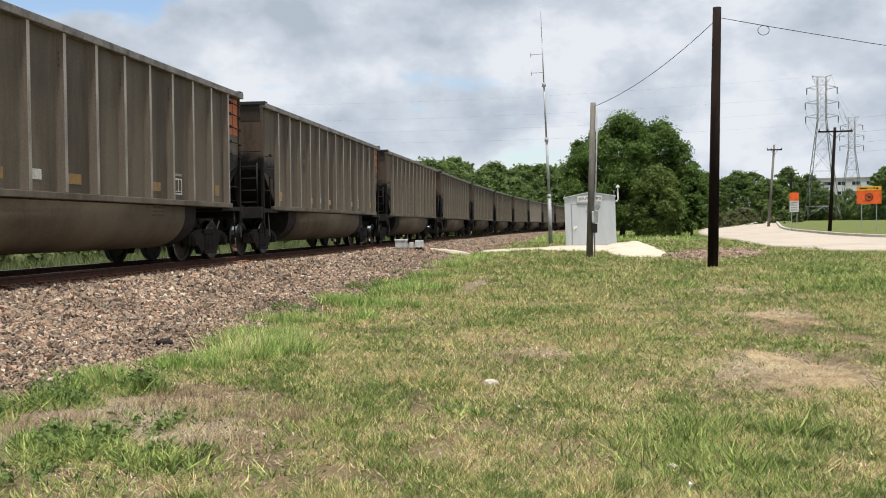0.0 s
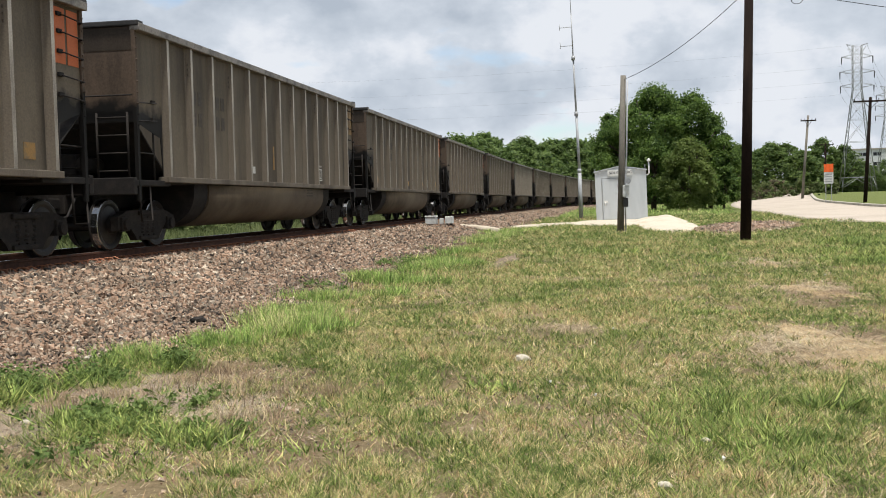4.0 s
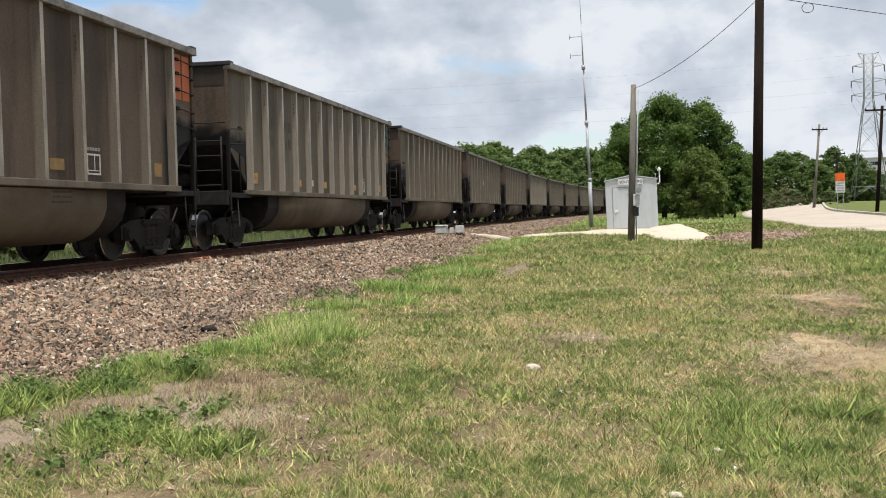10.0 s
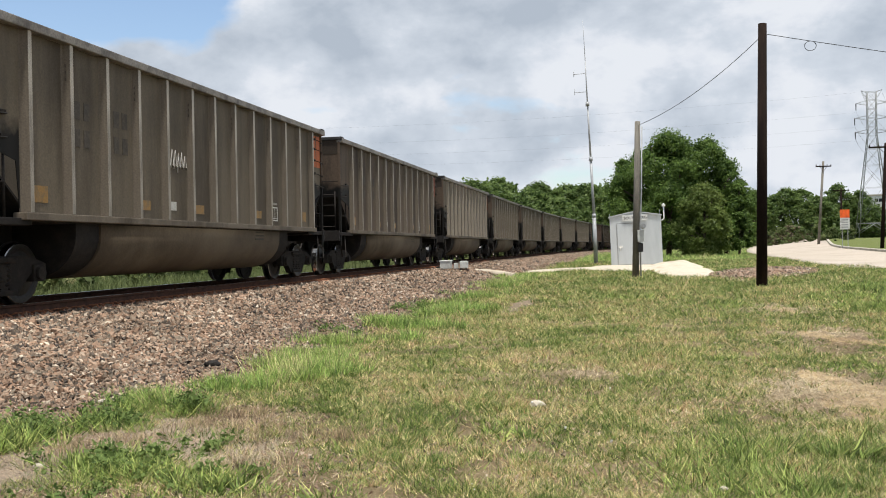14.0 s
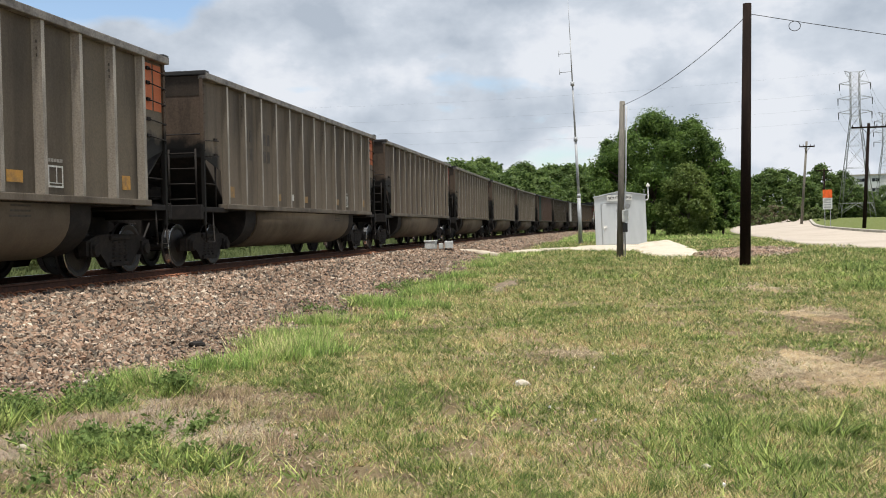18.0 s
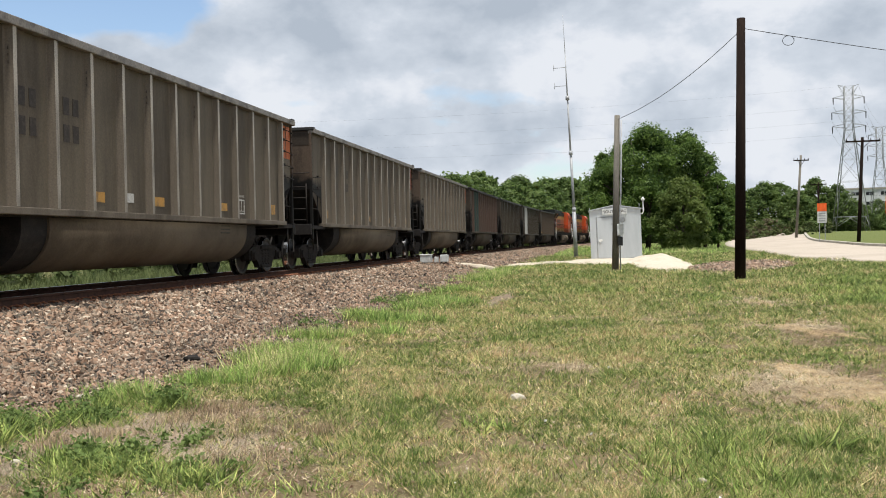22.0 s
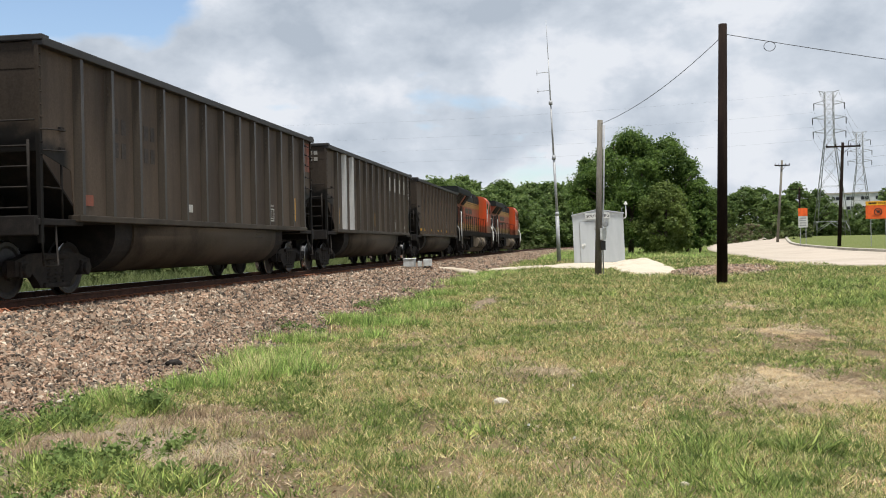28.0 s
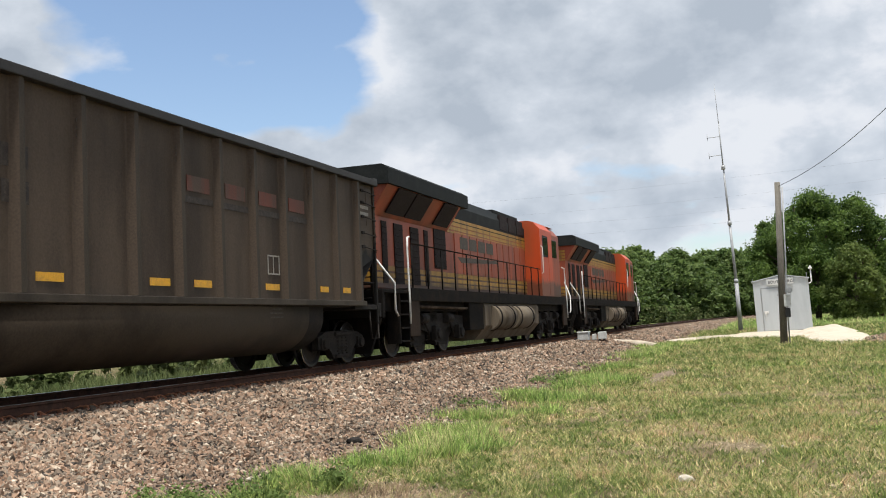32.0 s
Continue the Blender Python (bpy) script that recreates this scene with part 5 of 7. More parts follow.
car = car_of(16)
tagged(car, "dark gondola with a faded green end panel and white band")
swap(car, "end_panel", M_TEAL)
paint_ribs(car, range(13), M_RUSTRIB, M_RUSTRIB)
paint_ribs(car, (1, 2), M_TEALRIB, M_TEALRIB)
patch(car, "white_band", M_LETTER, 6.46, 7.14, 3.38, 3.56, "white band on the end panel", 0.012)
patch(car, "reflector", M_YELLOW, 4.55, 4.65, 1.50, 2.0, "upright yellow reflector")

car = car_of(17)
tagged(car, "dark brown gondola with a rusty red end panel")
swap(car, "end_panel", M_ORANGE2)
drop(car, ("reflector",))
patch(car, "reflector", M_YELLOW, 5.60, 5.68, 1.48, 2.12, "upright yellow reflector strip")
patch(car, "rust_patch", M_ORANGE2, -5.95, -5.62, 1.48, 1.66, "small orange rust patch")

# chalk scrawl and a few panels that differ among the grey cars
rng = random.Random(5)
car = car_of(8)
tagged(car, "grey-brown gondola with a white chalk scrawl on its side")
for i in range(6):
    bm = B()
    y = RIBS[4] + 0.12 + i * 0.13
    pipe(bm, [(FACE + 0.004, y, 2.20 + rng.random() * 0.1), (FACE + 0.004, y + 0.06, 2.52 + rng.random() * 0.1), (FACE + 0.004, y + 0.13, 2.30), (FACE + 0.004, y + 0.02, 2.36)], 0.016, 5)
    part("chalk_stroke", bm, M_CHALK, car, "white chalk stroke")
car = car_of(6)
tagged(car, "grey-brown gondola with a faded green end panel")
swap(car, "end_panel", M_TEAL)
for k in (2, 7, 9, 12, 14):
    swap(car_of(k), "end_panel", M_ORANGE2)
for k in (0, 3, 4, 6, 7, 10, 13):
    swap(car_of(k), "reflector", M_OCHRE)

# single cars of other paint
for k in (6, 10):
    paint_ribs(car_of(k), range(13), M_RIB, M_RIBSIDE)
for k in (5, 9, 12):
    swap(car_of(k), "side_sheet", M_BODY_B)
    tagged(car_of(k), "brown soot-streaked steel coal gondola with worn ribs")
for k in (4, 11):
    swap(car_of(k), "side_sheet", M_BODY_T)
swap(car_of(2), "end_panel", M_AMBER)
drop(car_of(2), ("reflector",))
patch(car_of(2), "reflector", M_AMBER, -0.26, -0.18, 1.62, 2.2, "upright yellow reflector strip")
tagged(car_of(2), "dusty grey-brown gondola with a dull yellow end panel")
for k in (13, 15):
    swap(car_of(k), "reporting_mark", M_MARK_D)

# ---- things beside the track ----
M_POLE = mat("creosoted_pole", (0.014, 0.0095, 0.008), 0.9, 0, 0.35, 4, 0.4, (0.026, 0.017, 0.013), streak=True, spec=0.08)
M_POLE2 = mat("weathered_grey_pole", (0.17, 0.155, 0.13), 0.9, 0, 0.3, 4, 0.4, (0.10, 0.092, 0.078), streak=True)
M_GALV = mat("galvanised_steel", (0.36, 0.37, 0.38), 0.55, 0.15, 0.1, 6, 0.05)
M_LATT = mat("lattice_steel", (0.27, 0.28, 0.28), 0.6, 0.3, 0.1, 2, 0.0)
M_SHED = mat("painted_grey_sheet", (0.50, 0.53, 0.55), 0.5, 0.1, 0.05, 2, 0.03, (0.44, 0.47, 0.49), streak=True)
M_SAND = mat("pale_sand", (0.50, 0.44, 0.35), 0.95, 0, 0.12, 1.2, 0.6, (0.43, 0.36, 0.27), fine=18)
M_REDGR = mat("reddish_gravel", (0.33, 0.215, 0.165), 0.95, 0, 0.3, 1.5, 0.7, (0.25, 0.19, 0.14), fine=16)
M_CONC = mat("pale_concrete_road", (0.41, 0.35, 0.285), 0.9, 0, 0.08, 0.25, 0.2, (0.35, 0.30, 0.245), fine=6)
M_CURB = mat("kerb_concrete", (0.40, 0.37, 0.31), 0.9, 0, 0.12, 0.8, 0.2)
M_WIRE = mat("black_wire", (0.02, 0.02, 0.02), 0.6, 0, 0.1, 4, 0)
M_SIGN_O = mat("work_sign_orange", (0.85, 0.13, 0.02), 0.5, 0, 0.05, 3, 0.0)
M_SIGN_Y = mat("work_sign_yellow", (0.85, 0.42, 0.02), 0.5, 0, 0.05, 3, 0.0)
M_SIGN_W = mat("sign_white", (0.62, 0.63, 0.62), 0.5, 0, 0.05, 3, 0.0)
M_BLACKP = mat("black_paint", (0.02, 0.02, 0.02), 0.6, 0, 0.1, 4, 0)
M_BLDG = mat("white_wall_panel", (0.62, 0.63, 0.64), 0.7, 0, 0.05, 0.2, 0.0)
M_BARK = mat("bark", (0.09, 0.07, 0.055), 0.95, 0, 0.3, 9, 0.8)
M_BOX = mat("grey_machine_paint", (0.62, 0.63, 0.61), 0.5, 0.0, 0.1, 6, 0.05, (0.46, 0.46, 0.44))
M_LEAF = foliage("oak_leaves", (0.045, 0.088, 0.022), (0.175, 0.265, 0.060), 0.5, spread=0.9, bias=-0.96)
M_LEAF2 = foliage("far_wood_leaves", (0.062, 0.108, 0.033), (0.175, 0.242, 0.072), 0.5, spread=0.8, bias=-0.90)
M_BUSH = foliage("bush_leaves", (0.055, 0.086, 0.026), (0.165, 0.19, 0.075), 0.4, upward=0.6)
M_LEAF3 = foliage("young_leaves", (0.075, 0.115, 0.028), (0.19, 0.245, 0.065), 0.5)
M_SCRUB = foliage("brown_scrub", (0.105, 0.085, 0.055), (0.17, 0.16, 0.08), 0.3)
M_BLADE = turf("grass_blades", ((0.0, (0.088, 0.132, 0.030)), (0.32, (0.180, 0.226, 0.055)), (0.54, (0.295, 0.312, 0.100)), (0.78, (0.56, 0.48, 0.25)), (1.0, (0.36, 0.235, 0.13))), lush=0.20, mid=0.37, upward=0.6, blade=1.25, clump=1.3, value=(0.42, 1.8))
M_BLADE_G = turf("fresh_grass_blades", ((0.0, (0.12, 0.205, 0.045)), (0.45, (0.265, 0.385, 0.090)), (0.8, (0.43, 0.47, 0.17)), (1.0, (0.58, 0.48, 0.27))), through=0.4, mid=0.47, patch=0.9, clump=0.8, upward=0.9, blade=0.8, value=(0.4, 1.6))
M_WEED = turf("weed_leaves", ((0.0, (0.090, 0.140, 0.034)), (0.5, (0.205, 0.275, 0.068)), (1.0, (0.42, 0.44, 0.15))), through=0.4, mid=0.45, patch=0.5, clump=0.6, upward=0.8, blade=0.8, value=(0.3, 1.7))
M_HERB = foliage("weed_foliage", (0.060, 0.105, 0.028), (0.190, 0.255, 0.080), 0.35, spread=0.8, bias=-0.9, upward=0.5)
M_MAT = foliage("matted_dead_grass", (0.24, 0.19, 0.145), (0.52, 0.44, 0.34), 0.2, upward=0.8)
M_DEAD = turf("dead_stalks", ((0.0, (0.14, 0.092, 0.055)), (0.5, (0.26, 0.185, 0.110)), (1.0, (0.42, 0.34, 0.21))), through=0.1, mid=0.5, value=(0.4, 1.6))
M_STRAW = turf("dead_straw", ((0.0, (0.20, 0.135, 0.085)), (0.5, (0.40, 0.315, 0.205)), (1.0, (0.58, 0.49, 0.34))), through=0.1, mid=0.5, value=(0.35, 1.5))

def at(x, y, dz=0.0):
    return Vector((x, y, land1(x, y) + dz))


def pole(name, x, y, top, r0, r1, lean, material, label):
    base = at(x, y, -0.3)
    thing = empty(name, label, "pole")
    thing.location = base
    bm = B()
    tube(bm, (0, 0, 0), (lean[0], lean[1], top - base.z), r0, 16, r1)
    part("shaft", bm, material, thing)
    return thing, base


# tall dark pole and the grey service pole, with the wire between them
dark_pole, dp = pole("utility_pole", 3.77, 29.0, 7.84, 0.158, 0.120, (0.155, 0), M_POLE, "tall dark creosoted wooden pole standing in the grass")
grey_pole, gp = pole("service_pole", 0.30, 36.79, 6.17, 0.132, 0.100, (0.18, 0), M_POLE2, "weathered grey wooden service pole with a meter")
bm = B()
pipe(bm, [(0.20, -0.12, 0.3), (0.20, -0.12, 2.2), (0.26, -0.10, 3.2), (0.33, -0.08, 5.9)], 0.028)
part("conduit", bm, M_GALV, grey_pole, "grey conduit pipe")
bm = B()
box(bm, 0.10, 0.34, -0.30, -0.12, 1.62, 2.05, 0.015)
part("meter_box", bm, M_BOX, grey_pole)
bm = B()
tube(bm, (0.30, -0.36, 2.20), (0.30, -0.22, 2.20), 0.10, 16)
tube(bm, (0.30, -0.42, 2.20), (0.30, -0.36, 2.20), 0.075, 14)
part("meter", bm, M_GALV, grey_pole, "round glass meter")
bm = B()
box(bm, 0.12, 0.30, -0.28, -0.12, 1.25, 1.58, 0.01)
part("switch_box", bm, M_BLACKP, grey_pole)


def wire(name, a, b, sag, r, label, n=18, coil=None):
    bm = B()
    a, b = Vector(a), Vector(b)
    pts = [a.lerp(b, i / n) - Vector((0, 0, sag * 4 * (i / n) * (1 - i / n))) for i in range(n + 1)]
    pipe(bm, pts, r, 5)
    if coil:
        c = a.lerp(b, coil) - Vector((0, 0, sag * 4 * coil * (1 - coil) + 0.14))
        ring = [c + Vector((0.16 * math.sin(q), 0, 0.14 * math.cos(q))) for q in np.linspace(0, 2 * math.pi, 17)]
        pipe(bm, ring, r, 5)
    return tagged(obj(name, bm, M_WIRE), label, "cable")


wire("service_cable", (3.91, 28.97, 7.50), (0.50, 36.75, 6.02), 0.28, 0.010, "black service cable sagging between two poles")
wire("service_cable", (3.93, 28.97, 7.55), (20.0, 34.6, 5.9), 0.16, 0.010, "black service cable with a loose coil", coil=0.085)

# whip mast
mast = empty("radio_mast", "tall slender grey radio mast with small side antennas", "antenna")
mb = at(-1.82, 58.9)
mast.location = mb
bm = B()
tube(bm, (0, 0, 0), (-0.06, 0, 2.9), 0.125, 14, 0.11)
tube(bm, (-0.06, 0, 2.9), (-0.20, 0, 6.3), 0.085, 12, 0.075)
tube(bm, (-0.20, 0, 6.3), (-0.33, 0, 9.6), 0.060, 10, 0.05)
tube(bm, (-0.33, 0, 9.6), (-0.42, 0, 12.2), 0.040, 8, 0.03)
tube(bm, (-0.42, 0, 12.2), (-0.52, 0, 14.6), 0.020, 6, 0.01)
for z, x in ((2.9, -0.06), (6.3, -0.20), (9.6, -0.33)):
    tube(bm, (x, 0, z - 0.12), (x, 0, z + 0.12), 0.115, 12)
part("mast_tube", bm, M_GALV, mast)
bm = B()
box(bm, -0.26, 0.26, -0.26, 0.26, 0, 0.06, 0.01)
part("base_plate", bm, M_TRUCK, mast)
for z in (10.35, 11.45):
    bm = B()
    x = -0.33 - 0.09 * (z - 9.6) / 2.6
    pipe(bm, [(x, 0, z), (x - 0.75, 0, z - 0.03)], 0.018)
    pipe(bm, [(x - 0.72, 0, z - 0.18), (x - 0.72, 0, z + 0.20)], 0.016)
    part("side_antenna", bm, M_GALV, mast)

# signal shed on its sand pad
shed = empty("signal_shed", "light grey sheet-metal signal shed with a low gable roof", "shed")
sb = at(0.53, 54.6)
shed.matrix_basis = pose(sb.x, sb.y, sb.z, 0, -1.6, 0.6)
W2, D2, HE, HA = 1.36, 1.25, 2.66, 2.90
bm = B()
prism(bm, [(-W2, 0.05), (W2, 0.05), (W2, HE), (0, HA), (-W2, HE)], "y", -D2, D2)
part("wall_shell", bm, M_SHED, shed)
bm = B()
prism(bm, [(-W2 - 0.06, HE), (0, HA + 0.015), (W2 + 0.06, HE), (W2 + 0.06, HE + 0.05), (0, HA + 0.065), (-W2 - 0.06, HE + 0.05)], "y", -D2 - 0.07, D2 + 0.07)
part("roof", bm, M_SHED, shed)
bm = B()
box(bm, -W2 - 0.03, W2 + 0.03, -D2 - 0.02, D2 + 0.02, -0.12, 0.06, 0.01)
part("skid_base", bm, M_TRUCK, shed)
bm = B()
box(bm, -0.98, -0.16, -D2 - 0.035, -D2 - 0.003, 0.10, 2.28, 0.01)
door = part("door", bm, M_SHED, shed)
for z in (0.4, 1.85):
    bm = B()
    box(bm, -0.20, -0.10, -D2 - 0.05, -D2 - 0.036, z, z + 0.14)
    part("hinge", bm, M_GALV, door)
bm = B()
box(bm, -0.92, -0.72, -D2 - 0.07, -D2 - 0.036, 1.00, 1.12, 0.01)
pipe(bm, [(-0.86, -D2 - 0.07, 1.05), (-0.86, -D2 - 0.10, 0.85)], 0.015)
part("door_handle", bm, M_WHITE, door, "white latch plate")
bm = B()
for x in (-1.02, -0.14):
    box(bm, x, x + 0.03, -D2 - 0.02, -D2 - 0.003, 0.08, 2.33)
box(bm, -1.02, -0.11, -D2 - 0.02, -D2 - 0.003, 2.30, 2.33)
part("door_frame", bm, M_GALV, shed)
bm = B()
box(bm, -0.68, 0.64, -D2 - 0.10, -D2 - 0.072, 2.44, 2.76, 0.005)
board = part("name_board", bm, M_SIGN_W, shed, "white name board with black letters")
def lettering(text):
    """Mesh of a line of letters."""
    cu = bpy.data.curves.new("name_letter", "FONT")
    cu.body, cu.size, cu.align_x, cu.offset = text, 0.205, "LEFT", 0.002
    tmp = new("name_letter", cu)
    me = bpy.data.meshes.new_from_object(tmp)
    bpy.data.objects.remove(tmp)
    return me


def reach(me):
    return max(v.co.x for v in me.vertices)


for text, x in (("SOUTH R", -0.60), ("ERG", 0.24)):
    for i, letter in enumerate(text):
        if letter == " ":
            continue
        me = lettering(letter)
        me.materials.append(M_BLACKP)
        ob = new("name_letter", me)
        ob.parent = board
        ob.matrix_basis = Matrix.Translation((x + reach(lettering(text[:i + 1])) - reach(me), -D2 - 0.104, 2.525)) @ pose(0, 0, 0, 90, 0, 0)
bm = B()
pipe(bm, [(W2, -D2 + 0.2, 2.40), (W2 + 0.10, -D2 + 0.2, 2.41), (W2 + 0.17, -D2 + 0.2, 2.50), (W2 + 0.17, -D2 + 0.2, 3.17)], 0.035, 8)
tube(bm, (W2 + 0.17, -D2 + 0.2, 3.12), (W2 + 0.17, -D2 + 0.2, 3.22), 0.10, 14, 0.09)
tube(bm, (W2 + 0.17, -D2 + 0.2, 3.22), (W2 + 0.17, -D2 + 0.2, 3.30), 0.09, 14, 0.02)
part("antenna_arm", bm, M_WHITE, shed, "white bent antenna arm")
bm = B()
pipe(bm, [(W2 - 0.05, -D2, HE), (W2 - 0.05, -D2, HE + 0.32)], 0.012)
pipe(bm, [(-W2 + 0.02, -D2, HE), (-W2 + 0.02, -D2, HE + 0.2)], 0.012)
part("lightning_rod", bm, M_GALV, shed)


def patch_of_ground(name, cx, cy, rx, ry, turn, rise, material, label, category, seed, rag=0.25, dz=0.03):
    """A ragged low heap or spread lying on the ground."""
    n, rings = 40, 9
    V, F = [], []
    for j in range(rings + 1):
        f = j / rings
        for i in range(n):
            a = 2 * math.pi * i / n
            k = f * (1 + rag * noise.noise(Vector((math.cos(a) * 1.6 + seed, math.sin(a) * 1.6, seed))))
            px, py = rx * k * math.cos(a), ry * k * math.sin(a)
            x = cx + px * math.cos(turn) - py * math.sin(turn)
            y = cy + px * math.sin(turn) + py * math.cos(turn)
            h = rise * (1 - f * f) ** 1.3 * (0.8 + 0.5 * noise.noise(Vector((x * 0.9, y * 0.9, seed))))
            V.append((x, y, land1(x, y) + max(dz, 0) * (1 - f ** 6) - 0.012 * (f ** 6) + h))
    for j in range(rings):
        for i in range(n):
            a, b = j * n + i, j * n + (i + 1) % n
            F.append((a, b, b + n, a + n))
    return tagged(np_mesh(name, V, F, material, True), label, category, kind="structure")


patch_of_ground("sand_pad", 0.7, 50.6, 2.9, 6.6, 0.02, 0.03, M_SAND, "pale sand pad round the signal shed", "sand", 1.0, 0.5, 0.05)
patch_of_ground("sand_heap", 2.35, 43.6, 1.35, 8.2, -0.02, 0.16, M_SAND, "low fan of pale sand before the shed", "sand", 2.0, 0.25)
patch_of_ground("sand_heap", 2.35, 48.6, 1.5, 4.2, -0.05, 0.38, M_SAND, "low heap of pale sand beside the shed", "sand", 2.6, 0.3)
patch_of_ground("sand_strip", -3.0, 48.0, 1.5, 4.4, -0.45, 0.0, M_SAND, "thin strip of pale sand across the grass", "sand", 3.0, 0.5, 0.045)
patch_of_ground("sand_strip", -6.0, 42.2, 0.28, 4.3, 0.42, 0.07, M_SAND, "narrow path of pale sand over the ballast", "sand", 4.0, 0.4, 0.17)
patch_of_ground("gravel_patch", 5.4, 40.0, 1.75, 6.0, -0.25, 0.03, M_REDGR, "patch of reddish gravel in the grass", "gravel", 5.0, 0.75, 0.04)
M_SOIL = mat("bare_grey_soil", (0.31, 0.245, 0.185), 0.95, 0, 0.4, 5.0, 0.9, (0.21, 0.16, 0.118), fine=45)
patch_of_ground("bare_soil", -3.78, 7.3, 0.85, 0.85, 0.3, 0.0, M_SOIL, "bare greyish soil among weeds", "soil", 10.0, 0.6, 0.012)
patch_of_ground("bare_soil", -4.40, 6.3, 0.75, 0.6, 0.3, 0.0, M_SOIL, "bare greyish soil among weeds", "soil", 11.0, 0.6, 0.012)
M_EARTH = mat("brown_bare_earth", (0.20, 0.145, 0.098), 0.95, 0, 0.4, 4.0, 0.9, (0.13, 0.105, 0.065), fine=40)
patch_of_ground("bare_soil", -2.42, 22.2, 0.27, 3.0, 0.0, 0.0, M_EARTH, "bare greyish soil in the grass", "soil", 12.0, 0.6, 0.012)
M_PALE = mat("pale_limestone", (0.50, 0.45, 0.36), 0.9, 0, 0.12, 9, 0.1)
M_DRY = mat("dry_straw", (0.42, 0.300, 0.150), 0.95, 0, 0.35, 3.0, 0.7, (0.24, 0.175, 0.095), fine=60)
for x, y, rx, ry, turn, seed in ((2.10, 9.4, 0.56, 1.45, 0.05, 20.0), (2.95, 14.7, 0.30, 1.15, 0.37, 21.0), (2.95, 20.4, 0.25, 1.2, 0.25, 22.0)):
    patch_of_ground("dry_patch", x, y, rx, ry, turn, 0.0, M_DRY, "straw-coloured dead grass worn into the lawn", "grass", seed, 0.95, 0.010)

# trackside switch machine
sw = empty("switch_machine", "low grey trackside switch machine with two housings", "switch machine")
sw.location = (-7.30, 41.2, bed_z(TRACK_X * -1 - 7.30, 41.2) - 0.02)
for nm, a in (("base_plank", (-0.62, 0.62, -0.14, 0.14, 0.0, 0.10)), ("housing", (-0.60, -0.14, -0.24, 0.24, 0.12, 0.42)), ("lid", (-0.62, -0.12, -0.26, 0.26, 0.42, 0.48)), ("housing", (0.26, 0.58, -0.2, 0.2, 0.14, 0.44)), ("motor", (0.0, 0.16, -0.12, 0.12, 0.12, 0.36))):
    bm = B()
    box(bm, *a, 0.02)
    part(nm, bm, M_TIE if nm == "base_plank" else M_BOX, sw)
for x in (-0.5, -0.2, 0.3, 0.5):
    bm = B()
    box(bm, x - 0.02, x + 0.02, -0.16, 0.16, -0.1, 0.14)
    part("bracket", bm, M_TRUCK, sw)
bm = B()
pipe(bm, [(-0.62, 0, 0.2), (-1.0, 0, 0.12), (-1.5, 0, 0.12)], 0.025)
part("throw_rod", bm, M_TRUCK, sw)

# ---- road, kerb, signs, distant poles and towers ----


def spline(pts, n):
    out = []
    P = [Vector((2 * pts[0][0] - pts[1][0], 2 * pts[0][1] - pts[1][1])), *[Vector(p) for p in pts], Vector((2 * pts[-1][0] - pts[-2][0], 2 * pts[-1][1] - pts[-2][1]))]
    for i in range(len(pts) - 1):
        p0, p1, p2, p3 = P[i:i + 4]
        for j in range(n):
            t = j / n
            out.append(0.5 * ((2 * p1) + (p2 - p0) * t + (2 * p0 - 5 * p1 + 4 * p2 - p3) * t * t + (3 * p1 - p0 - 3 * p2 + p3) * t ** 3))
    out.append(P[-2])
    return out


NEAR_EDGE = [(46, 31), (22, 36), (11.2, 42.0), (9.2, 50), (9.8, 65), (11.8, 100), (17.1, 141), (27, 190)]
KERB_EDGE = [(60, 52), (32, 58), (20.5, 63), (18.4, 70), (18.8, 85), (19.9, 100), (23.5, 122), (36, 190)]


def build_road():
    a, b = spline(NEAR_EDGE, 12), spline(KERB_EDGE, 12)
    m = 12
    V = []
    for p, q in zip(a, b):
        for j in range(m + 1):
            c = p.lerp(q, max(0, j - 1) / (m - 1))
            V.append((c.x, c.y, land1(c.x, c.y) + (0.045 if j else -0.10)))
    idx = np.arange(len(V)).reshape(len(a), m + 1)
    F = np.stack([idx[:-1, :-1], idx[:-1, 1:], idx[1:, 1:], idx[1:, :-1]], -1).reshape(-1, 4)
    tagged(np_mesh("road", V, F, M_CONC, True), "pale concrete road curving away", "road", kind="structure")
    bm = B()
    rings = []
    for i, q in enumerate(b):
        d = (b[min(i + 1, len(b) - 1)] - b[max(i - 1, 0)]).normalized()
        nrm = Vector((d.y, -d.x))
        z = land1(q.x, q.y) + 0.05
        rings.append([bm.verts.new((q.x + nrm.x * o, q.y + nrm.y * o, z + h)) for o, h in ((-0.03, -0.1), (0.0, 0.15), (0.03, 0.18), (0.30, 0.18), (0.34, -0.1))])
    for r, s in zip(rings[:-1], rings[1:]):
        for i in range(4):
            bm.faces.new((r[i], r[i + 1], s[i + 1], s[i]))
    bmesh.ops.recalc_face_normals(bm, faces=bm.faces)
    tagged(obj("kerb", bm, M_CURB), "raised concrete kerb along the road", "kerb", kind="structure")


build_road()


def polar(az, d):
    return d * math.sin(radians(az)), d * math.cos(radians(az))


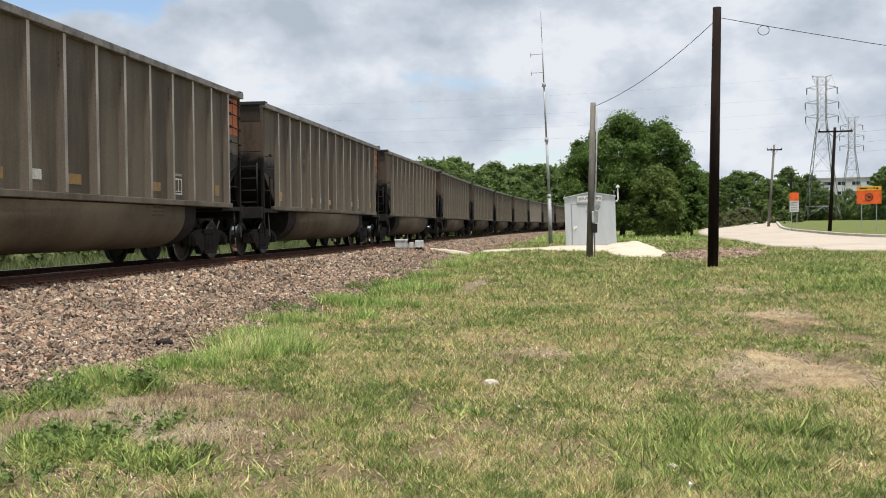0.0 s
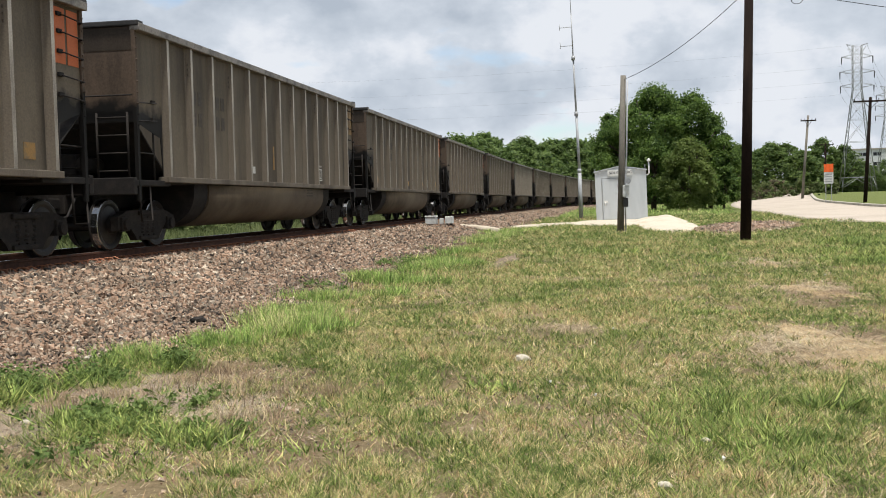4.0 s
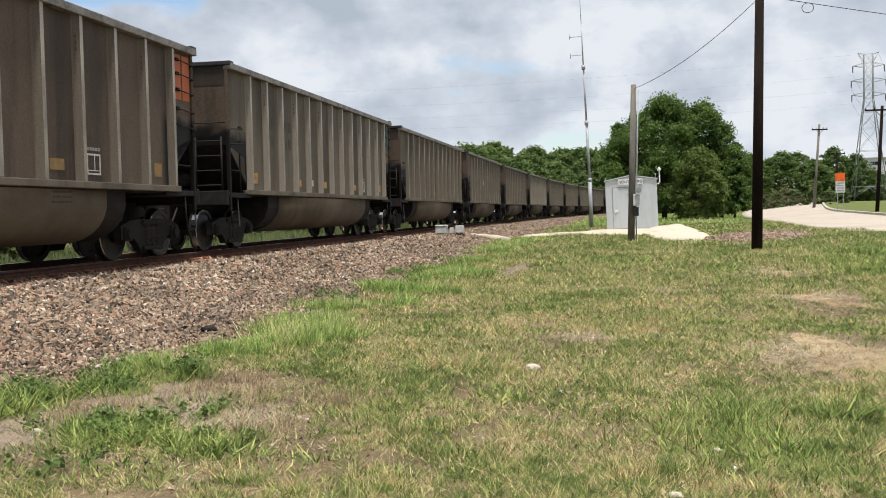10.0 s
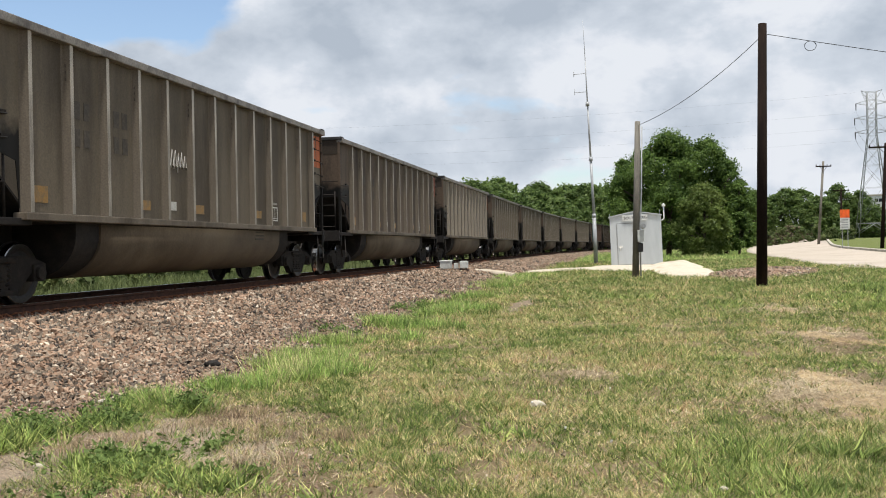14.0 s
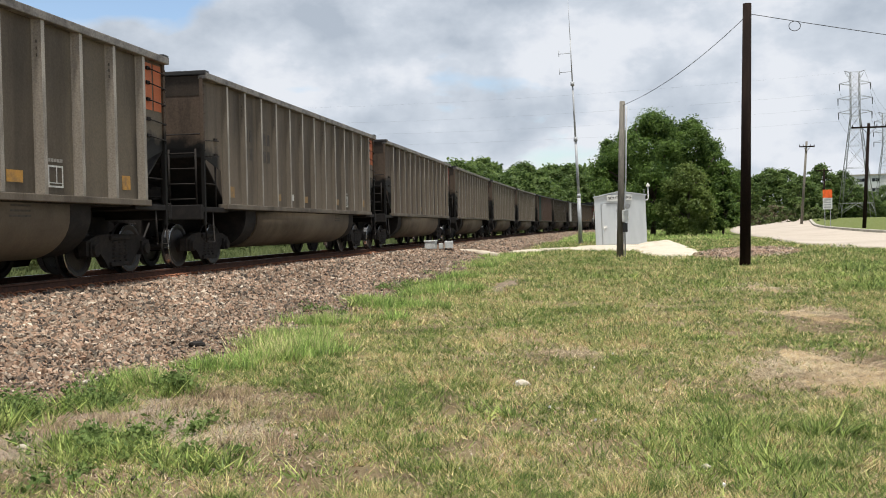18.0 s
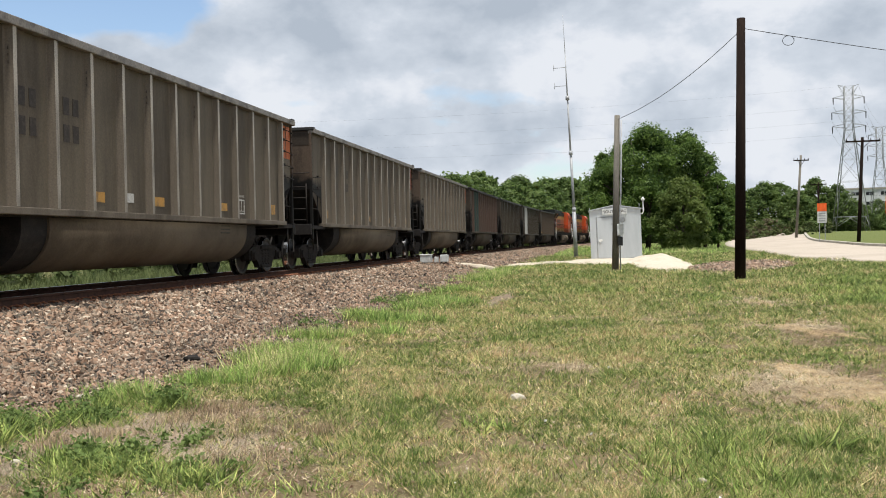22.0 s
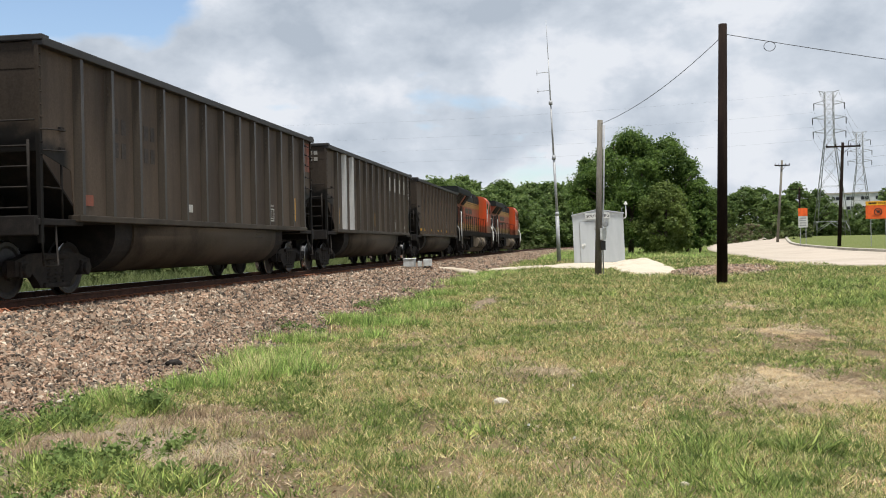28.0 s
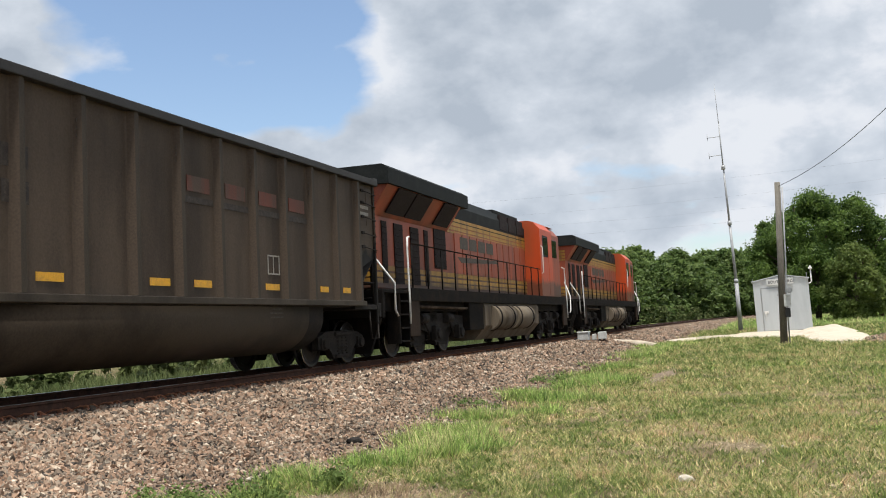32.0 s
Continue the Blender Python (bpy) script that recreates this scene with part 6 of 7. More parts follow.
def line_pole(az, d, top_el, arm, label, lean=0.0, drop=0.35, wood=None):
    x, y = polar(az, d)
    b = at(x, y, -0.3)
    top = EYE + d * math.tan(radians(top_el))
    p = empty("line_pole", label, "pole")
    p.location = b
    h = top - b.z
    bm = B()
    tube(bm, (0, 0, 0), (lean * h, 0, h), 0.17, 12, 0.12)
    part("shaft", bm, wood or M_POLE, p)
    bm = B()
    box(bm, lean * h - arm, lean * h + arm, -0.16, -0.05, h - drop - 0.07, h - drop + 0.07, 0.01)
    for s2 in (-1, 1):
        pipe(bm, [(lean * h + s2 * arm * 0.45, -0.1, h - drop), (lean * (h - 0.8), -0.14, h - drop - 0.62)], 0.025, 5)
    part("crossarm", bm, M_POLE, p)
    for k in (-0.94, -0.45, 0.45, 0.94):
        bm = B()
        tube(bm, (lean * h + k * arm, -0.1, h - drop + 0.06), (lean * h + k * arm, -0.1, h - drop + 0.24), 0.045, 8, 0.03)
        part("insulator", bm, M_TRUCK, p)
    return p


line_pole(13.60, 90, 5.19, 1.40, "dark wooden line pole with a crossarm by the kerb", 0.05)
line_pole(10.42, 120, 4.38, 0.85, "grey wooden line pole with a short crossarm before the trees", 0.07, 0.60, M_POLE2)
line_pole(11.62, 165, 2.86, 1.2, "distant wooden line pole with a crossarm")


def tower(az, d, top_el, label):
    """Lattice transmission tower: four battered legs, a straight cage on top, four pairs of arms."""
    x, y = polar(az, d)
    b = at(x, y)
    H = EYE + d * math.tan(radians(top_el)) - b.z
    tw = empty("transmission_tower", label, "power pylon")
    tw.matrix_basis = pose(b.x, b.y, b.z, 0, 0, -az + 8)
    wb, ww = 0.108 * H, 0.028 * H
    zw = 0.69 * H

    def half(z):
        return wb + (ww - wb) * min(1, z / zw)
    for sx in (-1, 1):
        for sy in (-1, 1):
            bm = B()
            pipe(bm, [(sx * wb, sy * wb, 0), (sx * ww, sy * ww, zw), (sx * ww, sy * ww, H * 0.985)], 0.11, 5)
            part("leg", bm, M_LATT, tw)
    levels = [0.10, 0.34, 0.49, 0.60, 0.69, 0.75, 0.81, 0.87, 0.93, 0.985]
    for z0, z1 in zip(levels[:-1], levels[1:]):
        a, c = half(z0 * H), half(z1 * H)
        za, zc = z0 * H, z1 * H
        for i in range(4):
            co = [(1, 1), (1, -1), (-1, -1), (-1, 1)]
            p, q = co[i], co[(i + 1) % 4]
            for u, v in (((p[0] * a, p[1] * a, za), (q[0] * c, q[1] * c, zc)), ((q[0] * a, q[1] * a, za), (p[0] * c, p[1] * c, zc)), ((p[0] * c, p[1] * c, zc), (q[0] * c, q[1] * c, zc))):
                bm = B()
                pipe(bm, [u, v], 0.05, 4)
                part("brace", bm, M_LATT, tw)
    # open foot: a ring of girts with knee braces down to the legs
    a, c, zg = wb, half(0.10 * H), 0.10 * H
    for u in (-1, 1):
        for p, q in (((-1, u), (1, u)), ((u, -1), (u, 1))):
            bm = B()
            pipe(bm, [(p[0] * c, p[1] * c, zg), (q[0] * c, q[1] * c, zg)], 0.10, 4)
            part("girt", bm, M_LATT, tw)
            for e in (p, q):
                bm = B()
                pipe(bm, [((p[0] + q[0]) * c / 2, (p[1] + q[1]) * c / 2, zg), (e[0] * half(0.03 * H), e[1] * half(0.03 * H), 0.03 * H)], 0.08, 4)
                part("knee_brace", bm, M_LATT, tw)
    for zz, L in ((0.705, 0.105), (0.80, 0.108), (0.90, 0.098), (0.985, 0.066)):
        for sx in (-1, 1):
            bm = B()
            z, L2 = zz * H, L * H
            for sy in (-1, 1):
                pipe(bm, [(sx * ww, sy * ww, z), (sx * L2, 0, z + 0.012 * H)], 0.06, 4)
                pipe(bm, [(sx * ww, sy * ww, z + 0.028 * H if zz < 0.95 else z - 0.05 * H), (sx * L2, 0, z + 0.012 * H)], 0.05, 4)
            arm = part("crossarm", bm, M_LATT, tw)
            if zz < 0.95:
                bm = B()
                tube(bm, (sx * L2, 0, z + 0.012 * H), (sx * L2, 0, z - 0.035 * H), 0.16, 7, 0.10)
                part("insulator", bm, M_BLACKP, arm)
    return Vector((b.x, b.y, b.z)), H


tw1, h1 = tower(13.22, 285, 8.05, "grey steel lattice transmission tower beyond the road")
tw2, h2 = tower(14.72, 395, 5.75, "farther grey steel lattice transmission tower")
for i, zz in enumerate((0.66, 0.75, 0.85, 0.985)):
    for sx in (-1, 1):
        L = (0.105, 0.108, 0.098, 0.066)[i] * h1
        wire("power_line", (tw1.x + sx * L, tw1.y, tw1.z + zz * h1), (tw2.x + sx * L, tw2.y, tw2.z + zz * h2), 3.0, 0.02, "thin power line between two towers", 10)
    wire("power_line", (tw1.x - 4, tw1.y, tw1.z + zz * h1), (-340, 330, 28 + 34 * zz), 9.0, 0.008, "thin power line crossing the sky", 24)
    wire("power_line", (tw2.x + 4, tw2.y, tw2.z + zz * h2), (330, 400, 50 + 40 * zz), 8.0, 0.02, "thin power line beyond the tower", 12)


def sign(az, d, w, h, z0, face, label, extra):
    x, y = polar(az, d)
    b = at(x, y, -0.05)
    s = empty("road_sign", label, "sign")
    s.matrix_basis = pose(b.x, b.y, b.z, 0, 0, -az)
    for px in (-w * 0.3, w * 0.3):
        bm = B()
        box(bm, px - 0.03, px + 0.03, -0.02, 0.04, 0, z0 + h * 0.9)
        part("post", bm, M_GALV, s)
    bm = B()
    box(bm, -w / 2, w / 2, -0.06, -0.025, z0, z0 + h, 0.01)
    part("board", bm, face, s)
    for nm, (x0, x1, za, zb), k in extra:
        bm = B()
        box(bm, x0, x1, -0.072, -0.061, z0 + za, z0 + zb)
        part(nm, bm, k, s)
    return s


sign(11.78, 95, 0.80, 1.78, 1.8, M_SIGN_W, "road works sign, orange above and white below",
     [("orange_panel", (-0.40, 0.40, 1.05, 1.78), M_SIGN_O)] + [("text_bar", (-0.28, 0.28, 0.15 + i * 0.22, 0.25 + i * 0.22), M_GALV) for i in range(4)])
s2 = sign(15.58, 85, 1.82, 1.40, 2.25, M_SIGN_O, "orange road works sign with a yellow top strip",
          [("yellow_strip", (-0.91, 0.91, 1.08, 1.40), M_SIGN_Y), ("text_bar", (-0.7, -0.1, 1.17, 1.31), M_BLACKP), ("text_bar", (0.0, 0.7, 1.17, 1.31), M_BLACKP)])
bm = B()
for i in range(20):
    a0, a1 = 2 * math.pi * i / 20, 2 * math.pi * (i + 1) / 20
    pipe(bm, [(0.28 * math.cos(a0), -0.075, 2.25 + 0.56 + 0.28 * math.sin(a0)), (0.28 * math.cos(a1), -0.075, 2.25 + 0.56 + 0.28 * math.sin(a1))], 0.025, 5)
pipe(bm, [(-0.2, -0.075, 2.25 + 0.76), (0.2, -0.075, 2.25 + 0.36)], 0.025, 5)
box(bm, -0.10, 0.12, -0.078, -0.064, 2.73, 2.90)
part("ring_symbol", bm, M_BLACKP, s2, "black barred circle")

# flat white building far beyond the towers
bx, by = polar(15.6, 480)
bl = empty("far_building", "long white flat-roofed building beyond the towers", "building")
bb = at(bx, by)
bl.matrix_basis = pose(bb.x, bb.y, bb.z, 0, 0, -14)
bm = B()
box(bm, -27.5, 30, 0, 20, 0, 19.3)
part("wall", bm, M_BLDG, bl)
bm = B()
box(bm, -27.8, 30.3, -0.3, 20.3, 19.3, 20.0)
part("roof", bm, M_CURB, bl)
for i in range(9):
    for z in (12.2, 16.6):
        for k in (0, 1.7):
            bm = B()
            box(bm, -25.5 + i * 6.1 + k, -24.0 + i * 6.1 + k, -0.06, 0.1, z, z + 1.5)
            part("window", bm, M_GLASS, bl)

# ---- trees and bushes ----


def leaves(centres, radii, n, size, seed, flat=0.8):
    """Arrays of n small leaf faces spread over clumps."""
    r = np.random.RandomState(seed)
    c = np.asarray(centres)
    w = np.asarray(radii) ** 2
    k = r.choice(len(c), n, p=w / w.sum())
    d = r.normal(size=(n, 3))
    d /= np.linalg.norm(d, axis=1)[:, None]
    rad = np.asarray(radii)[k] * np.minimum(1.5 + 0.3 * r.rand(n), 0.25 + 0.72 * np.abs(r.normal(size=n)))
    p = c[k] + d * rad[:, None] * np.array([1, 1, flat])
    nrm = d + 0.9 * r.normal(size=(n, 3)) + np.array([0, 0, 0.5])
    nrm /= np.linalg.norm(nrm, axis=1)[:, None]
    t = np.cross(nrm, r.normal(size=(n, 3)))
    t /= np.linalg.norm(t, axis=1)[:, None]
    b = np.cross(nrm, t)
    s = size * (0.6 + 0.8 * r.rand(n))[:, None]
    V = np.stack([p - t * s, p - b * s * 0.55, p + t * s, p + b * s * 0.55], 1).reshape(-1, 3)
    F = np.arange(4 * n).reshape(n, 4)
    return V, F


def clumps(h, w, n, seed, low=0.12, sprays=0.5, lump=1.0):
    """Clump centres in an uneven crown of height h and half width w, with small sprays round the rim."""
    r = random.Random(seed)
    c, rr = [], []
    total = int(n * (1 + sprays))
    while len(c) < total:
        z = low + (1 - low) * r.random()
        prof = math.sin(math.pi * min(1, (z * 0.86 + 0.14))) ** 0.6
        a = r.random() * 2 * math.pi
        rim = 0.85 + 0.45 * lump * noise.noise(Vector((math.cos(a) * 1.5, math.sin(a) * 1.5, seed + z * 2.6)))
        if len(c) < n:
            q = w * prof * (0.45 + 0.55 * math.sqrt(r.random())) * rim
            k = w * (0.06 + 0.13 * r.random() ** 2.0) * lump
        else:
            q = w * prof * (0.98 + 0.16 * r.random()) * rim
            k = w * (0.035 + 0.05 * r.random())
        c.append((q * math.cos(a), q * math.sin(a), z * h * 0.93))
        rr.append(k)
    return c, rr


def tree(h, w, n_leaf, size, seed, material, label, n_clump=70, low=0.12, lump=1.0):
    t = empty("tree", label, "tree")
    r = random.Random(seed)
    c, rr = clumps(h, w, n_clump, seed, low, lump=lump)
    V, F = leaves(c, rr, n_leaf, size, seed)
    V[:, 2] = np.maximum(V[:, 2], 0.05)
    cr = np_mesh("crown", V, F, material)
    cr.parent = t
    bm = B()
    tube(bm, (0, 0, -0.3), (0.05 * w, 0, h * 0.3), 0.045 * w + 0.05, 10, 0.03 * w + 0.04)
    for i in range(9):
        q = c[r.randrange(len(c))]
        mid = (q[0] * 0.4, q[1] * 0.4, h * 0.22 + (q[2] - h * 0.22) * 0.55)
        pipe(bm, [(0.05 * w, 0, h * (0.2 + 0.1 * r.random())), mid, q], 0.014 * w + 0.015, 6)
    part("trunk", bm, M_BARK, t)
    return t


# the large clump behind the shed
OAK = "large dark green oak with a broad uneven crown"
LOW = "low dense green tree under the oaks"
for az, d, top, w, sd, n, low, k in ((2.35, 84, 6.52, 4.3, 11, 40000, 0.05, M_LEAF), (4.65, 86, 6.18, 3.0, 12, 26000, 0.05, M_LEAF), (3.2, 86, 6.30, 2.6, 17, 14000, 0.3, M_LEAF), (5.55, 86, 5.15, 2.3, 18, 17000, 0.12, M_LEAF), (0.85, 86, 5.75, 2.4, 13, 17000, 0.05, M_LEAF), (-0.15, 87, 5.35, 1.45, 16, 8000, 0.5, M_LEAF), (6.25, 84, 3.55, 1.45, 14, 13000, 0.10, M_LEAF), (4.3, 79, 3.45, 2.2, 15, 17000, 0.02, M_LEAF3)):
    x, y = polar(az, d)
    b = at(x, y)
    t = tree(EYE + d * math.tan(radians(top)) - b.z, w, int(n * 1.55), 0.105, sd, k, OAK if top > 4.5 else LOW, 160, low, 1.3)
    t.location = b

# woods: four kinds, set again and again along the line and behind the road
kinds = []
for i, (h, w) in enumerate(((10.5, 4.2), (11.5, 4.8), (9.0, 3.9), (12.0, 4.0))):
    k = tree(h, w, 7000, 0.27, 30 + i, M_LEAF2, "leafy green tree in the woods along the line", 210, 0.03)
    tagged(k, group="woods along the line")
    kinds.append(k)
wood = random.Random(9)


def skyline(x, y):
    """Size of a tree here, as the woods' top sinks slowly to the right."""
    az = math.degrees(math.atan2(x, y))
    el = 3.92 - 0.085 * (min(max(az, -11), 0) + 8.5)
    return (EYE + math.hypot(x, y) * math.tan(radians(el)) - land1(x, y)) / 10.8


spots = []
for s in np.arange(112, 330, 6.5):
    x, y, th = line(s, -10.5 - 3.5 * wood.random())
    spots.append((x, y, skyline(x, y) * (0.86 + 0.14 * wood.random())))
for s in np.arange(100, 300, 9.0):
    x, y, th = line(s, -19 - 5 * wood.random())
    spots.append((x, y, skyline(x, y) * (0.88 + 0.16 * wood.random())))
for s in np.arange(170, 330, 10.0):
    x, y, th = line(s, 9.5 + 4 * wood.random())
    spots.append((x, y, skyline(x, y) * (0.85 + 0.14 * wood.random())))
for az in np.arange(6.2, 11.1, 0.85):
    d = 168 + 18 * wood.random()
    x, y = polar(az, d)
    spots.append((x, y, 0.78 + 0.14 * wood.random()))
for az in np.arange(10.9, 12.9, 0.55):
    x, y = polar(az, 310 + 20 * wood.random())
    spots.append((x, y, (1.42 if az < 11.7 else 1.14) + 0.12 * wood.random()))
for az in np.arange(12.5, 22, 0.7):
    x, y = polar(az, 425 + 20 * wood.random())
    spots.append((x, y, 1.17 + 0.42 * wood.random() ** 2 + 0.5 * ss(15.6, 16.6, az)))
for az in np.arange(11.6, 21, 0.62):
    x, y = polar(az, 318 + 16 * wood.random())
    spots.append((x, y, 0.48 + 0.22 * wood.random()))
x, y = polar(16.75, 150)
spots.append((x, y, 0.88))
for i, (x, y, k) in enumerate(spots):
    b = at(x, y)
    m = pose(b.x, b.y, b.z, 0, 0, 360 * wood.random())
    if i < 4:
        t = kinds[i]
        t.matrix_basis = m
    else:
        t = copy_thing(kinds[wood.randrange(4)], m)
    t.scale = (k * (1.1 + 0.4 * wood.random()), k * 1.2, k)

# bushes along the far side of the track and under the trees
bush_kinds = []
for i in range(3):
    c, rr = clumps(1.5, 1.25, 16, 60 + i, 0.0)
    V, F = leaves(c, rr, 1500, 0.10, 60 + i)
    V[:, 2] = np.maximum(V[:, 2], 0.0)
    bush_kinds.append(tagged(np_mesh("bush", V, F, M_BUSH), "low green bush beside the track", "bush", "bushes along the track"))
bspots = []
for y in np.arange(7, 74, 1.25):
    bspots.append((TRACK_X - 7.0 - 4.0 * wood.random(), y + wood.random(), 0.75 + 0.75 * wood.random()))
for s in np.arange(80, 180, 5.5):
    x, y, th = line(s, -6.8 - 1.5 * wood.random())
    bspots.append((x, y, 1.1 + 0.6 * wood.random()))
for az in np.arange(6.6, 12.4, 0.75):
    x, y = polar(az, 135 + 12 * wood.random())
    bspots.append((x, y, 1.2 + 0.7 * wood.random()))
for i, (x, y, k) in enumerate(bspots):
    m = pose(x, y, land1(x, y) - 0.05, 0, 0, 360 * wood.random())
    if i < 3:
        o = bush_kinds[i]
        o.matrix_basis = m
    else:
        o = copy_thing(bush_kinds[wood.randrange(3)], m)
    o.scale = (k, k, k)

# brown scrub where the road bends away
for az, d, k in ((8.6, 150, 1.5), (9.15, 153, 1.8), (9.7, 148, 1.2), (7.9, 140, 1.0)):
    x, y = polar(az, d)
    o = copy_thing(bush_kinds[1], pose(x, y, land1(x, y) - 0.05, 0, 0, az * 50))
    o.data = o.data.copy()
    o.data.materials[0] = M_SCRUB
    o.scale = (k, k, k)
    tagged(o, "brownish half-dry scrub at the road bend", "bush", "scrub at the bend")

# ---- grass ----


def patchy(x, y, size, seed):
    """Smooth random values from 0 to 1 over the plan, of the given size in metres."""
    g = np.random.RandomState(seed).rand(128, 128)
    u, v = np.asarray(x) / size + 300, np.asarray(y) / size + 300
    i, j = np.floor(u).astype(int), np.floor(v).astype(int)
    a, b = u - i, v - j
    a, b = a * a * (3 - 2 * a), b * b * (3 - 2 * b)
    i, j, i2, j2 = i % 128, j % 128, (i + 1) % 128, (j + 1) % 128
    return (g[i, j] * (1 - a) + g[i2, j] * a) * (1 - b) + (g[i, j2] * (1 - a) + g[i2, j2] * a) * b


def blades(xy, height, width, seed, lean=0.5, drift=(0.0, 0.0), rise=-0.008):
    """Blades of grass at the given places: one slender pointed face each."""
    r = np.random.RandomState(seed)
    x, y = xy
    n = len(x)
    z = land(x, y) + rise
    a = r.rand(n) * 2 * np.pi
    h = height * (0.45 + 0.9 * r.rand(n))
    w = width * (0.6 + 0.8 * r.rand(n))
    lx, ly = lean * h * r.normal(size=n) + drift[0] * h, lean * h * r.normal(size=n) + drift[1] * h
    cx, cy = np.cos(a) * w, np.sin(a) * w
    p0 = np.stack([x - cx, y - cy, z], -1)
    p1 = np.stack([x + cx, y + cy, z], -1)
    p2 = np.stack([x + lx, y + ly, z + h], -1)
    return np.stack([p0, p1, p2], 1).reshape(-1, 3), np.arange(3 * n).reshape(n, 3)


def tufts(x, y, k, spread, height, width, seed, lean=0.35, open_=0.8):
    """k blades round each place, leaning outwards."""
    r = np.random.RandomState(seed)
    n = len(x)
    one = np.ones(n)
    X, Y = np.repeat(x, k), np.repeat(y, k)
    sp = np.repeat(spread * one, k)
    dx, dy = r.normal(size=n * k), r.normal(size=n * k)
    hh = np.repeat(height * one * (0.55 + 0.9 * r.rand(n)), k)
    return blades((X + dx * sp, Y + dy * sp), hh, np.repeat(width * one, k), seed + 1, lean, (dx * 0.35 * open_, dy * 0.35 * open_))


def foot_of_ballast(y):
    return TRACK_X + 5.42 - 0.7 * ss(10, 7.5, y) + 0.4 * ss(38, 60, y) + 0.26 * np.sin(y * 1.3) + 0.2 * np.sin(y * 3.1)


def field(n, y0, y1, seed, power=1.6):
    """Places on the mown ground, thinning out with distance, off the ballast."""
    r = np.random.RandomState(seed)
    u = r.rand(n * 3)
    k = 1 - power
    y = (y0 ** k + u * (y1 ** k - y0 ** k)) ** (1 / k)
    x = -5.4 + r.rand(n * 3) * (y * 0.34 + 6.6)
    ok = x > foot_of_ballast(y) + 0.25 * r.normal(size=len(x))
    bald = np.zeros(len(x))
    for cx, cy, rx, ry in ((2.05, 9.6, 0.62, 1.45), (2.95, 14.7, 0.5, 1.1), (2.95, 20.4, 0.4, 1.2), (-3.75, 7.2, 0.95, 0.9), (-4.35, 6.4, 0.9, 0.7), (-3.3, 8.1, 0.5, 0.4), (-2.6, 6.2, 0.6, 0.6), (-3.2, 5.4, 0.9, 0.7), (-4.7, 7.0, 0.7, 1.0), (-5.0, 8.2, 0.5, 0.6), (-2.4, 22.2, 0.3, 3.0), (-1.9, 5.6, 0.3, 0.3), (-0.6, 11.0, 0.5, 0.4)):
        bald = np.maximum(bald, np.exp(-(((x - cx) / rx) ** 2 + ((y - cy) / ry) ** 2)))
    cover = 0.80 + 0.9 * (patchy(x, y, 1.1, 1) - 0.5) + 1.2 * (patchy(x, y, 0.22, 2) - 0.5) - 1.35 * bald + 0.25 * ss(12, 30, y)
    ok &= r.rand(len(x)) < np.clip(cover, 0.05, 1)
    ok &= ~((y > 44) & (np.abs(x - 0.9) < 2.8) & (y < 57))
    ok &= ~(((x - 2.35) / 1.35) ** 2 + ((y - 43.6) / 8.2) ** 2 < 0.85)
    ok &= ~(((x - 5.4 - 0.25 * (y - 40)) / 1.75) ** 2 + ((y - 40.0) / 6.0) ** 2 < 0.8)
    ok &= ~((y > 42) & (y < 52.5) & (np.abs(x + 3.0 - 0.5 * (y - 48.0)) < 1.5) & (r.rand(len(x)) < 0.9))
    ok &= ~((y > 37) & (y < 47) & (np.abs(x + 6.0 + 0.45 * (y - 42.2)) < 0.35))
    ok &= ~((y > 36) & (x > np.interp(y, (36, 42, 50, 65), (22, 11.2, 9.2, 9.8)) - 0.15))
    return x[ok][:n], y[ok][:n]


x, y = field(36000, 4.3, 64, 3, 1.5)
r = np.random.RandomState(19)
x = np.concatenate([x, -4.0 + 14.0 * r.rand(4200)])
y = np.concatenate([y, -8.0 + 12.4 * r.rand(4200)])
d = np.maximum(y, 4.3)
tall = 0.55 + 0.9 * patchy(x, y, 0.35, 9) ** 1.5 + 0.35 * patchy(x, y, 1.7, 10)
V, F = tufts(x, y, 18, 0.022 + 0.0019 * d, (0.033 + 0.0014 * d) * tall, 0.0020 + 0.00031 * d, 4, 0.75)
tagged(np_mesh("grass", V, F, M_BLADE), "short mown grass, half green and half straw-coloured", "grass", kind="stuff")

# dead stalks and clippings lying flat
x, y = field(60000, 4.3, 24, 13, 1.9)
V, F = blades((x, y), 0.020, 0.0022 + 0.0003 * y, 14, 3.0, rise=0.004)
r = np.random.RandomState(15)
n = 38000
c = r.choice(8, n, p=(0.10, 0.08, 0.06, 0.06, 0.42, 0.14, 0.08, 0.06))
px = np.array([-3.6, -4.3, -3.3, -2.7, 2.05, 2.95, 2.95, -0.6])[c] + np.array([0.55, 0.4, 0.4, 0.4, 0.46, 0.5, 0.42, 0.5])[c] * r.normal(size=n)
py = np.array([7.2, 6.4, 8.0, 6.1, 9.6, 14.7, 20.4, 11.0])[c] + np.array([0.6, 0.5, 0.4, 0.5, 0.85, 0.7, 0.8, 0.4])[c] * r.normal(size=n)
V2, F2 = blades((px, py), 0.022, 0.0030 + 0.0003 * (py - 6), 16, 3.0, rise=0.004)
tagged(np_mesh("straw_litter", np.concatenate([V, V2]), np.arange(len(V) + len(V2)).reshape(-1, 3), M_STRAW), "dead straw and clippings lying on the ground", "straw", kind="stuff")

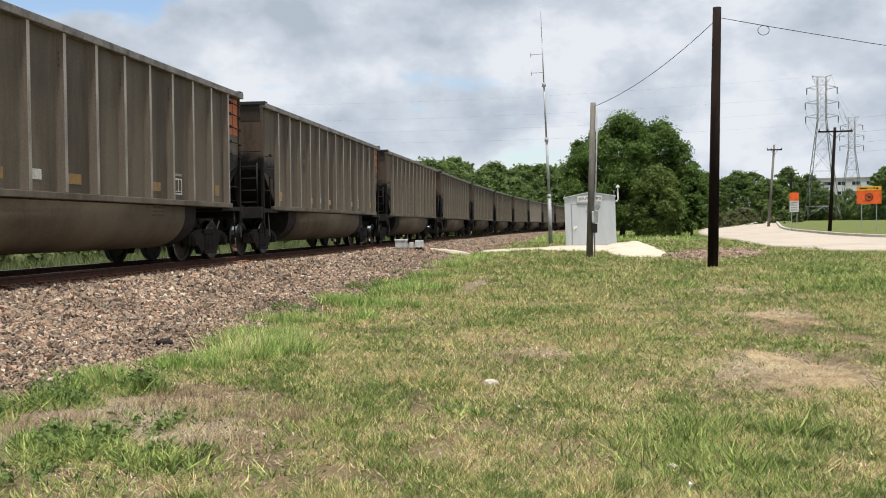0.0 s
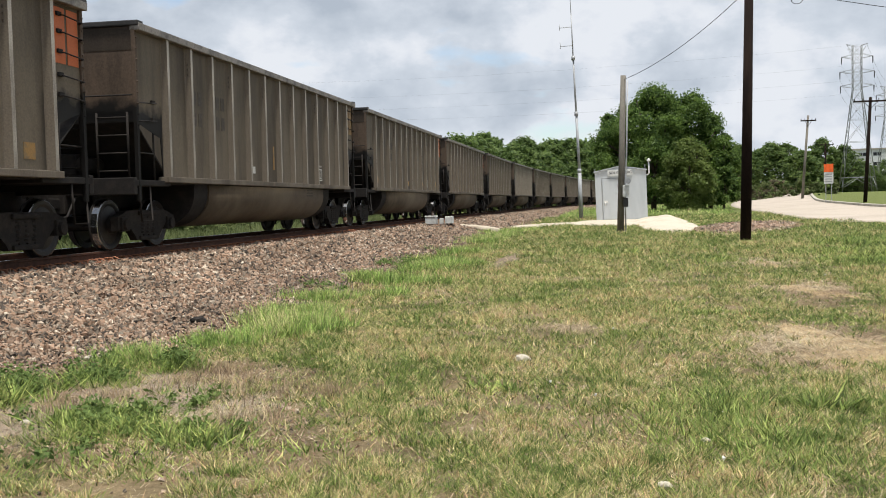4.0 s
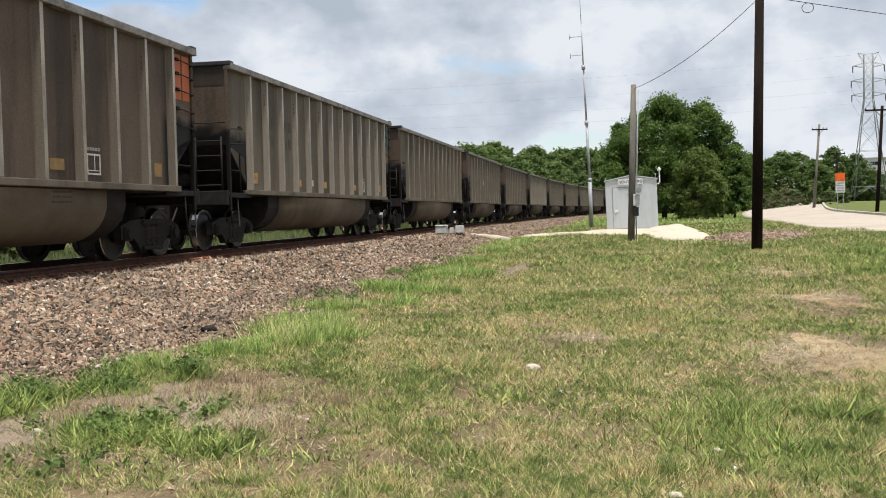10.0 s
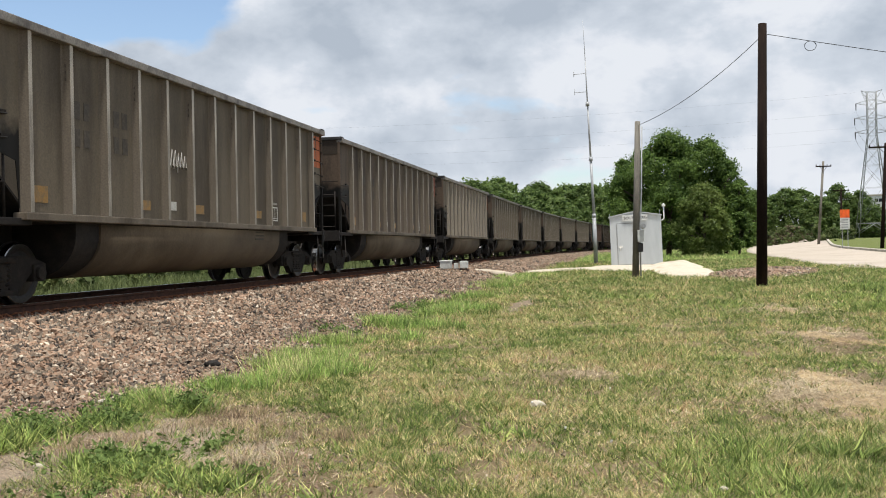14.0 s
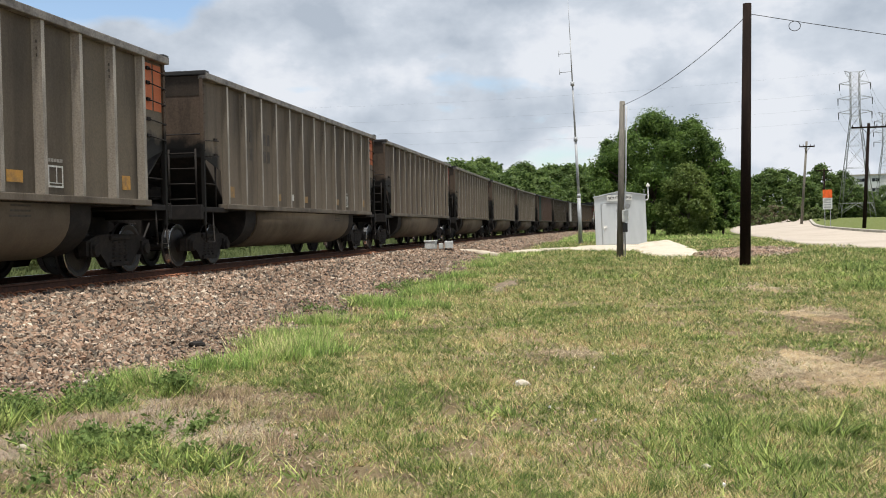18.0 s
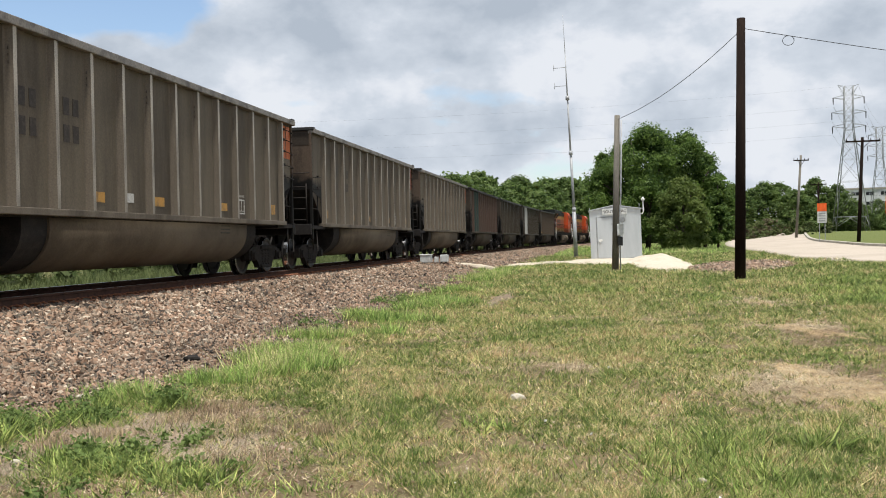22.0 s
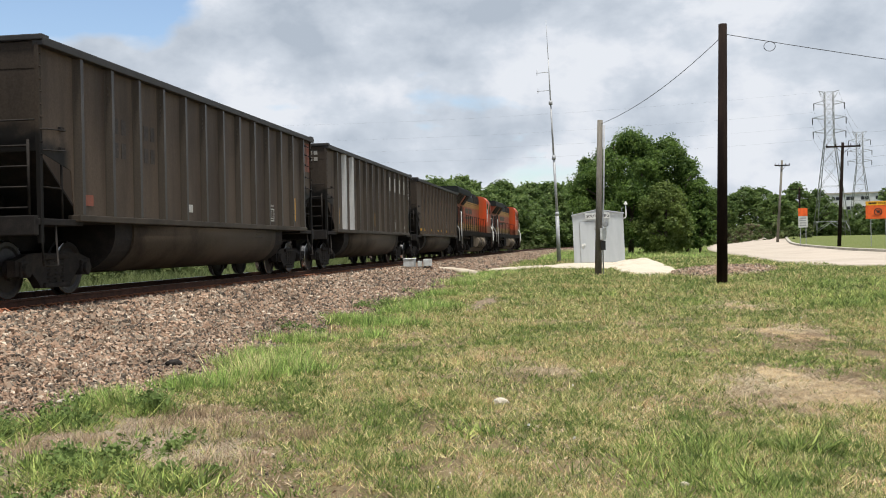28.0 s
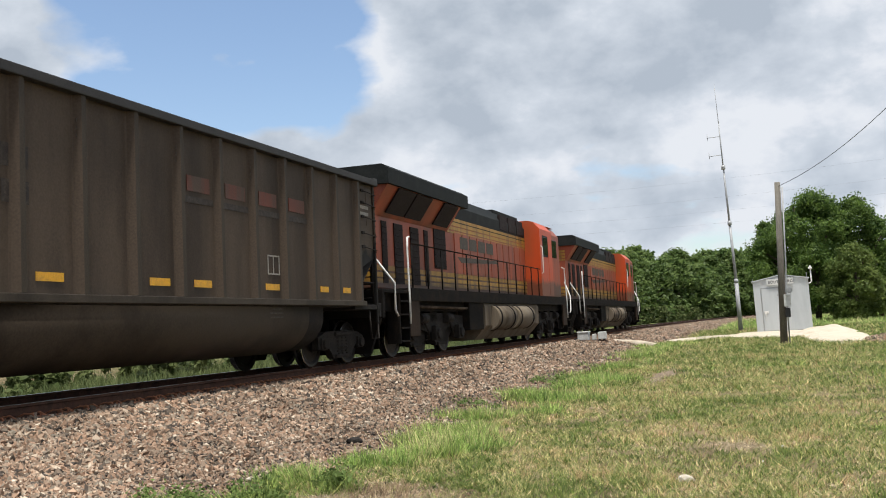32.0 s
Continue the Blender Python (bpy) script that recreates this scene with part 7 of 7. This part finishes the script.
# taller fresh grass along the foot of the ballast
r = np.random.RandomState(21)
n = 2200
y = 7.8 + 34 * r.rand(n) ** 1.6
x = foot_of_ballast(y) + 0.18 + 0.26 * r.normal(size=n) * (0.6 + patchy(y, y, 2.0, 7))
ok = (y > 8.6) & ((patchy(x, y, 1.3, 5) + 0.5 * patchy(x, y, 0.4, 6)) > 0.66 + 0.22 * ss(12, 17, y))
x, y = x[ok], y[ok]
V, F = tufts(x, y, 44, 0.05 + 0.001 * y, 0.09 + 0.075 * patchy(x, y, 0.7, 8) + 0.001 * y, 0.0034 + 0.00032 * y, 22, 0.34, 0.6)
tagged(np_mesh("tall_grass", V, F, M_BLADE_G), "taller fresh green grass along the ballast foot", "grass", kind="stuff")


def stones(n, place, size, seed, tilt=1.0):
    """n broken stones: uneven eight-sided lumps, turned at random."""
    r = np.random.RandomState(seed)
    x, y, z = place
    tips = np.array([(1, 0, 0), (0, 1, 0), (-1, 0, 0), (0, -1, 0), (0, 0, 1), (0, 0, -1)], float)
    v = (tips[None] * (0.80 + 0.45 * r.rand(n, 6, 1)) + 0.20 * r.normal(size=(n, 6, 3))) * (size * (0.50 + 1.0 * r.rand(n) ** 1.8))[:, None, None] * np.array([1.25, 1.0, 0.85])
    q = r.normal(size=(n, 4)) * np.array([1, tilt, tilt, 1.0])
    q /= np.linalg.norm(q, axis=1)[:, None]
    w_, i_, j_, k_ = q.T
    R = np.stack([1 - 2 * (j_ ** 2 + k_ ** 2), 2 * (i_ * j_ - k_ * w_), 2 * (i_ * k_ + j_ * w_), 2 * (i_ * j_ + k_ * w_), 1 - 2 * (i_ ** 2 + k_ ** 2), 2 * (j_ * k_ - i_ * w_), 2 * (i_ * k_ - j_ * w_), 2 * (j_ * k_ + i_ * w_), 1 - 2 * (i_ ** 2 + j_ ** 2)], -1).reshape(n, 3, 3)
    v = np.einsum("nab,nkb->nka", R, v) + np.stack([x, y, z], -1)[:, None]
    tri = np.array([(0, 1, 4), (1, 2, 4), (2, 3, 4), (3, 0, 4), (1, 0, 5), (2, 1, 5), (3, 2, 5), (0, 3, 5)])
    F = (tri[None] + 6 * np.arange(n)[:, None, None]).reshape(-1, 3)
    return v.reshape(-1, 3), F



WEEDS = []


def weed(x, y, n, spread, height, width, seed, lean=0.4):
    """A patch of weeds: n tufts of leaves."""
    r = np.random.RandomState(seed)
    px, py = x + spread * r.normal(size=n), y + 0.8 * spread * r.normal(size=n)
    WEEDS.append(tufts(px, py, 16, 0.045, height * 0.72, width * 3.4, seed, lean + 0.25, 1.3)[0])


for i, (x, y, n, sp, h, w) in enumerate(((-3.45, 6.05, 80, 0.20, 0.125, 0.0022), (-2.8, 5.95, 40, 0.20, 0.10, 0.0022), (-2.2, 5.6, 24, 0.3, 0.07, 0.0022), (-3.6, 5.3, 8, 0.3, 0.08, 0.0022), (-4.55, 8.25, 26, 0.13, 0.15, 0.0020), (-3.93, 8.2, 14, 0.08, 0.20, 0.0026), (-4.35, 7.5, 22, 0.16, 0.14, 0.0020), (-4.75, 6.8, 44, 0.17, 0.19, 0.0028), (-2.95, 5.3, 22, 0.25, 0.08, 0.0022), (-2.4, 7.0, 8, 0.25, 0.08, 0.002), (-3.2, 7.3, 8, 0.2, 0.12, 0.002),
                                         (1.44, 7.1, 10, 0.06, 0.17, 0.0034), (0.95, 5.95, 26, 0.28, 0.12, 0.0022), (0.6, 6.5, 18, 0.26, 0.10, 0.0016), (1.15, 5.5, 20, 0.26, 0.10, 0.0017), (1.5, 5.7, 14, 0.26, 0.09, 0.0016), (0.5, 5.2, 14, 0.28, 0.08, 0.0016), (-0.9, 7.6, 10, 0.12, 0.09, 0.003), (-4.6, 17.0, 16, 0.25, 0.22, 0.004), (-4.4, 21.5, 20, 0.3, 0.24, 0.005), (2.2, 21, 30, 0.5, 0.13, 0.005), (0.2, 24, 40, 0.7, 0.14, 0.006), (-1.0, 14, 24, 0.4, 0.09, 0.004), (6.5, 27, 60, 0.9, 0.17, 0.007), (7.6, 29, 60, 0.9, 0.17, 0.007), (1.2, 12.5, 20, 0.4, 0.08, 0.004), (2.3, 11.6, 16, 0.3, 0.09, 0.004),
                                         # the first four here fill a darker green band in the lawn
                                         (5.0, 20.5, 130, 0.55, 0.15, 0.005), (5.6, 23.0, 160, 0.8, 0.16, 0.006), (6.2, 19.5, 120, 0.6, 0.15, 0.005), (7.0, 22.5, 120, 0.8, 0.16, 0.006), (0.66, 6.9, 30, 0.26, 0.16, 0.0018), (0.45, 6.4, 24, 0.30, 0.13, 0.0018), (0.95, 7.3, 18, 0.24, 0.13, 0.0017), (0.75, 6.3, 26, 0.28, 0.15, 0.0018), (0.6, 5.6, 16, 0.32, 0.10, 0.0014), (-3.6, 6.4, 70, 0.22, 0.12, 0.0030), (-2.75, 5.9, 40, 0.2, 0.11, 0.003), (-4.95, 7.2, 50, 0.18, 0.17, 0.003), (-4.5, 7.8, 40, 0.2, 0.12, 0.003))):
    weed(x, y, n, sp, h, w, 100 + i)
V = np.concatenate(WEEDS)
tagged(np_mesh("weeds", V, np.arange(len(V)).reshape(-1, 3), M_WEED), "tufts of broad-bladed green weeds in the grass", "weeds", kind="stuff")

# dead brown stalks standing among the weeds
r = np.random.RandomState(88)
n = 420
c = r.randint(0, 8, n)
px = np.array([-3.42, -2.58, -3.1, -3.9, -4.2, -2.9, -3.6, -2.3])[c] + 0.16 * r.normal(size=n)
py = np.array([8.2, 6.34, 7.6, 7.0, 6.6, 7.2, 7.7, 7.4])[c] + 0.16 * r.normal(size=n)
V, F = tufts(px, py, 9, 0.03, 0.10, 0.0034, 89, 0.5, 0.8)
tagged(np_mesh("dead_weeds", V, F, M_DEAD), "dead brown weed stalks on the bare soil", "weeds", kind="stuff")

# grey matted dead grass between them
r = np.random.RandomState(90)
n = 15000
c = r.choice(6, n, p=(0.26, 0.20, 0.16, 0.14, 0.12, 0.12))
px = np.array([-3.55, -3.05, -4.25, -4.0, -2.85, -3.9])[c] + np.array([0.24, 0.28, 0.18, 0.22, 0.26, 0.2])[c] * r.normal(size=n)
py = np.array([7.05, 7.15, 6.35, 8.05, 6.7, 5.9])[c] + np.array([0.32, 0.34, 0.26, 0.26, 0.26, 0.2])[c] * r.normal(size=n)
V, F = blades((px, py), 0.030, 0.0017, 91, 1.9, rise=0.006)
tagged(np_mesh("dead_grass", V, F, M_MAT), "matted grey dead grass on the bare soil", "grass", kind="stuff")

# broad-leaved weeds: small bushy plants near the ballast
wc, wr_ = [], []
rw = random.Random(44)
for x, y, n, sp, h in ((-3.55, 6.35, 26, 0.22, 0.13), (-2.8, 5.95, 16, 0.18, 0.11), (-4.5, 7.8, 16, 0.20, 0.13), (-4.95, 7.2, 16, 0.16, 0.20), (-3.95, 8.4, 8, 0.10, 0.22), (-3.1, 6.9, 5, 0.10, 0.15), (-4.75, 8.6, 10, 0.18, 0.12), (-3.3, 5.6, 14, 0.25, 0.09), (-4.55, 20.5, 10, 0.25, 0.24), (-4.9, 15.5, 8, 0.22, 0.18), (-4.3, 12.2, 6, 0.12, 0.16)):
    for i in range(n):
        px, py = rw.gauss(x, sp), rw.gauss(y, sp * 0.8)
        k = h * (0.35 + 0.8 * rw.random())
        wc.append((px, py, land1(px, py) + k * 0.55))
        wr_.append(0.30 * h + 0.35 * k)
V, F = leaves(wc, wr_, 9000, 0.020, 45, 0.85)
V[:, 2] = np.maximum(V[:, 2], land(V[:, 0], V[:, 1]) + 0.002)
tagged(np_mesh("leafy_weeds", V, F, M_HERB), "low dark green leafy weeds beside the ballast", "weeds", kind="stuff")

# rough grass on the bank behind the shed and beside the road
r = np.random.RandomState(51)
n = 16000
y = 62 + 66 * r.rand(n)
x = -3.5 + (4.5 + y * 0.105) * r.rand(n)
V, F = blades((x, y), 0.12 + 0.22 * patchy(x, y, 5.0, 52), 0.026, 53, 0.4)
tagged(np_mesh("rough_grass", V, F, M_BLADE_G), "rough green grass on the bank below the trees", "grass", kind="stuff")

# clods and pebbles on the bare ground
r = np.random.RandomState(71)
n = 5200
c = r.randint(0, 6, n)
px = np.array([-3.5, -4.2, -3.3, -2.7, -4.7, -1.9])[c] + np.array([0.5, 0.4, 0.4, 0.4, 0.4, 0.9])[c] * r.normal(size=n)
py = np.array([7.0, 6.3, 8.0, 6.1, 7.8, 6.5])[c] + np.array([0.6, 0.5, 0.4, 0.5, 0.6, 0.9])[c] * r.normal(size=n)
V, F = stones(n, (px, py, land(px, py) + 0.004), 0.013, 72)
tagged(np_mesh("soil_clods", V, F, M_STONE), "small clods and pebbles on the bare soil", "stones", kind="stuff")

# loose stones on the gravel patch and round the sand
r = np.random.RandomState(73)
n = 2600
a = 2 * np.pi * r.rand(n)
q = np.sqrt(r.rand(n)) * 1.08
px, py = 1.75 * q * np.cos(a), 6.0 * q * np.sin(a)
px, py = 5.4 + px * math.cos(-0.25) - py * math.sin(-0.25), 40.0 + px * math.sin(-0.25) + py * math.cos(-0.25)
V, F = stones(n, (px, py, land(px, py) + 0.05), 0.045, 74)
tagged(np_mesh("gravel_stones", V, F, M_STONE), "loose reddish stones on the gravel patch", "stones", kind="stuff")

# clover heads
r = np.random.RandomState(77)
n = 40
y = 5 + 16 * r.rand(n)
x = -1.5 + r.rand(n) * (y * 0.3 + 2.2)
V, F = stones(n, (x, y, land(x, y) + 0.055), 0.008, 78)
tagged(np_mesh("clover_heads", V, F, M_WHITE), "small white clover heads in the grass", "flowers", kind="stuff")

# far side verge, seen between the wheels
r = np.random.RandomState(31)
n = 26000
y = 6 + 70 * r.rand(n)
x = TRACK_X - 4.6 - 5.5 * r.rand(n) ** 1.3
V, F = blades((x, y), 0.45, 0.022, 32, 0.5)
tagged(np_mesh("verge_grass", V, F, M_BUSH), "long rough grass on the far verge", "grass", kind="stuff")

# ---- ballast stones ----


r = np.random.RandomState(41)
n = 112000
s = (5.5 ** -0.9 + r.rand(n) * (66.0 ** -0.9 - 5.5 ** -0.9)) ** (1 / -0.9)
foot = 5.55 - 0.75 * ss(10, 7.5, s) + 0.45 * ss(38, 60, s)
u = 1.1 + (foot - 1.1) * r.rand(n) + 0.12 * r.normal(size=n)
z = np.array([bed_z(a, b) for a, b in zip(u, s)]) - 0.012 + 0.062 * r.rand(n) * (1 - 0.55 * np.clip((u - 1.6) / (foot - 1.6), 0, 1))
V, F = stones(n, (TRACK_X + u, s, z), 0.032 - 0.016 * np.clip((u - 1.6) / (foot - 1.6), 0, 1) + 0.00048 * s, 42)
# farther off the line bends and the stones are thinner spread
r = np.random.RandomState(43)
n = 12000
s2 = 64 + 110 * r.rand(n) ** 1.4
u2 = 1.1 + 4.9 * r.rand(n)
P = np.array([(*line(a, b)[:2], bed_z(b, a) + 0.02) for a, b in zip(s2, u2)])
V2, F2 = stones(n, tuple(P.T), 0.045 + 0.0007 * (s2 - 64), 46)
F = np.concatenate([F, F2 + len(V)])
V = np.concatenate([V, V2])
tagged(np_mesh("ballast_stones", V, F, M_STONE), "loose broken stones of reddish and grey ballast", "stones", kind="stuff")

def worn_stone(size, seed):
    """A lump with blunt uneven corners, resting on its flat side."""
    bm = B()
    bmesh.ops.create_icosphere(bm, subdivisions=2, radius=size)
    for v in bm.verts:
        k = 1 + 0.35 * noise.noise(v.co * (1.4 / size) + Vector((seed, 0, 0)))
        v.co = Vector((v.co.x * 1.35 * k, v.co.y * k, max(v.co.z * 0.7 * k, -0.35 * size)))
    return bm


for x, y, sz, k, lab in ((-4.9, 10.92, 0.075, M_BLACKST, "black lump lying at the ballast edge"), (-0.83, 8.87, 0.055, M_PALE, "pale flat stone in the grass"), (-4.1, 6.2, 0.035, M_PALE, "pale stone in the grass"), (0.25, 5.15, 0.03, M_PALE, "pale stone in the grass"), (-5.0, 8.6, 0.045, M_PALE, "pale stone at the ballast edge"), (0.55, 6.1, 0.022, M_PALE, "pale stone in the grass")):
    o = tagged(obj("stone", worn_stone(sz, abs(x) * 10), k), lab, "stone")
    o.location = (x, y, max(land1(x, y), bed_z(x - TRACK_X, y) if x < -4 else 0) + 0.3 * sz + (0.03 if k is M_BLACKST else 0.012))

# ---- ties, plates and spikes ----
bm = B()
box(bm, -1.30, 1.30, -0.115, 0.115, -0.18, 0.0, 0.012)
tie = part("tie", bm, M_TIE, TRACK)
rt = random.Random(8)
for i in range(285):
    s = 3.0 + i * 0.50
    x, y, th = line(s + 0.03 * rt.random())
    m = pose(x + 0.05 * (rt.random() - 0.5), y, RAIL_Z - 0.178 + 0.006 * rt.random(), 0, 0, -math.degrees(th) + 1.5 * (rt.random() - 0.5))
    if i == 0:
        tie.matrix_basis = m
    else:
        share("tie", tie, TRACK, m)
bm = B()
for i in range(120):
    s = 3.0 + i * 0.50
    x, y, th = line(s, 0.755)
    box(bm, x - 0.18, x + 0.20, y - 0.09, y + 0.09, RAIL_Z - 0.176, RAIL_Z - 0.160)
    for dx, dy in ((0.10, 0.05), (0.10, -0.05), (-0.10, 0.05)):
        pipe(bm, [(x + dx, y + dy, RAIL_Z - 0.18), (x + dx, y + dy, RAIL_Z - 0.125), (x + dx * 0.6, y + dy, RAIL_Z - 0.118)], 0.012, 4)
    pipe(bm, [(x + 0.08, y + 0.16, RAIL_Z - 0.15), (x + 0.19, y + 0.17, RAIL_Z - 0.11), (x + 0.30, y + 0.19, RAIL_Z - 0.115), (x + 0.33, y + 0.20, RAIL_Z - 0.19)], 0.014, 4)
    pipe(bm, [(x + 0.10, y - 0.14, RAIL_Z - 0.15), (x + 0.26, y - 0.15, RAIL_Z - 0.10), (x + 0.38, y - 0.13, RAIL_Z - 0.17)], 0.014, 4)
    tube(bm, (x + 0.36, y - 0.25, RAIL_Z - 0.165), (x + 0.36, y + 0.24, RAIL_Z - 0.155), 0.013, 4)
o = part("fastenings", bm, M_SPIKE, TRACK, "rusty tie plates, spikes and anchors")
o["kind"] = "stuff"


def on_line(mid, half):
    """The pose of a vehicle whose trucks stand half before and behind mid on the line."""
    xa, ya, _ = line(mid - half)
    xb, yb, _ = line(mid + half)
    th = math.atan2(xb - xa, yb - ya)
    return pose((xa + xb) / 2, (ya + yb) / 2, RAIL_Z, 0, 0, -math.degrees(th))


def motions():
    """The train comes down the line at one speed; its wheels roll."""
    for thing, behind, half in TRAIN:
        rows = []
        for i in range(33):
            t = float(i)
            slack = float(np.interp(t, (0, 7, 14, 20, 25, 29, 32), (0, 0.06, 0.14, 0.08, 0.05, -0.10, 0.06)))
            rows.append((t, on_line(LEAD_AT_START + behind + slack - V_TRAIN * t, half)))
        walk(thing, rows)
        # wheels: under a quarter turn from row to row
        for tr in thing.children:
            for ws in tr.children:
                if not ws.name.startswith("wheelset"):
                    continue
                x, y, z = ws.location
                turns = []
                for i in range(481):
                    t = i / 15
                    turns.append((t, pose(x, y, z, math.degrees(V_TRAIN * t / z))))
                walk(ws, turns)


motions()
